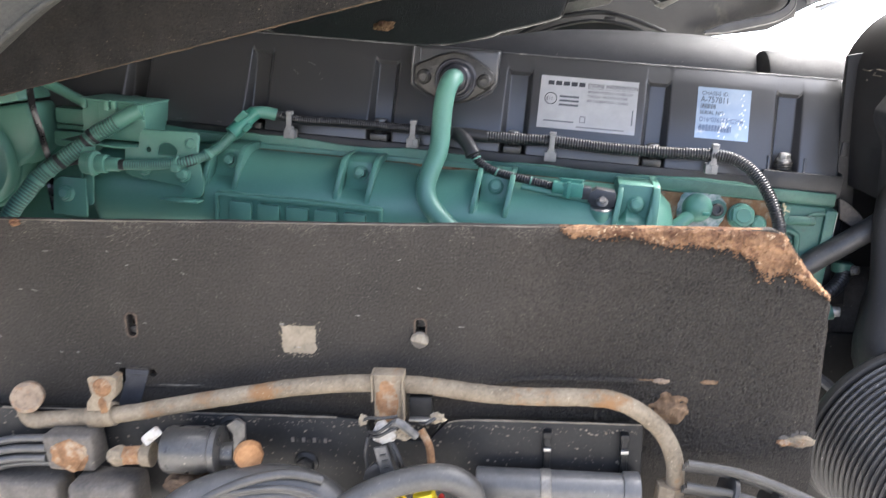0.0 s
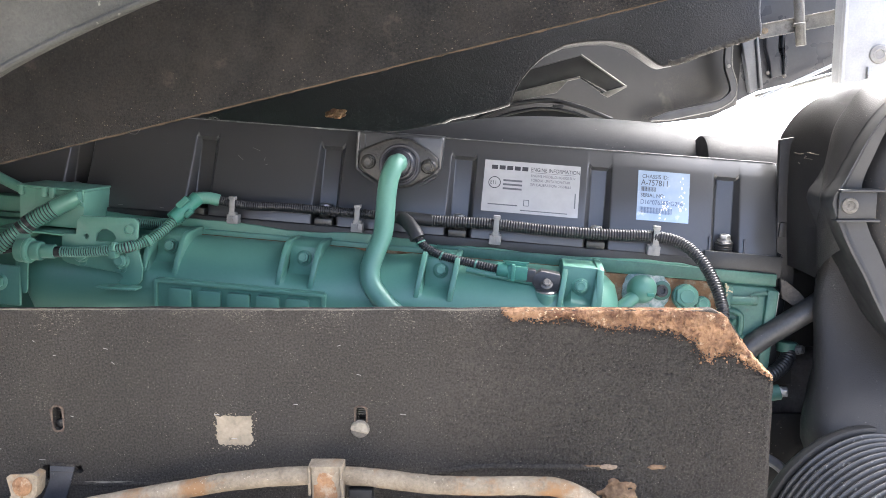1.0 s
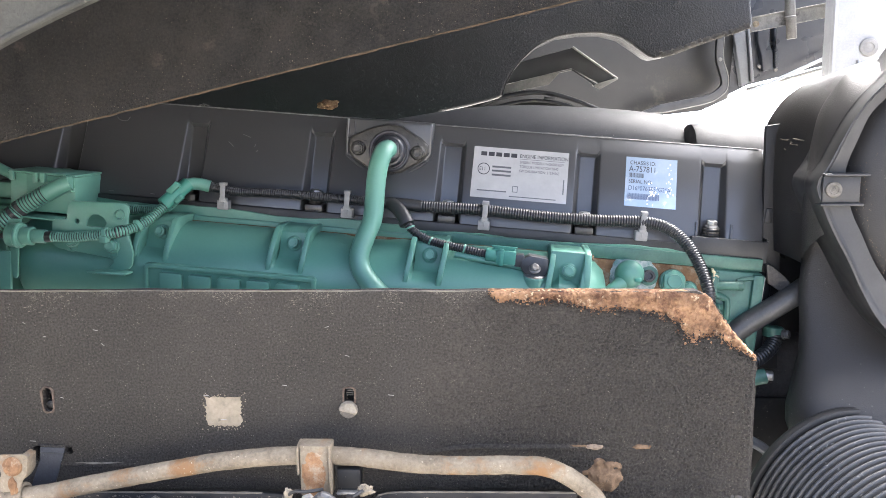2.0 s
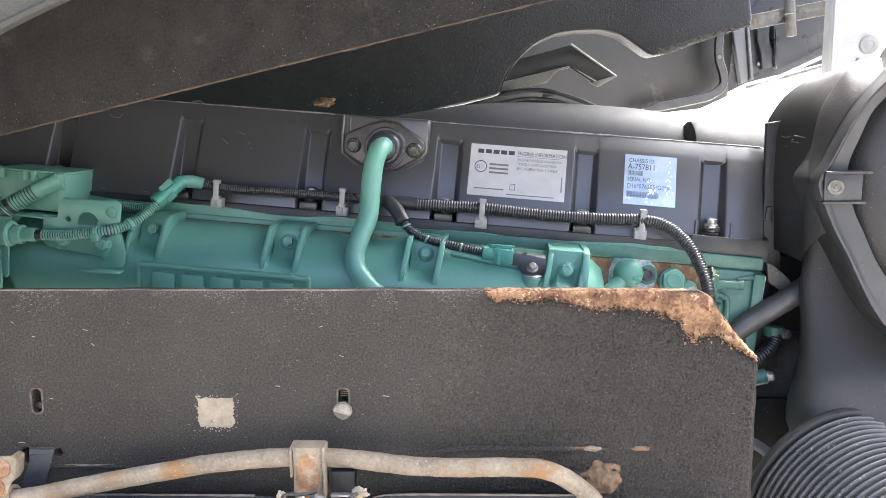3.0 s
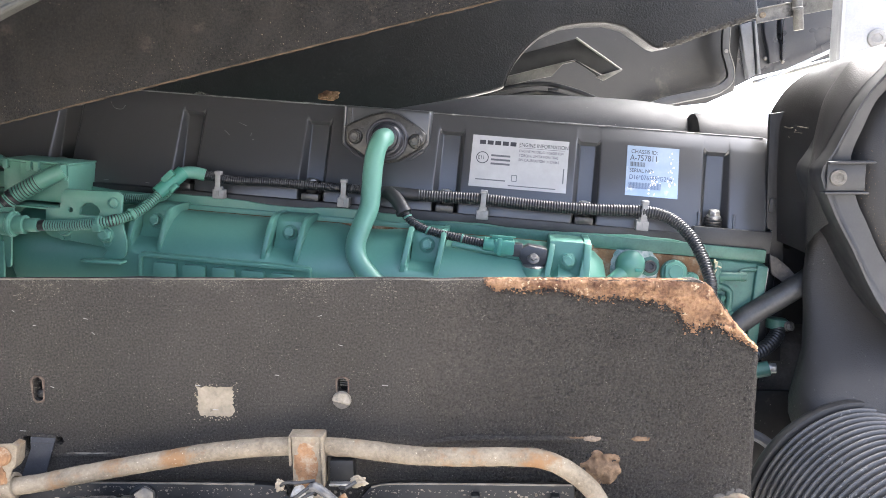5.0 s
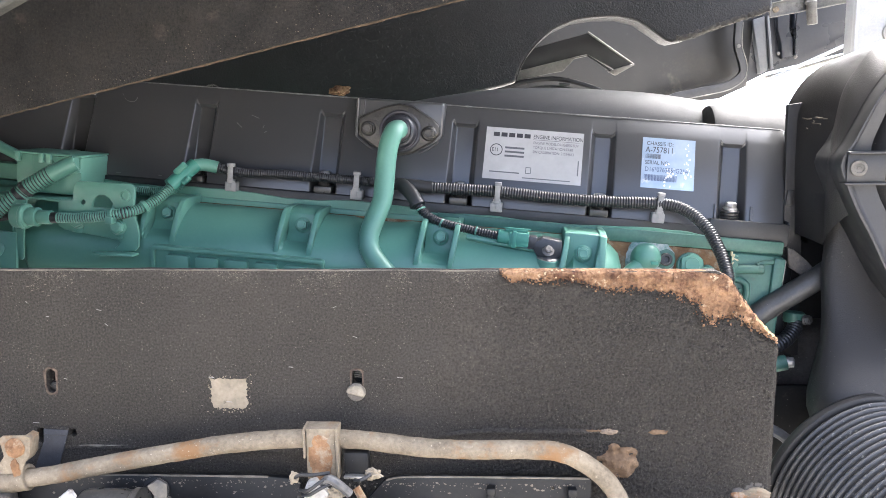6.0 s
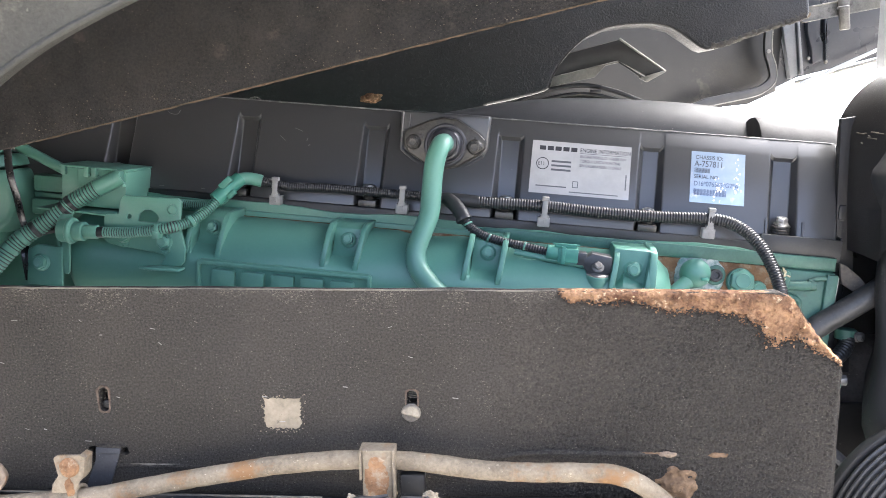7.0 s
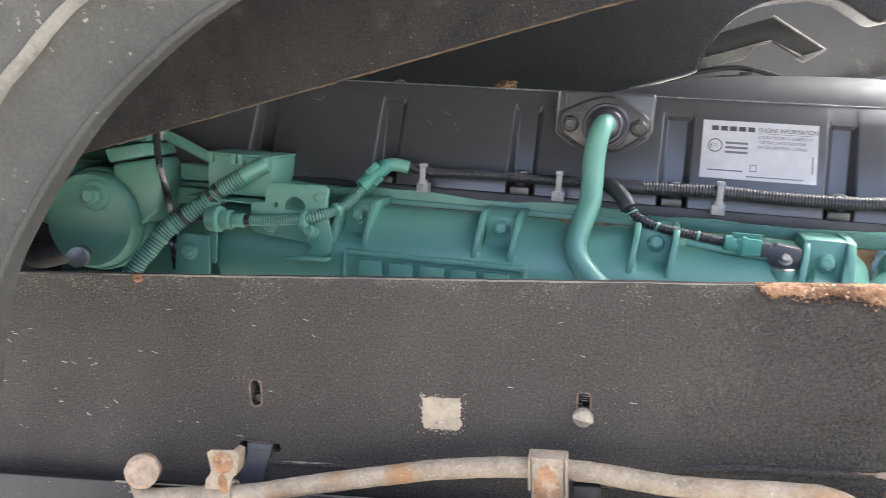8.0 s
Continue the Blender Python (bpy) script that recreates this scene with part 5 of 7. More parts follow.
part("slot_lip", slab([(x, z) for x, z in [(-0.3065 + (1.42 + 0.16 * math.sin(900 * b)) * (a + 0.3065), 1.2915 + (1.17 + 0.05 * math.sin(1300 * a)) * (b - 1.2915)) for a, b in slot_hole]], PANEL_Y - 0.0008, PANEL_Y + 0.001, 0.0003, holes=[slot_hole]), SLOT_RIM, panel, "worn dusty rim of a slot")
part("slot_lip", slab([(0.001 + (1.45 + 0.16 * math.sin(700 * b)) * (a - 0.001), 1.2985 + (1.22 + 0.06 * math.sin(1500 * a)) * (b - 1.2985)) for a, b in key_hole], PANEL_Y - 0.0008, PANEL_Y + 0.001, 0.0003, holes=[key_hole]), SLOT_RIM, panel, "worn dusty rim of a slot")
part("upper_edge", roughened(tube([(-0.90, PANEL_Y + 0.0012, 1.4063), (-0.40, PANEL_Y + 0.0012, 1.4043), (-0.05, PANEL_Y + 0.0012, 1.4028), (0.138, PANEL_Y + 0.0012, 1.4018)], 0.0010, 6, 0.004), 0.0008, 320), DUST, panel, "dusty worn upper edge")
part("backing_plate", box(-0.9, 0.36, PANEL_Y + 0.0165, PANEL_Y + 0.0185, 1.12, 1.36), BLACK_PAINT, shield)
part("slot_stud", rod((-0.3065, PANEL_Y + 0.0165, 1.2850), (-0.3065, PANEL_Y + 0.004, 1.2850), 0.0042, 12, 0.0006), BLACK_PAINT, shield)
for k in range(4):
    part("thread", moved(box(-0.0040, 0.0040, -0.001, 0.006, -0.0006, 0.0006, 0.0004), pose(0.001, PANEL_Y + 0.005, 1.2960 + 0.0022 * k, 0, 6, 0)), OILY, shield)
DUSTY_SCREW = surface("dusty_screw", (0.10, 0.086, 0.064), (0.26, 0.23, 0.175), 140, 0.9, bump=1.0, frizz=6.0)
cap = part("screw_cap", roughened(turned([(0.0088, 0), (0.0091, 0.0012), (0.0085, 0.0026), (0.0070, 0.0032), (0.002, 0.0034)], (0.0, PANEL_Y + 0.001, 1.2820), (0.05, -1, 0.1), 28), 0.0005, 200), GRIME, shield, "dusty pale slotted screw head")
half = [(0.0094 * math.cos(radians(a)), 0.0094 * math.sin(radians(a))) for a in range(-6, 187, 12)]
part("cap_half", roughened(moved(slab(half, -0.0052, 0.003, 0.0016, segments=3), pose(0, PANEL_Y - 0.0020, 1.2818, 0, 14, 0)), 0.0006, 240), DUSTY_SCREW, cap)
# square of old adhesive with a ragged border
rag, n = [], 64
for k in range(n):
    a = 2 * math.pi * k / n
    c, s = math.cos(a), math.sin(a)
    q = max(abs(c), abs(s))
    r = 1 + 0.10 * noise.noise(Vector((c * 6, s * 6, 3.1))) + rng.uniform(-0.07, 0.05)
    rag.append((-0.1265 + 0.0182 * c / q * r, 1.2795 + 0.0155 * s / q * r))
part("residue", slab(rag, PANEL_Y - 0.0007, PANEL_Y + 0.0005), RESIDUE, panel, "pale square of old adhesive")
bits = bmesh.new()
for k in range(46):
    a = rng.uniform(0, 6.28)
    c, s = math.cos(a), math.sin(a)
    q = max(abs(c), abs(s))
    r = rng.uniform(1.02, 1.28)
    x, z, w = -0.1265 + 0.0182 * c / q * r, 1.2795 + 0.0155 * s / q * r, rng.uniform(0.0003, 0.0010)
    vs = [bits.verts.new((x + w * math.cos(b) * rng.uniform(0.6, 1.4), PANEL_Y - 0.0004, z + w * math.sin(b) * rng.uniform(0.6, 1.4))) for b in (0, 1.25, 2.5, 3.8, 5.0)]
    bits.faces.new(vs[::-1])
tagged(part("residue_grit", bits, RESIDUE, panel), kind="stuff")
# torn corner: foam that wraps the upper edge
# (outer x, outer z, inner x, inner z) along the tear
TEAR = [(0.140, 1.4016, 0.142, 1.4000), (0.149, 1.4016, 0.150, 1.3915), (0.166, 1.4016, 0.166, 1.3930), (0.182, 1.4015, 0.182, 1.3910), (0.200, 1.4014, 0.199, 1.3920), (0.219, 1.4013, 0.219, 1.3890), (0.241, 1.4012, 0.241, 1.3825), (0.262, 1.4010, 0.262, 1.3840), (0.283, 1.4008, 0.283, 1.3800),
        (0.304, 1.4004, 0.304, 1.3780), (0.325, 1.4000, 0.319, 1.3730), (0.340, 1.3988, 0.328, 1.3600), (0.351, 1.3950, 0.338, 1.3525), (0.359, 1.3840, 0.349, 1.3565), (0.365, 1.3755, 0.357, 1.3585), (0.372, 1.3650, 0.366, 1.3535), (0.380, 1.3555, 0.375, 1.3475), (0.390, 1.3440, 0.386, 1.3405), (0.399, 1.3345, 0.398, 1.3325)]
LINE = spline(TEAR, 0.0017)
foam, rows = bmesh.new(), []
for i, q4 in enumerate(LINE):
    p, q1 = Vector((q4[0], 0, q4[1])), Vector((q4[2], 0, q4[3]))
    p2, p0 = LINE[min(i + 1, len(LINE) - 1)], LINE[max(i - 1, 0)]
    w = Vector((p2[0] - p0[0], 0, p2[1] - p0[1])).normalized()
    down = Vector((w.z, 0, -w.x))
    q1 += (q1 - p) * (0.26 * noise.noise(Vector((p.x * 45, p.z * 45, 0.7))) + 0.08 * noise.noise(Vector((p.x * 170, p.z * 170, 4.7))))
    row = []
    for d, y in ((0.0, 0.012), (-0.0016, 0.008), (-0.0018, 0.003), (0.0, -0.0010), (0.10, -0.0024), (0.20, -0.0028), (0.30, -0.0026), (0.40, -0.0024), (0.50, -0.0023), (0.60, -0.0022), (0.70, -0.0021), (0.80, -0.0018), (0.90, -0.0010), (1.0, 0.0008)):
        s = p.lerp(q1, d) if d >= 0 else p + down * d
        rough_by = 0.0022 * noise.noise(s * 190 + Vector((0, y * 300, 0))) + 0.0017 * noise.noise(s * 430)
        row.append(foam.verts.new((s.x + 0.3 * rough_by, PANEL_Y + y + (rough_by if 0 < d < 1 else 0), s.z + 0.3 * rough_by)))
    rows.append(row)
for a, b in zip(rows, rows[1:]):
    for k in range(len(a) - 1):
        foam.faces.new((a[k], a[k + 1], b[k + 1], b[k]))
bmesh.ops.recalc_face_normals(foam, faces=foam.faces)
part("torn_edge", foam, FOAM, shield, "exposed orange foam along the torn edge", sharp=80)
crumbs = {True: bmesh.new(), False: bmesh.new()}
rng = random.Random(19)
for k in range(900):
    q4 = LINE[rng.randrange(len(LINE))]
    f = 1.0 + rng.gauss(0, 0.10) if k % 3 else rng.uniform(0.15, 1.0)
    x, z = q4[0] + (q4[2] - q4[0]) * f, q4[1] + (q4[3] - q4[1]) * f + rng.gauss(0, 0.0012)
    w = 0.0005 + 0.0005 * abs(rng.gauss(0, 1))
    pale = k % 3 == 0 or rng.random() < 0.3
    up = [crumbs[pale].verts.new((x + w * rng.uniform(0.5, 1.4) * math.cos(a), PANEL_Y - 0.0022 - 0.5 * w * rng.random(), z + w * rng.uniform(0.5, 1.4) * math.sin(a))) for a in (0, 1.25, 2.5, 3.8, 5.0)]
    tip = crumbs[pale].verts.new((x, PANEL_Y - 0.0032 - w, z))
    for i in range(5):
        crumbs[pale].faces.new((up[i], tip, up[(i + 1) % 5]))
for pale, bm in crumbs.items():
    bmesh.ops.recalc_face_normals(bm, faces=bm.faces)
    tagged(part("crumb_layer", bm, FOAM if pale else FELT, shield, "loose crumbs along the tear", sharp=20), kind="stuff")
# short pale fibres caught on the felt, thickest towards the front end
rng = random.Random(31)
strands = []
for k in range(46):
    x = -0.62 + 0.24 * rng.random() ** 1.5 if k % 3 else rng.uniform(-0.40, 0.36)
    z, long, tilt = rng.uniform(1.245, 1.375), rng.uniform(0.0025, 0.0065), rng.gauss(-0.15, 0.35)
    strands.append(rod((x, PANEL_Y - 0.0004, z), (x + long * math.cos(tilt), PANEL_Y - 0.0006, z + long * math.sin(tilt)), rng.uniform(0.00025, 0.0005), 5))
tagged(part("lint", join(*strands), surface("pale_lint", (0.15, 0.143, 0.128), (0.34, 0.325, 0.295), 200, 0.9), panel, "pale fibres stuck to the felt"), kind="stuff")
# felt folds and stuck dirt
part("fold", roughened(tube([(-0.30, PANEL_Y + 0.0012, 1.222), (-0.20, PANEL_Y + 0.0012, 1.2215), (-0.05, PANEL_Y + 0.0012, 1.2190), (0.05, PANEL_Y + 0.0012, 1.2180)], 0.0028, 8, 0.008), 0.0006, 90), FELT, panel)
part("fold", roughened(tube([(0.07, PANEL_Y + 0.001, 1.2350), (0.12, PANEL_Y - 0.0005, 1.2430), (0.20, PANEL_Y - 0.0015, 1.2440), (0.235, PANEL_Y - 0.0005, 1.2440)], 0.0030, 8, 0.006), 0.0008, 90), FELT, panel)
part("scab", lump((0.2445, PANEL_Y - 0.0022, 1.2445), (0.0080, 0.0016, 0.0030), 1.0, 0.4, 2.0), CRUST, panel, "flake of torn orange foam")
part("scab", lump((0.2905, PANEL_Y - 0.0022, 1.2445), (0.0085, 0.0012, 0.0026), 1.0, 0.4, 5.0), MUD, panel)
part("crumb", lump((-0.4190, PANEL_Y - 0.001, 1.4020), (0.0062, 0.0030, 0.0036), 1.0, 0.4, 7.0), FOAM, panel, "orange foam crumb")
part("dust_streak", roughened(lump((0.222, PANEL_Y - 0.0022, 1.2453), (0.016, 0.0009, 0.0013), 1.0, 0.9, 6.2), 0.0004, 300), MUD, panel)
part("dust_streak", roughened(lump((-0.262, PANEL_Y, 1.2238), (0.022, 0.0009, 0.0010), 1.0, 0.9, 3.4), 0.0004, 300), DUST, panel)
flakes = bmesh.new()
PLACES = ((-0.3065, 1.2915, 0.012, 0.014), (0.001, 1.288, 0.014, 0.016), (-0.42, 1.243, 0.030, 0.007), (0.075, 1.293, 0.005, 0.005), (-0.32, 1.312, 0.006, 0.006), (0.13, 1.250, 0.045, 0.006), (-0.25, 1.232, 0.05, 0.004), (0.38, 1.20, 0.010, 0.03), (-0.50, 1.27, 0.035, 0.035), (-0.47, 1.28, 0.05, 0.04), (-0.48, 1.25, 0.04, 0.03), (0.03, 1.300, 0.022, 0.022), (0.02, 1.285, 0.016, 0.02))
for k in range(15600):
    x = rng.uniform(-0.6, 0.15) if k % 4 else rng.uniform(-0.6, 0.39)
    z = 1.4035 - abs(rng.gauss(0, 0.011))
    if k < 9000 and noise.noise(Vector((x * 22, 0.0, z * 40))) < -0.05:
        continue
    if k > 9000:
        x, z = rng.uniform(-0.60, 0.38), rng.uniform(1.15, 1.39)
    if k > 13600:
        cx, cz, sx, sz = PLACES[k % len(PLACES)]
        x, z = rng.gauss(cx, sx), rng.gauss(cz, sz)
    if x > 0.138 and z > 1.34 or x > 0.398 or z > 1.405:
        continue
    w = min(0.0008, (0.00016 if k < 9000 else 0.00013) * math.exp(abs(rng.gauss(0, 0.62))))
    a0 = rng.uniform(0, 6.28)
    long = rng.choice((1.0, 1.0, 1.8))
    vs = [flakes.verts.new((x + long * w * math.cos(a0 + b) * rng.uniform(0.5, 1.5), PANEL_Y - 0.0005 - 0.0019 * min(1.0, max(0.0, (x - 0.05) / 0.14)), z + 0.7 * w * math.sin(a0 + b) * rng.uniform(0.5, 1.5))) for b in (0, 1.25, 2.5, 3.8, 5.0)]
    flakes.faces.new(vs[::-1])
tagged(part("dirt", flakes, DUST, panel), kind="stuff")

# crumbled skin of the felt below the torn corner
skin, at = bmesh.new(), {}
NX, NZ = 420, 250
UNDER = ((0.02, 1.398), (0.13, 1.398), (0.142, 1.4005), (0.150, 1.3935), (0.219, 1.3915), (0.241, 1.3850), (0.283, 1.3825), (0.304, 1.3805), (0.319, 1.3755), (0.328, 1.3625), (0.338, 1.3550), (0.357, 1.3600), (0.366, 1.3560), (0.386, 1.3430), (0.400, 1.3340))
for i in range(NX):
    x = 0.028 + 0.3705 * i / (NX - 1)
    k = next((n for n in range(len(UNDER) - 1) if UNDER[n + 1][0] >= x), len(UNDER) - 2)
    (xa, za), (xb, zb) = UNDER[k], UNDER[k + 1]
    high = za + (zb - za) * (x - xa) / (xb - xa)
    for j in range(NZ):
        z = 1.150 + (high - 1.150) * j / (NZ - 1)
        border = min(1.0, (high - z) / 0.006, (z - 1.150) / 0.02, (0.3985 - x) / 0.003)
        patch = noise.noise(Vector((x * 22, 5.0, z * 22))) + 0.5 * noise.noise(Vector((x * 90, 7.0, z * 90)))
        fade = border * min(1.0, max(0.0, (x - 0.045 + 0.03 * patch) / 0.14)) * (0.65 + 0.35 * min(1.0, max(0.0, 1 + 2 * noise.noise(Vector((x * 14, 2.0, z * 14))))))
        s = Vector((x, 0.0, z))
        rise = 0.20 * noise.noise(s * 90) + 0.45 * noise.noise(s * 240 + Vector((3, 0, 0))) + 0.85 * noise.noise(s * 470)
        at[i, j] = skin.verts.new((x, PANEL_Y + 0.0008 - min(1.0, 2.0 * fade) * 0.0016 - fade * (0.0009 + 0.0026 * rise), z))
for i in range(NX - 1):
    for j in range(NZ - 1):
        skin.faces.new((at[i, j], at[i + 1, j], at[i + 1, j + 1], at[i, j + 1]))
tagged(part("crumbled_skin", skin, FELT, panel, "crumbled lumpy felt", sharp=80), kind="stuff")

# strap through the shield, and the shield's lower screws
STRAP = surface("woven_strap", (0.012, 0.013, 0.016), (0.040, 0.042, 0.048), 30, 0.7, fine=420, bump=0.8, depth=0.001, specks=((0.2, 0.195, 0.18), 0.15, 200), frizz=6.0)
strap_bm = slab([(-0.3180, 1.2420), (-0.2920, 1.2410), (-0.2945, 1.2330), (-0.3010, 1.2150), (-0.3100, 1.1900), (-0.3360, 1.1880), (-0.3255, 1.2130), (-0.3190, 1.2290)], PANEL_Y - 0.0030, PANEL_Y - 0.0006, 0.0007)
black_strap = thing("black_strap", (-0.305, PANEL_Y, 1.21), "black woven strap coming out of the sound shield", "strap")
part("web", strap_bm, STRAP, black_strap)
part("seam", moved(box(-0.0125, 0.0125, -0.0004, 0.0004, -0.0004, 0.0004, 0.0002), pose(-0.3060, PANEL_Y - 0.0031, 1.2355, 0, 2, 0)), RUBBER, black_strap)
part("upper_fold", roughened(moved(box(-0.0130, 0.0130, -0.0012, 0.002, -0.0022, 0.0022, 0.001), pose(-0.3050, PANEL_Y - 0.0010, 1.2420, 0, 2, 0)), 0.0006, 200), FELT, black_strap, "felt lip over the strap")
for x, z, r in ((0.386, 1.185, 0.0115), (0.370, 1.183, 0.0070)):
    shield_screw = thing("shield_screw", (x, PANEL_Y, z), "grimy round steel fastener on the shield's lower corner", "fastener", "shield fasteners")
    part("washer", turned([(r * 0.9, 0), (r * 0.9, 0.002), (r * 0.7, 0.003)], (x, PANEL_Y + 0.0005, z), (0, -1, 0.1), 24), GRIME, shield_screw)
    part("head", roughened(lump((x, PANEL_Y - 0.002, z - 0.002), (r * 1.15, 0.0042, r * 0.55), 1.0, 0.3, x * 50), 0.0008, 160), DUSTY_PIPE if r > 0.01 else RUST, shield_screw)

# ---- dusty pipe on clamps ----
dusty = thing("brake_line_pipe", (0.0, 0.805, 1.2), "dusty rust-spotted steel pipe held by two clamps", "pipe")
part("pipe", roughened(tube([(-0.4140, 0.806, 1.2180), (-0.4175, 0.804, 1.2070), (-0.4100, 0.801, 1.1965), (-0.390, 0.803, 1.1955), (-0.363, 0.804, 1.1985), (-0.322, 0.804, 1.2030), (-0.293, 0.805, 1.2070), (-0.259, 0.805, 1.2145), (-0.208, 0.806, 1.2242), (-0.166, 0.806, 1.2320), (-0.124, 0.806, 1.2395), (-0.079, 0.806, 1.2445), (-0.050, 0.806, 1.2462), (-0.010, 0.806, 1.2464), (0.013, 0.806, 1.2450), (0.038, 0.806, 1.2420), (0.064, 0.806, 1.2388), (0.090, 0.806, 1.2373), (0.120, 0.806, 1.2370), (0.163, 0.806, 1.2375), (0.193, 0.806, 1.2358), (0.218, 0.806, 1.2250), (0.241, 0.805, 1.2060), (0.2535, 0.803, 1.1835), (0.2575, 0.800, 1.1620), (0.255, 0.798, 1.135), (0.248, 0.797, 1.09)], 0.0089, 20, 0.004), 0.0005, 120), DUSTY_PIPE, dusty)
part("end_cap", roughened(turned([(0.0130, -0.012), (0.0160, -0.006), (0.0165, 0.003), (0.0155, 0.006), (0.0125, 0.0075), (0.0115, 0.0070), (0.006, 0.0078), (0.001, 0.0080)], (-0.4105, 0.800, 1.2225), (0.42, -1, 0.30), 32), 0.0011, 150), CRUST, dusty, "rusty closed pipe end")
x, z = -0.0275, 1.2450
clamp = part("clamp", roughened(join(box(x - 0.0140, x + 0.0140, 0.7925, 0.7970, z - 0.034, z + 0.0165, 0.0016), box(x - 0.0165, x - 0.0142, 0.7900, 0.810, z - 0.012, z + 0.017, 0.0008), box(x + 0.0142, x + 0.0165, 0.7900, 0.810, z - 0.034, z + 0.017, 0.0008), box(x - 0.0150, x + 0.0150, 0.793, 0.812, z + 0.0135, z + 0.0165, 0.0012),
                                     turned([(0.0125, -0.0135), (0.0140, -0.0125), (0.0140, 0.0125), (0.0125, 0.0135)], (x, 0.806, z), (1, 0, 0), 24)), 0.0004, 200), DUSTY_PIPE, dusty, "dusty rusted steel clamp")
part("rust_crust", roughened(lump((x, 0.7925, z - 0.012), (0.0110, 0.0010, 0.022), 1.0, 0.3, 1.3), 0.0009, 260), RUST, clamp)
low_clamp = part("clamp", roughened(join(slab([(-0.3380, 1.2490), (-0.3330, 1.2520), (-0.3110, 1.2527), (-0.3062, 1.2500), (-0.3085, 1.2330), (-0.3140, 1.2250), (-0.3180, 1.2140), (-0.3420, 1.2130), (-0.3410, 1.2220), (-0.3345, 1.2310)], 0.7905, 0.7935, 0.0012),
                                         slab([(-0.3120, 1.2527), (-0.3060, 1.2500), (-0.3082, 1.2330), (-0.3130, 1.2260), (-0.3105, 1.2330)], 0.7905, 0.806, 0.0008),
                                         moved(slab(circle(0.0, 0.0, 0.0128, 24), -0.0145, 0.0145, 0.0012, "x", holes=[circle(0.0, 0.0, 0.0088, 24)]), pose(-0.3330, 0.8045, 1.2022, 0, -9, 0))), 0.0005, 180), DUSTY_PIPE, dusty, "dusty rusted steel clamp")
part("clamp_bolt", roughened(turned([(0.0095, 0), (0.0095, 0.002), (0.0075, 0.0036), (0.003, 0.0042)], (-0.3215, 0.7905, 1.2405), (0, -1, 0.1), 20), 0.0007, 160), RUST, low_clamp)
part("rust_crust", roughened(lump((-0.3235, 0.7905, 1.2200), (0.0050, 0.0012, 0.0095), 1.0, 0.3, 4.1), 0.0007, 260), RUST, low_clamp)
part("pipe_nut", rod((0.2535, 0.799, 1.150), (0.2505, 0.797, 1.120), 0.0150, 6, 0.0015), DUSTY_PIPE, dusty)
part("lower_fitting", roughened(lump((0.246, 0.796, 1.112), (0.021, 0.016, 0.022), 1.0, 0.2, 9.0), 0.001, 100), RUST, dusty)
solid("mud_clod", roughened(lump((0.2540, 0.8345, 1.2140), (0.0185, 0.0060, 0.0160), 1.0, 0.35, 8.3), 0.0045, 140), MUD, "dried brown clod of mud stuck beside the pipe", "mud", (0.255, 0.835, 1.21))

# ---- chassis rail and what hangs on it ----
rail = thing("chassis_rail", (0.0, 0.815, 1.0), "black painted steel chassis rail with road grime", "chassis")
part("web", join(slab([(-0.95, 1.2030), (-0.085, 1.2040), (-0.055, 1.2020), (-0.050, 1.180), (0.010, 1.180), (0.028, 1.2015), (0.050, 1.2055), (0.226, 1.2065), (0.226, 0.85), (-0.95, 0.85)], 0.8120, 0.8200, 0.0015), box(-0.95, 0.226, 0.8125, 0.8345, 1.10, 1.104, 0.001)), BLACK_PAINT, rail)
# Extra black sheet, added to darken the gap left of the bellows.
part("rear_filler", box(0.2265, 1.30, 1.085, 1.093, 0.85, 1.205, 0.001), BLACK_PAINT, rail)
part("lug", box(-0.007, 0.016, 0.797, 0.8118, 1.2150, 1.2360, 0.0015), BLACK_PAINT, rail)
part("lug_foot", box(-0.007, 0.016, 0.792, 0.8118, 1.2120, 1.2150, 0.001), ZINC, rail)
part("cross_member", box(-0.95, -0.80, 0.8205, 0.8797, 0.90, 1.05, 0.002), BLACK_PAINT, rail)
for x in (0.131, 0.2075):
    part("rib_clip", join(box(x - 0.0032, x + 0.0032, 0.805, 0.8118, 1.150, 1.197, 0.001), box(x - 0.0042, x + 0.0042, 0.803, 0.8118, 1.192, 1.199, 0.001)), BLACK_PAINT, rail)
    # Zinc chip gives the dark clip its bright spot.
    part("bright_spot", box(x - 0.0040, x + 0.0040, 0.8015, 0.8050, 1.1785, 1.1825, 0.0008), ZINC, rail, "small bright spot")
for x, z in ((-0.1960, 1.190), (-0.12, 1.150)):
    part("rail_bolt", hexbolt((x, 0.812, z), (0, -1, 0), 0.010, 0.008), BLACK_PAINT, rail)

rng = random.Random(31)
chips = bmesh.new()
for k in range(1100):
    x, z = rng.uniform(-0.45, 0.22), rng.uniform(1.11, 1.20)
    if k % 3 == 0:
        z = 1.2005 - abs(rng.gauss(0, 0.003))
    w = min(0.0016, 0.00028 * math.exp(abs(rng.gauss(0, 0.9))))
    a0 = rng.uniform(0, 6.28)
    vs = [chips.verts.new((x + w * math.cos(a0 + b) * rng.uniform(0.5, 1.5), 0.8115, z + 0.8 * w * math.sin(a0 + b) * rng.uniform(0.5, 1.5))) for b in (0, 1.25, 2.5, 3.8, 5.0)]
    chips.faces.new(vs[::-1])
tagged(part("dust", chips, DUST, rail), kind="stuff")
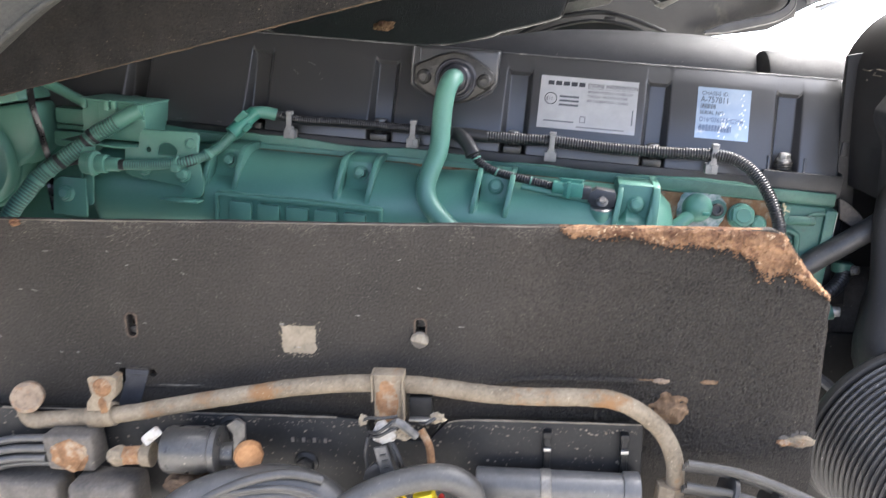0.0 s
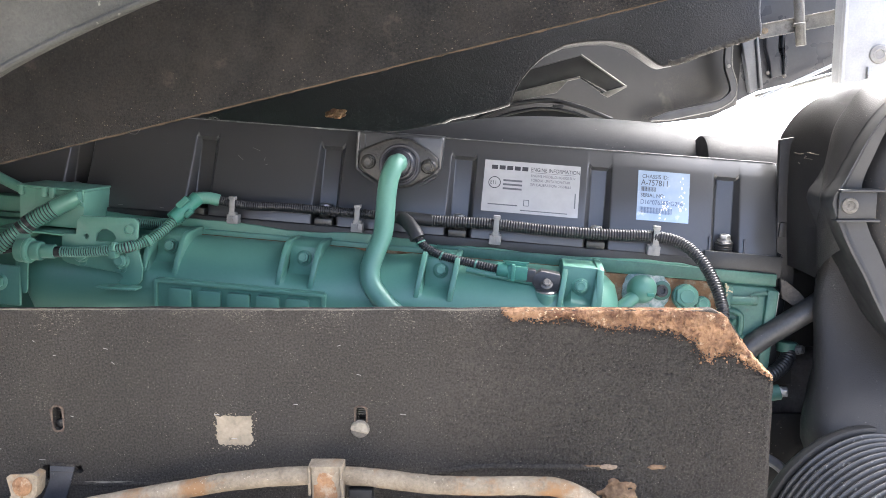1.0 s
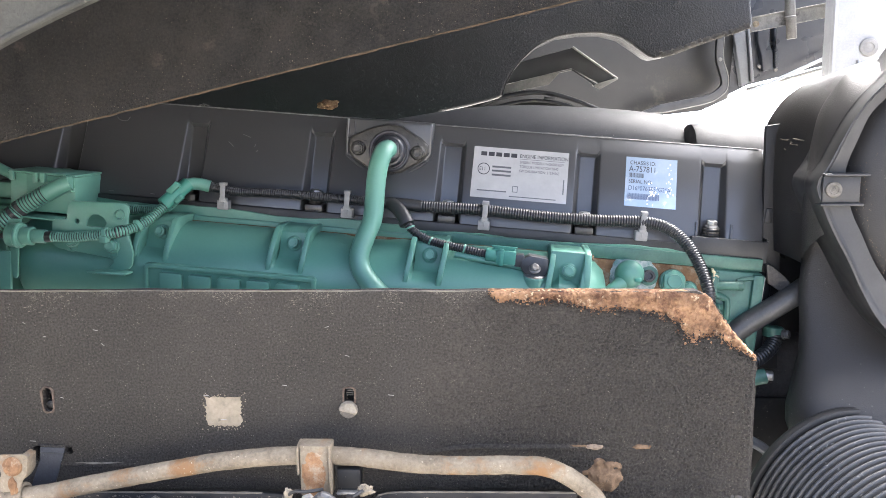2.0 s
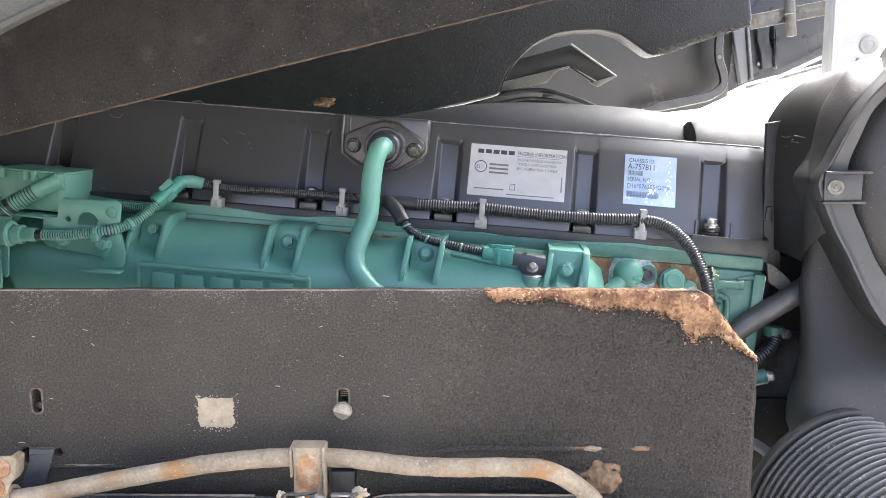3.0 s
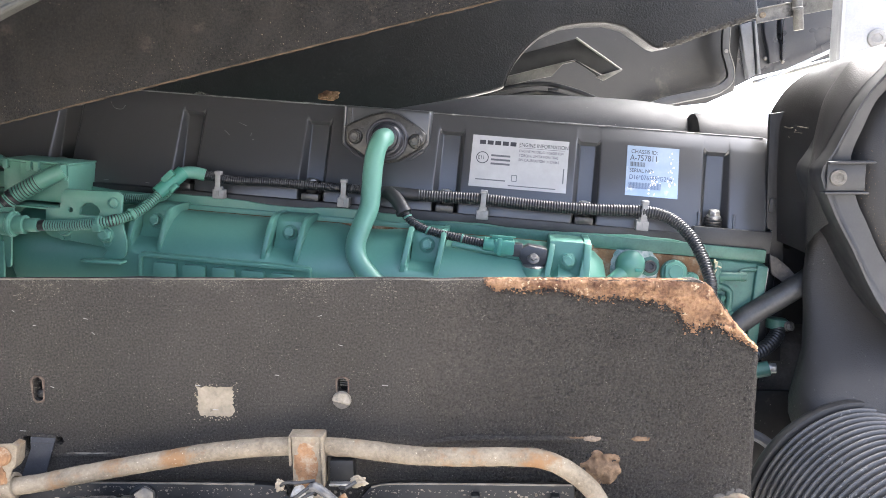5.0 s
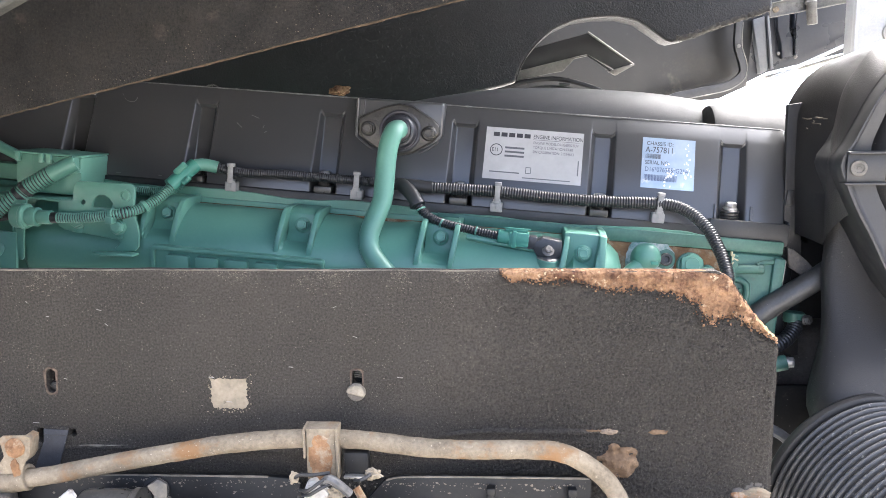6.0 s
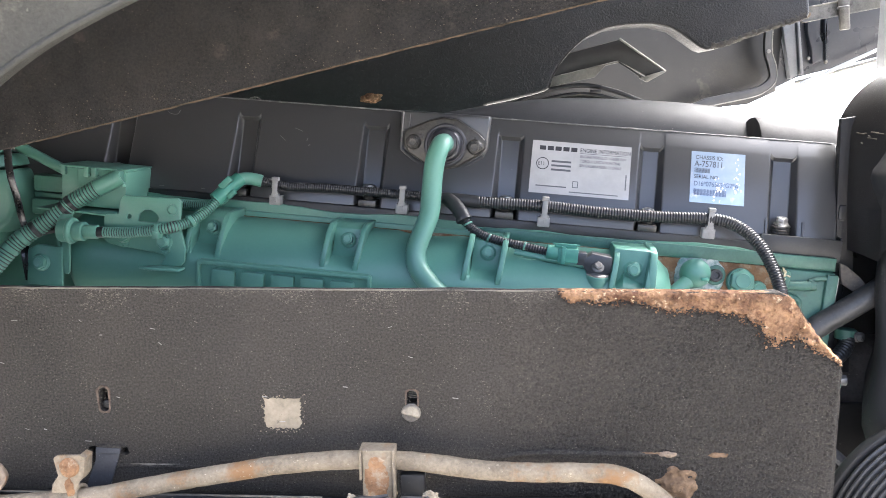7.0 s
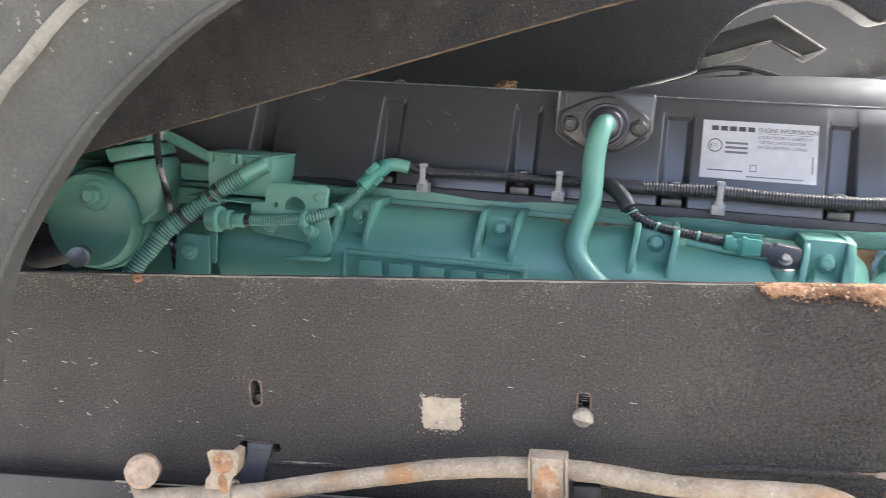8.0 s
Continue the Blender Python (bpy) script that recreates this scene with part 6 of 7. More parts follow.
# Dust-coloured tubes paint the bevel highlight along the rail's top edge.
part("top_edge", roughened(tube([(-0.45, 0.8128, 1.2034), (-0.20, 0.8128, 1.2038), (-0.085, 0.8128, 1.2038)], 0.0011, 6), 0.0004, 200), DUST, rail)
part("top_edge", roughened(tube([(0.030, 0.8128, 1.2020), (0.052, 0.8128, 1.2055), (0.14, 0.8128, 1.2062), (0.224, 0.8128, 1.2062)], 0.0011, 6), 0.0004, 200), DUST, rail)

for k in range(7):
    part("stamped_mark", box(-0.1345 + 0.0058 * k, -0.1308 + 0.0058 * k, 0.8112, 0.8121, 1.1745, 1.1800, 0.0004), BLACK_PAINT if k % 2 else GRIME, rail)

valve = thing("air_valve", (-0.24, 0.775, 1.17), "dusty black air valve with rusty fittings below the pipe", "valve")
part("body", join(turned([(0.018, -0.002), (0.0225, 0.0), (0.0240, 0.004), (0.0240, 0.038), (0.0225, 0.042), (0.0225, 0.048), (0.0245, 0.050), (0.0245, 0.056), (0.016, 0.058)], (-0.253, 0.778, 1.1800), (1, 0, 0.02), 36)), WORN_METAL, valve)
part("neck", rod((-0.21, 0.778, 1.176), (-0.182, 0.778, 1.178), 0.012, 20, 0.001), WORN_METAL, valve)
part("plate", slab([(-0.1850, 1.2150), (-0.1740, 1.2225), (-0.1655, 1.2170), (-0.1670, 1.1910), (-0.1720, 1.1560), (-0.1840, 1.1540), (-0.1805, 1.1840), (-0.1790, 1.2060)], 0.7660, 0.7700, 0.0012), WORN_METAL, valve)
part("orange_cap", roughened(turned([(0.0120, -0.004), (0.0142, 0.0), (0.0146, 0.006), (0.0128, 0.0105), (0.0060, 0.0120), (0.002, 0.0122)], (-0.1640, 0.7650, 1.1860), (0.35, -0.9, 0.1), 24), 0.0012, 130), surface("orange_rust", (0.18, 0.088, 0.036), (0.37, 0.205, 0.095), 60, 0.9, fine=300, bump=1.0, frizz=6.0, gloss=0.2), valve, "rust-orange capped nut")
part("white_collar", turned([(0.0125, 0), (0.0125, 0.010), (0.010, 0.012)], (-0.268, 0.776, 1.1745), (-1, 0, 0), 20), DUSTY_PIPE, valve)
part("pale_stub", roughened(lump((-0.304, 0.776, 1.1720), (0.0130, 0.010, 0.0100), 1.0, 0.2, 6.0), 0.0005, 150), DUSTY_PIPE, valve)
part("rusty_stub", rod((-0.298, 0.776, 1.172), (-0.276, 0.776, 1.174), 0.0105, 6, 0.001), RUST, valve)
part("white_tag", roughened(moved(box(-0.011, 0.011, -0.003, 0.003, -0.0055, 0.0055, 0.0025), pose(-0.262, 0.765, 1.2015, 0, -38, 0)), 0.001, 120), WHITE, valve, "scuffed white tag")
part("mud_foot", roughened(lump((-0.235, 0.778, 1.140), (0.026, 0.016, 0.012), 1.0, 0.35, 4.0), 0.0015, 120), MUD, valve)
block = thing("valve_block", (-0.36, 0.79, 1.17), "black steel block crusted with rust", "valve")
part("block", roughened(box(-0.385, -0.333, 0.775, 0.81, 1.150, 1.192, 0.005, 3), 0.0025, 70), GRIME, block)
part("rust_crust", roughened(lump((-0.358, 0.775, 1.170), (0.020, 0.004, 0.017), 1.0, 0.25, 3.0), 0.0022, 180), RUST, block)
part("lower_body", roughened(box(-0.355, -0.285, 0.755, 0.80, 1.10, 1.148, 0.008, 3), 0.001, 60), GRIME, block)
part("left_body", roughened(box(-0.50, -0.372, 0.765, 0.805, 1.105, 1.142, 0.006, 3), 0.001, 60), GRIME, block)
for k, (z, y) in enumerate(((1.180, 0.785), (1.171, 0.780), (1.161, 0.778), (1.152, 0.785))):
    solid("brake_cable", tube([(-0.60, y, z - 0.040), (-0.48, y, z - 0.016), (-0.43, y, z), (-0.385, y, z + 0.004)], 0.0042, 10), HOSE_GREY, "thin scuffed air line beside the valve block", "air line", (-0.45, y, z), "air lines")
solid("black_hose", tube([(-0.27, 0.735, 1.07), (-0.24, 0.742, 1.125), (-0.195, 0.748, 1.152), (-0.14, 0.752, 1.162), (-0.10, 0.752, 1.156), (-0.072, 0.752, 1.130), (-0.06, 0.755, 1.08)], 0.0185, 20), HOSE_GREY, "thick scuffed grey-black rubber hose bent over below the valve", "hose", (-0.15, 0.75, 1.12))
solid("ribbed_line", tube([(-0.26, 0.722, 1.08), (-0.225, 0.730, 1.135), (-0.17, 0.735, 1.168), (-0.12, 0.74, 1.180), (-0.085, 0.745, 1.172)], 0.0048, 12), HOSE_GREY, "thin scuffed air line laid over the thick hose", "air line", (-0.17, 0.74, 1.13), "air lines")
for k, (dx, dz, r) in enumerate(((0.0, 0.0, 0.0034), (0.010, -0.010, 0.0034), (0.004, 0.009, 0.0028))):
    pts = [(-0.235 + dx, 0.733, 1.115 + dz), (-0.195 + dx, 0.733, 1.146 + dz), (-0.145 + dx, 0.734, 1.158 + dz), (-0.110 + dx, 0.735, 1.157 + dz), (-0.086 + dx, 0.736, 1.142 + dz), (-0.075 + dx, 0.738, 1.105)]
    solid("looped_wire", tube(pts, r, 10), HOSE_GREY, "thin scuffed grey wire looped over the thick hose", "wire", (-0.15, 0.735, 1.12), "looped wires")
solid("loop_hose", tube([(-0.115, 0.735, 1.10), (-0.085, 0.738, 1.130), (-0.045, 0.742, 1.158), (-0.005, 0.745, 1.174), (0.028, 0.747, 1.179), (0.050, 0.75, 1.170), (0.060, 0.755, 1.145), (0.062, 0.76, 1.06)], 0.0125, 18), HOSE_GREY, "looped dark grey hose in front of the chassis rail", "hose", (0.0, 0.745, 1.1))
GREY_TUBE = surface("grey_plastic_tube", (0.046, 0.0462, 0.0455), (0.090, 0.0895, 0.087), 20, 0.42, specks=((0.3, 0.29, 0.26), 0.12, 140), stain=((0.14, 0.13, 0.11), 0.2, 24))
grey_tube = thing("grey_tube", (0.14, 0.79, 1.13), "smooth dark grey tube along the chassis rail", "tube")
part("tube", rod((0.06, 0.79, 1.148), (0.206, 0.79, 1.146), 0.0165, 24, 0.002), GREY_TUBE, grey_tube)
part("collar", rod((0.205, 0.79, 1.146), (0.222, 0.79, 1.146), 0.0185, 24, 0.002), GREY_TUBE, grey_tube)
part("clamp_band", turned([(0.0166, 0), (0.0176, 0.001), (0.0176, 0.010), (0.0166, 0.011)], (0.124, 0.79, 1.147), (1, 0, 0), 24), DULL_STEEL, grey_tube)
tag = thing("yellow_connector", (0.005, 0.765, 1.14), "yellow and red plug connector half hidden by the hose", "connector")
part("shell", join(moved(box(-0.014, 0.006, -0.010, 0.010, -0.012, 0.012, 0.002), pose(-0.012, 0.757, 1.138, 0, -15, 0)), moved(box(-0.010, 0.010, -0.010, 0.010, -0.012, 0.012, 0.002), pose(0.013, 0.757, 1.145, 0, -15, 0))), YELLOW, tag)
part("latch", box(0.025, 0.031, 0.749, 0.764, 1.134, 1.151, 0.002), RED, tag, "red latch")
ties = thing("tie_cluster", (-0.02, 0.785, 1.19), "cut cable ties and a dirty white plug on the clamp", "cable ties")
part("white_plug", roughened(slab([(-0.0394, 1.2109), (-0.0357, 1.2207), (-0.0279, 1.2241), (-0.0211, 1.2152), (-0.0146, 1.2101), (-0.0174, 1.2032), (-0.0297, 1.1998), (-0.0396, 1.2036)], 0.766, 0.775, 0.002), 0.0010, 130), WHITE, ties)
TIE = surface("grey_tie", (0.030, 0.030, 0.030), (0.105, 0.103, 0.098), 60, 0.4, fine=200)
part("tie", sweep(spline([(-0.0202, 0.7640, 1.2212), (-0.0135, 0.7600, 1.2279), (-0.0059, 0.7600, 1.2230), (0.0037, 0.7640, 1.2118)], 0.004), 0.0042, 10), TIE, ties, "light grey strap end")
for line in ([(-0.0438, 0.7720, 1.2107), (-0.0337, 0.7600, 1.2159), (-0.0246, 0.7570, 1.2235), (-0.0141, 0.7620, 1.2298)], [(-0.0418, 0.7720, 1.2060), (-0.0316, 0.7600, 1.2124), (-0.0218, 0.7570, 1.2195), (-0.0125, 0.7620, 1.2227)], [(-0.0490, 0.7740, 1.2214), (-0.0410, 0.7680, 1.2277), (-0.0299, 0.7640, 1.2293), (-0.0145, 0.7680, 1.2298)],
             [(-0.0445, 0.7720, 1.2046), (-0.0468, 0.7680, 1.1899), (-0.0457, 0.7700, 1.1726)], [(-0.0197, 0.7680, 1.2019), (-0.0123, 0.7620, 1.1888), (-0.0089, 0.7660, 1.1704)], [(-0.0230, 0.7680, 1.2030), (-0.0153, 0.7640, 1.1838), (-0.0128, 0.7680, 1.1690)], [(0.0061, 0.7780, 1.2186), (0.0127, 0.7720, 1.2212), (0.0215, 0.7760, 1.2251)]):
    part("wire", tube(line, 0.0017, 8), RUBBER, ties)
part("strap", slab([(-0.0375, 1.1995), (-0.0252, 1.2017), (-0.0157, 1.1684), (-0.0297, 1.1658)], 0.760, 0.763, 0.001), TIE, ties, "dark grey ribbed strap")
for k in range(4):
    part("strap_rib", moved(slab([(-0.0315, 1.1929), (-0.0257, 1.1941), (-0.0251, 1.1920), (-0.0309, 1.1908)], 0.7585, 0.7605, 0.0004), Matrix.Translation((0.0016 * k, 0, -0.0062 * k))), RUBBER, ties)
part("flap", slab([(-0.0501, 1.1612), (-0.0470, 1.1726), (-0.0371, 1.1804), (-0.0218, 1.1682), (-0.0226, 1.1636)], 0.765, 0.768, 0.001), RUBBER, ties, "torn black rubber flap")
part("fluff", roughened(lump((-0.0095, 0.768, 1.2103), (0.0075, 0.003, 0.0055), 1.0, 0.5, 2.0), 0.0012, 240), RESIDUE, ties, "beige dust clump")
part("fluff", roughened(lump((-0.0496, 0.775, 1.2214), (0.0040, 0.003, 0.0060), 1.0, 0.5, 5.0), 0.0010, 240), RESIDUE, ties)
part("fluff", roughened(lump((0.0225, 0.780, 1.2235), (0.0080, 0.003, 0.0045), 1.0, 0.6, 7.0), 0.0014, 240), RESIDUE, ties)
part("wire_end", tube([(0.005, 0.79, 1.205), (0.014, 0.785, 1.190), (0.016, 0.785, 1.165)], 0.004, 8), RUST, ties, "rusty wire end")
CABLE_GREY = surface("worn_cable_sheath", (0.014, 0.0138, 0.013), (0.055, 0.053, 0.049), 30, 0.38, fine=200, bump=0.2, specks=((0.35, 0.33, 0.3), 0.15, 160))
for k in range(9):
    y, z = 0.770 + 0.010 * (k % 3), 1.186 - 0.0080 * k
    solid("bundled_cable", tube([(0.262, y, z + 0.004), (0.31, y - 0.004, z - 0.002), (0.36, y - 0.010, z - 0.018), (0.41, y - 0.016, z - 0.042), (0.47, y - 0.02, z - 0.085)], 0.0038, 10), CABLE_GREY, "worn black cable in a tied bundle below the shield", "cable", (0.3, y, z - 0.03), "bundled cables")
for x, z in ((0.300, 1.150), (0.340, 1.140)):
    solid("bundle_tie", moved(turned([(0.023, 0), (0.0255, 0.0015), (0.0255, 0.0055), (0.023, 0.007)], (0, 0, 0), (1, 0, -0.3), 20), pose(x, 0.782, z)), RUBBER, "black cable tie round the cable bundle", "cable tie", (x, 0.782, z), "bundle ties")

# ---- tilted cab above ----
arch = thing("wheel_arch_liner", (-0.2, 0.80, 1.62), "dusty dark plastic wheel arch liner with a lipped lower edge", "cab panel")
lo = lambda x: 1.6200 + 0.2205 * x
part("sheet", slab([(-1.0, lo(-1.0)), (-0.45, lo(-0.45) - 0.001), (-0.1, lo(-0.1)), (0.3, lo(0.3)), (0.75, lo(0.75)), (0.75, 2.30), (-1.0, 2.05)], 0.7950, 0.8000, 0.001), ARCH, arch)
part("lip", roughened(tube([(-1.0, 0.797, lo(-1.0)), (-0.4, 0.797, lo(-0.4)), (0.1, 0.797, lo(0.1)), (0.75, 0.797, lo(0.75))], 0.0013, 10, 0.004), 0.0009, 160), EDGE_RUST, arch, "rust-brown edge bead")
rng = random.Random(77)
specks = bmesh.new()
for k in range(3000):
    x, h = rng.uniform(-0.62, 0.45), rng.uniform(0.002, 0.26)
    if k % 3 == 0:
        h = 0.002 + abs(rng.gauss(0, 0.012))
    elif k % 3 == 1:
        x, h = rng.gauss(0.12, 0.10), abs(rng.gauss(0.10, 0.05))
    if x < -0.60 or x > 0.6:
        continue
    w = min(0.0006, 0.00012 * math.exp(abs(rng.gauss(0, 0.75))))
    a0 = rng.uniform(0, 6.28)
    vs = [specks.verts.new((x + w * math.cos(a0 + b) * rng.uniform(0.5, 1.5), 0.7945, lo(x) + h + w * math.sin(a0 + b) * rng.uniform(0.5, 1.5))) for b in (0, 1.25, 2.5, 3.8, 5.0)]
    specks.faces.new(vs[::-1])
tagged(part("dust", specks, surface("dry_dust", (0.058, 0.048, 0.034), (0.135, 0.117, 0.087), 90, 0.95, gloss=0.15), arch), kind="stuff")
fender = thing("front_fender", (-0.5, 0.67, 1.6), "grey dusty moulded plastic front fender of the tilted cab", "fender")
RIM = ((-0.460, 1.335), (-0.438, 1.417), (-0.404, 1.474), (-0.351, 1.538), (-0.301, 1.581), (-0.241, 1.620), (-0.157, 1.657), (-0.065, 1.689), (0.050, 1.717))
bm = bmesh.new()
rows = []
for i in range(61):
    t = i / 60
    p = [Vector(q) for q in RIM]
    f = t * (len(p) - 1)
    k = min(int(f), len(p) - 2)
    a, b, c, d = p[max(k - 1, 0)], p[k], p[k + 1], p[min(k + 2, len(p) - 1)]
    s = f - k
    e = 0.5 * (2 * b + (c - a) * s + (2 * a - 5 * b + 4 * c - d) * s * s + (3 * b - a - 3 * c + d) * s ** 3)
    out = Vector((-0.80, 0.60)).lerp(Vector((-0.45, 0.90)), t).normalized()
    rows.append([bm.verts.new((e.x + out.x * r, y, e.y + out.y * r)) for r, y in ((0.004, 0.700), (0.001, 0.682), (0.0, 0.6745), (0.002, 0.6710), (0.006, 0.6700), (0.034, 0.6640), (0.038, 0.6610), (0.043, 0.6605), (0.047, 0.6580), (0.053, 0.6490), (0.059, 0.6450), (0.24, 0.630), (0.24, 0.700))])
for a, b in zip(rows, rows[1:]):
    for k in range(len(a)):
        bm.faces.new((a[k], a[(k + 1) % len(a)], b[(k + 1) % len(a)], b[k]))
bm.faces.new(rows[0]), bm.faces.new(rows[-1][::-1])
bmesh.ops.recalc_face_normals(bm, faces=bm.faces)
part("shell", bm, FENDER, fender)
part("stay", box(-0.56, -0.50, 0.690, 0.7965, 1.64, 1.70, 0.004), FENDER, fender)
part("rim", tube([(x, 0.6720, z) for x, z in RIM], 0.0028, 10, 0.01), FENDER, fender)

ridge = []
for i in range(61):
    t = i / 60
    f = t * 8
    k = min(int(f), 7)
    e = Vector(RIM[k]).lerp(Vector(RIM[k + 1]), f - k)
    out = Vector((-0.80, 0.60)).lerp(Vector((-0.45, 0.90)), t).normalized()
    ridge.append(Vector((e.x + out.x * 0.0525, 0.6495, e.y + out.y * 0.0525)))
part("dusty_ridge", roughened(sweep(ridge, 0.0050, 10, 0.3), 0.0012, 60), surface("dusty_fender_plastic", (0.060, 0.057, 0.047), (0.135, 0.128, 0.106), 20, 0.9, fine=300, bump=0.8, frizz=6.0, stain=((0.05, 0.048, 0.041), 0.4, 30)), fender, "ridge coated with pale dust")

pad = thing("insulation_pad", (0.0, 1.83, 1.60), "black foam insulation pad with an arched cutout under the cab", "insulation")
hole_arc = [(0.185, 1.612), (0.193, 1.636), (0.207, 1.662), (0.230, 1.690), (0.259, 1.714), (0.300, 1.732), (0.345, 1.738), (0.393, 1.738), (0.432, 1.728), (0.465, 1.706), (0.489, 1.689), (0.502, 1.6850)]
outline = [(-1.1, 1.600), (-0.526, 1.565), (-0.20, 1.552), (-0.037, 1.558), (0.040, 1.574), (0.060, 1.583), (0.108, 1.592), (0.155, 1.603), (0.178, 1.6095)] + hole_arc + [(0.530, 1.690), (0.60, 1.7150), (0.660, 1.733), (0.694, 1.7440), (0.700, 1.752), (0.694, 1.79), (0.68, 2.32), (-1.1, 2.05)]
part("foam", slab(outline[::-1], 1.800, 1.885, 0.008, segments=4), PAD, pad)
part("edge_seam", roughened(tube([(x, 1.806, z + 0.006) for x, z in ((0.509, 1.690), (0.530, 1.691), (0.60, 1.7150), (0.660, 1.733), (0.692, 1.7440))], 0.0075, 12, 0.003), 0.0030, 240), surface("dusty_foam_rim", (0.010, 0.0092, 0.0078), (0.060, 0.054, 0.045), 50, 0.85, bump=0.8, depth=0.003), pad, "dusty rolled rim")
part("dust_edge", roughened(tube([(x, 1.802, z + 0.002) for x, z in hole_arc], 0.0012, 8), 0.0008, 120), surface("dusty_seam", (0.010, 0.0096, 0.0085), (0.040, 0.037, 0.032), 60, 0.9), pad, "dusty cut edge")
part("torn_spot", roughened(lump((-0.185, 1.799, 1.600), (0.022, 0.003, 0.0095), 1.0, 0.4, 3.3), 0.001, 150), FOAM, pad, "torn spot showing orange foam")


inner = thing("cab_inner_panel", (0.4, 2.2, 1.6), "grey dusty steel floor panel of the tilted cab", "cab panel")


def on_plane(pts, a, b, thick, bevel=0.001):
    """A sheet over (x, z) points in the upright plane y = a + b x."""
    bm = slab(pts, 0.0, thick, bevel)
    for v in bm.verts:
        v.co.y += a + b * v.co.x
    return bm


part("sheet", on_plane([(-0.10, 1.548), (0.10, 1.550), (0.30, 1.556), (0.614, 1.566), (0.779, 1.580), (0.872, 1.615), (0.885, 1.79), (0.87, 2.11), (-0.10, 2.06)], 1.99, 0.60, 0.006), INNER, inner)
# No hole is cut: a black slab paints the opening's dark inside.
opening_slab = part("opening_slab", slab([(0.150, 1.676), (0.205, 1.690), (0.358, 1.729), (0.463, 1.656), (0.423, 1.644), (0.356, 1.681), (0.201, 1.646), (0.150, 1.634)], 2.032, 2.060, 0.002), RUBBER, inner, "dark slab standing for the shaded opening")
# Black filler added to close the bright slit below the pad.
part("gap_filler", box(-1.1, 0.05, 1.960, 1.968, 1.50, 1.70, 0.002), RUBBER, inner)
PALE = surface("bare_edge_metal", (0.11, 0.106, 0.095), (0.24, 0.23, 0.205), 30, 0.6, metal=0.2, stain=((0.07, 0.065, 0.055), 0.35, 20))
part("rim", tube([(0.358, 2.028, 1.7300), (0.410, 2.030, 1.6935), (0.4655, 2.032, 1.6550)], 0.0026, 8, 0.01), PALE, opening_slab, "pale bent rim")
part("rim", slab([(0.463, 1.657), (0.466, 1.654), (0.423, 1.631), (0.405, 1.640), (0.422, 1.646)], 2.026, 2.036, 0.001), PALE, opening_slab)
part("rim", tube([(0.356, 2.030, 1.679), (0.385, 2.030, 1.660), (0.422, 2.030, 1.634)], 0.0022, 8, 0.01), INNER, opening_slab)
part("ledge", slab([(0.140, 1.628), (0.201, 1.6445), (0.322, 1.6730), (0.356, 1.6795), (0.357, 1.676), (0.327, 1.670), (0.301, 1.643), (0.245, 1.633), (0.140, 1.610)], 2.020, 2.034, 0.002), surface("dusty_ledge", (0.065, 0.063, 0.056), (0.145, 0.138, 0.122), 20, 0.6), inner, "dusty grey ledge")
part("ridge", tube([(0.085, 2.005, 1.570), (0.119, 2.008, 1.588), (0.172, 2.013, 1.611), (0.232, 2.019, 1.623), (0.292, 2.025, 1.625), (0.359, 2.032, 1.609), (0.434, 2.040, 1.579)], 0.0055, 10), INNER, inner)
part("ridge", tube([(0.118, 2.005, 1.570), (0.145, 2.010, 1.582), (0.198, 2.016, 1.598), (0.265, 2.022, 1.607), (0.332, 2.029, 1.599), (0.380, 2.034, 1.582), (0.41, 2.04, 1.565)], 0.0042, 10), INNER, inner)
part("well", slab([(0.11, 1.55), (0.145, 1.582), (0.198, 1.598), (0.265, 1.607), (0.332, 1.599), (0.380, 1.582), (0.42, 1.55)], 2.036, 2.05), BLACK_PAINT, inner)
part("small_clip", box(0.292, 0.318, 2.014, 2.024, 1.6085, 1.6155, 0.001), RUBBER, inner)
run = [Vector((q[0], 0, q[1])) for q in ((0.578, 1.5755), (0.607, 1.581), (0.695, 1.596), (0.788, 1.613), (0.830, 1.634), (0.844, 1.658), (0.832, 1.697), (0.821, 1.728), (0.822, 1.80))]
run = spline(run, 0.012)
rims = ([], [])
for i, p in enumerate(run):
    w = (run[min(i + 1, len(run) - 1)] - run[max(i - 1, 0)]).normalized()
    wide = 0.0115 * min(1, 0.25 + i / 6)
    rims[0].append((p.x + w.z * wide, p.z - w.x * wide))
    rims[1].append((p.x - w.z * wide, p.z + w.x * wide))
part("edge_strip", on_plane(rims[0] + rims[1][::-1], 1.942, 0.60, 0.02, 0.0015), RUBBER, inner, "black flat edge strip")
part("strip_lip", tube([(x, 1.942 + 0.6 * x, z) for x, z in rims[0][::2]], 0.0016, 8, 0.02), PALE, inner, "worn bright edge")
part("strip_hole", turned([(0.0055, 0), (0.0055, 0.002), (0.004, 0.0022)], (0.8215, 2.433, 1.7225), (0, -1, 0), 14), PALE, inner)
banked = bmesh.new()
rng = random.Random(12)
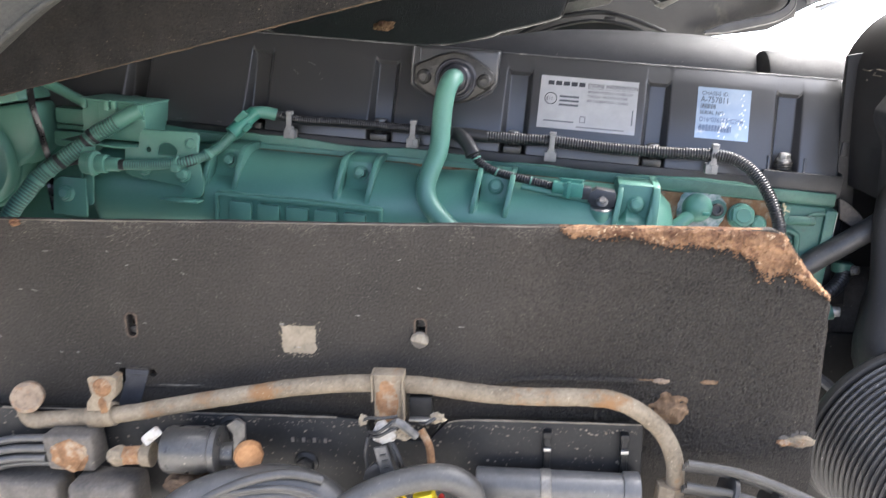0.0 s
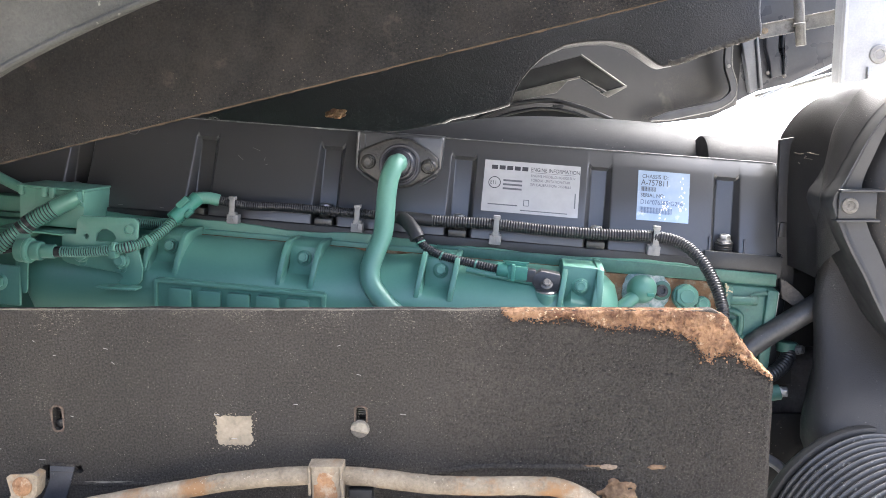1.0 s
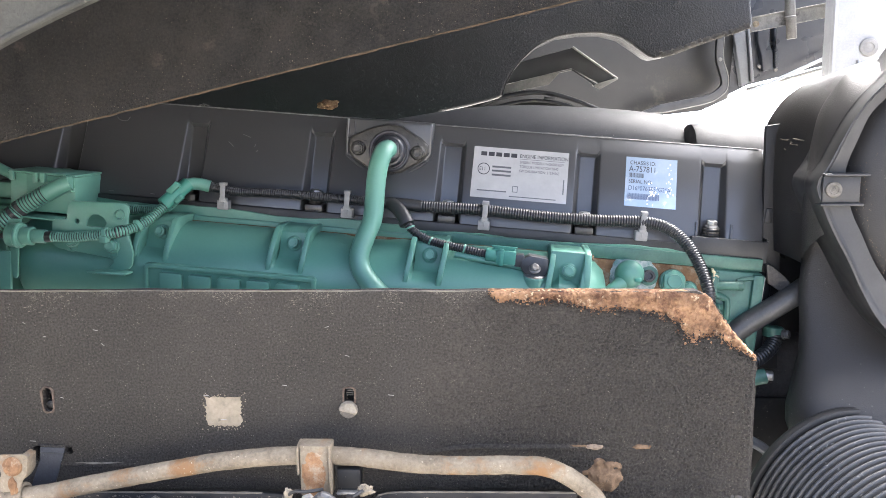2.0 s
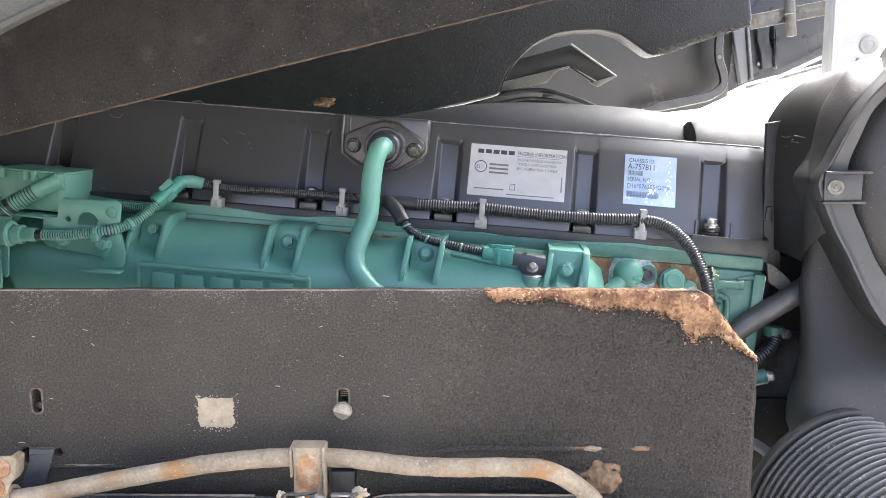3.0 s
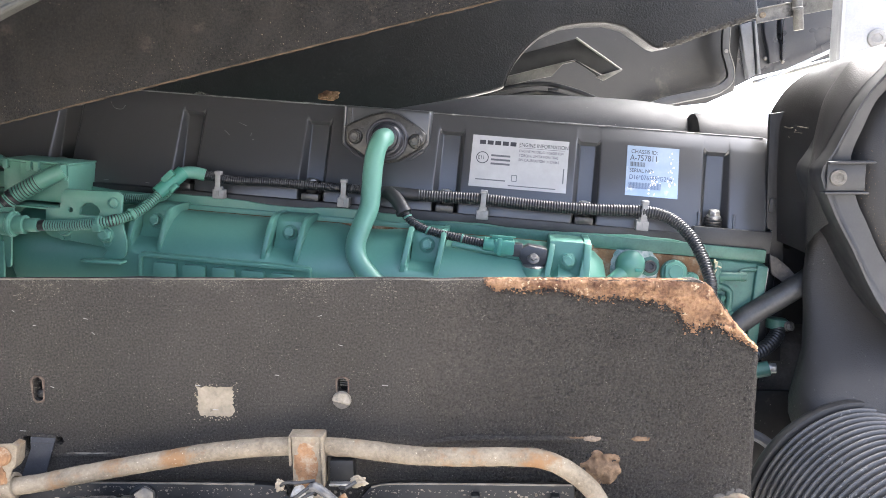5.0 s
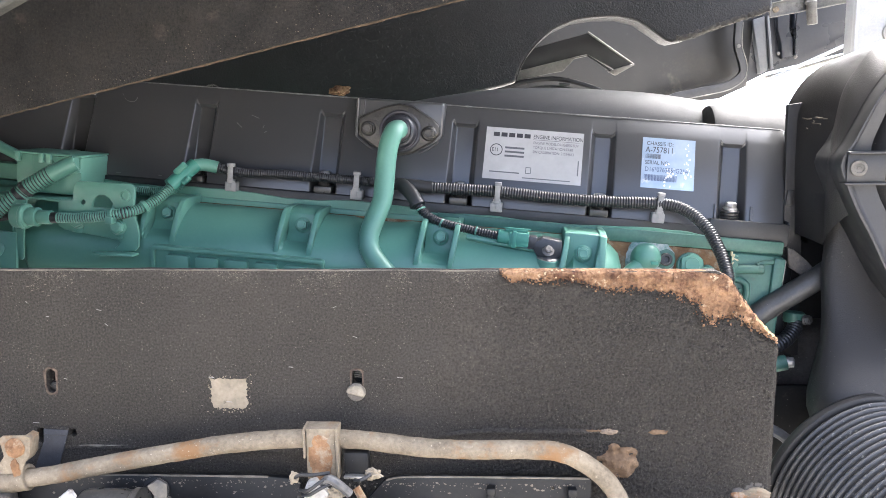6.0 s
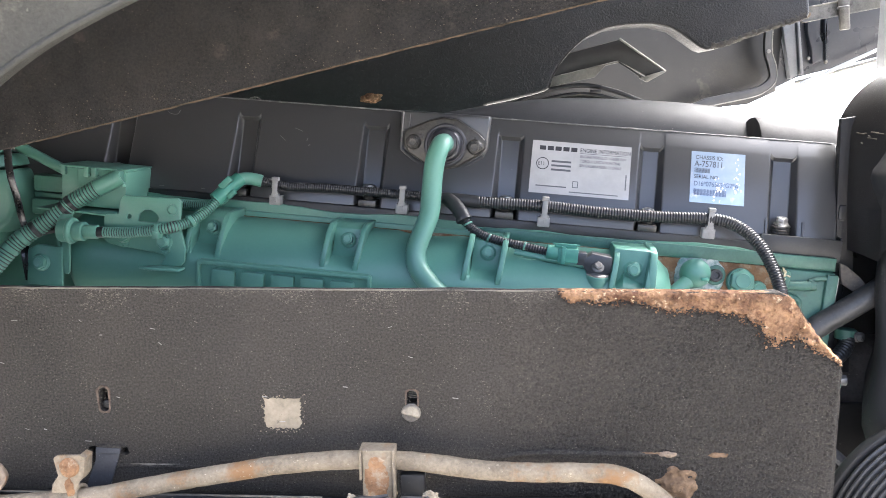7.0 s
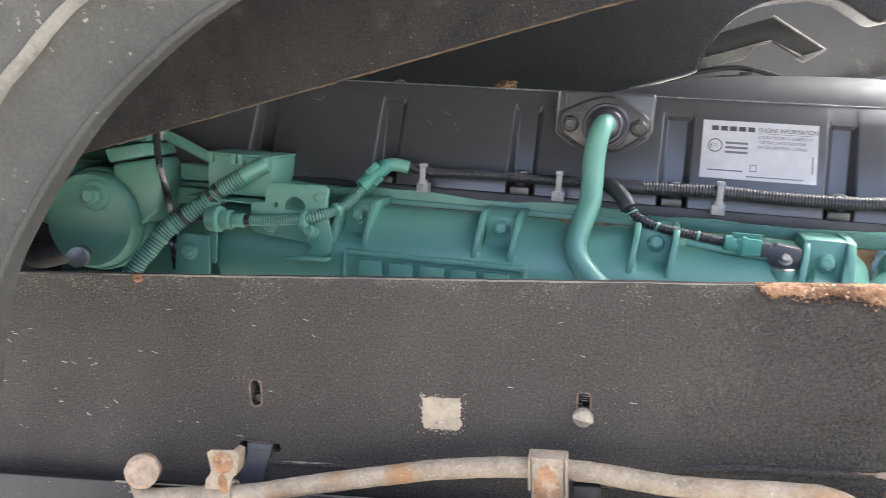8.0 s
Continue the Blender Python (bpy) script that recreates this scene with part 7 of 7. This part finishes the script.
for k in range(11000):
    if k % 2:
        x = 0.56 + 0.26 * rng.random() ** 0.8
        z = 1.582 + 0.26 * (x - 0.60) + abs(rng.gauss(0, 0.018)) + 0.003
    else:
        x, z = rng.gauss(0.715, 0.055), rng.gauss(1.668, 0.028)
    if z < 1.575 + 0.26 * (x - 0.60) or x > 0.835:
        continue
    w = rng.uniform(0.0003, 0.0008)
    a0 = rng.uniform(0, 6.28)
    vs = [banked.verts.new((x + w * math.cos(a0 + b) * rng.uniform(0.5, 1.5), 1.9890 + 0.60 * (x + w * math.cos(a0 + b)) - 0.0025, z + 0.7 * w * math.sin(a0 + b) * rng.uniform(0.5, 1.5))) for b in (0, 1.25, 2.5, 3.8, 5.0)]
    banked.faces.new(vs[::-1])
tagged(part("dust_bank", banked, surface("dust_layer", (0.052, 0.047, 0.038), (0.092, 0.083, 0.067), 14, 0.95), inner), kind="stuff")

side_panel = thing("cab_side_panel", (1.0, 2.52, 1.64), "dark blue-black painted cab side panel with hinge hardware", "cab panel")
PANEL_BLUE = surface("blue_black_paint", (0.020, 0.022, 0.028), (0.036, 0.039, 0.047), 5, 0.32, fine=150, bump=0.1, stain=((0.10, 0.10, 0.105), 0.1, 4))
part("sheet", slab([(0.870, 1.622), (0.935, 1.654), (1.192, 1.716), (1.40, 1.775), (1.40, 2.10), (0.870, 2.10)], 2.535, 2.545, 0.002), PANEL_BLUE, side_panel)
part("channel", join(slab([(0.878, 1.800), (0.912, 1.810), (0.930, 1.660), (0.908, 1.648)], 2.505, 2.535, 0.003), slab([(0.915, 1.810), (0.921, 1.810), (0.941, 1.662), (0.933, 1.660)], 2.495, 2.535, 0.001)), surface("grey_channel", (0.11, 0.115, 0.12), (0.17, 0.175, 0.18), 12, 0.4), side_panel, "grey pressed channel")
brk = part("hinge_bracket", join(slab([(0.945, 1.84), (0.985, 1.84), (0.984, 1.775), (0.997, 1.74), (0.999, 1.698), (0.968, 1.690), (0.962, 1.735), (0.950, 1.775)], 2.508, 2.534, 0.004), slab([(0.990, 1.84), (0.998, 1.84), (0.997, 1.775), (1.009, 1.74), (1.008, 1.702), (1.001, 1.700)], 2.500, 2.534, 0.001)), PANEL_BLUE, side_panel)
for x, z in ((0.957, 1.706), (1.003, 1.722), (1.006, 1.696), (0.962, 1.828)):
    part("rivet", turned([(0.0058, 0), (0.0050, 0.003), (0.002, 0.0042)], (x, 2.512, z), (0, -1, 0), 14), DULL_STEEL, brk)
bar = part("flat_bar", join(moved(box(-0.115, 0.30, -0.004, 0.004, -0.0185, 0.0185, 0.001), pose(0.975, 2.320, 1.823, 0, -10, 0)), moved(box(-0.115, 0.30, -0.012, 0.004, 0.0165, 0.0190, 0.0006), pose(0.975, 2.320, 1.823, 0, -10, 0)), moved(box(-0.115, 0.30, -0.012, 0.004, -0.0190, -0.0165, 0.0006), pose(0.975, 2.320, 1.823, 0, -10, 0))), PALE, side_panel, "dusty pale steel bar")
part("bar_screw", turned([(0.0085, 0), (0.0080, 0.003), (0.003, 0.005)], (0.877, 2.315, 1.8055), (0, -1, 0), 18), DUSTY_PIPE, bar)
part("hinge_pin", join(rod((0.9675, 2.300, 1.7640), (0.950, 2.300, 1.930), 0.0130, 20, 0.002), turned([(0.0150, 0), (0.0150, 0.006), (0.013, 0.008)], (0.961, 2.300, 1.815), (-0.1, 0, 1), 20)), DULL_STEEL, bar, "grimy steel hinge pin")
part("strut", tube([(0.930, 2.49, 1.634), (0.958, 2.49, 1.646), (1.165, 2.49, 1.738), (1.35, 2.49, 1.82)], 0.0052, 10, 0.05), ALU, side_panel)
part("strut", tube([(0.93, 2.53, 1.640), (1.045, 2.53, 1.670), (1.19, 2.53, 1.709), (1.40, 2.53, 1.765)], 0.0045, 10, 0.05), PALE, side_panel)

post = thing("aluminium_post", (1.10, 2.20, 1.6), "upright brushed aluminium post with a round cap bolt", "post")
part("plate", join(box(1.032, 1.30, 2.20, 2.26, 1.662, 2.3, 0.004), box(1.030, 1.038, 2.192, 2.21, 1.662, 2.3, 0.001)), ALU, post)
part("cap_bolt", turned([(0.023, 0), (0.023, 0.007), (0.0205, 0.010), (0.012, 0.011), (0.010, 0.009), (0.003, 0.009)], (1.122, 2.20, 1.731), (-0.25, -1, 0), 36), GREY_CLIP, post)
part("hook", slab([(1.094, 1.700), (1.101, 1.700), (1.101, 1.690), (1.107, 1.690), (1.107, 1.665), (1.094, 1.665)], 2.190, 2.20, 0.001), ZINC, post)

# Out-of-view slab, sized to keep sky and sun off the engine.
solid("cab_shade_slab", moved(box(-1.5, 0.54, 0.80, 2.56, 0.0, 0.05, 0.004), pose(0, 0, 2.04, 0, -14, 0)), BLACK_PAINT, "unseen slab for the tilted cab's underside, shading the engine", "cab floor", (0, 1.7, 2.02))
# Plain block added so the gap past the shield's corner stays dark.
solid("bell_housing", bevelled(box(0.42, 1.0, 1.12, 1.75, 0.75, 1.272), 0.03, 3), GRIME, "plain dark block for the flywheel housing, closing a bright gap", "housing", (0.7, 1.4, 0.75))
# Black box added to block the bright gap between fender and compressor.
solid("front_filler", bevelled(box(-1.2, -0.76, 0.816, 1.75, 0.75, 1.60), 0.02, 3), RUBBER, "black filler box ahead of the engine, closing a bright gap", "shroud", (-0.9, 1.3, 0.75))
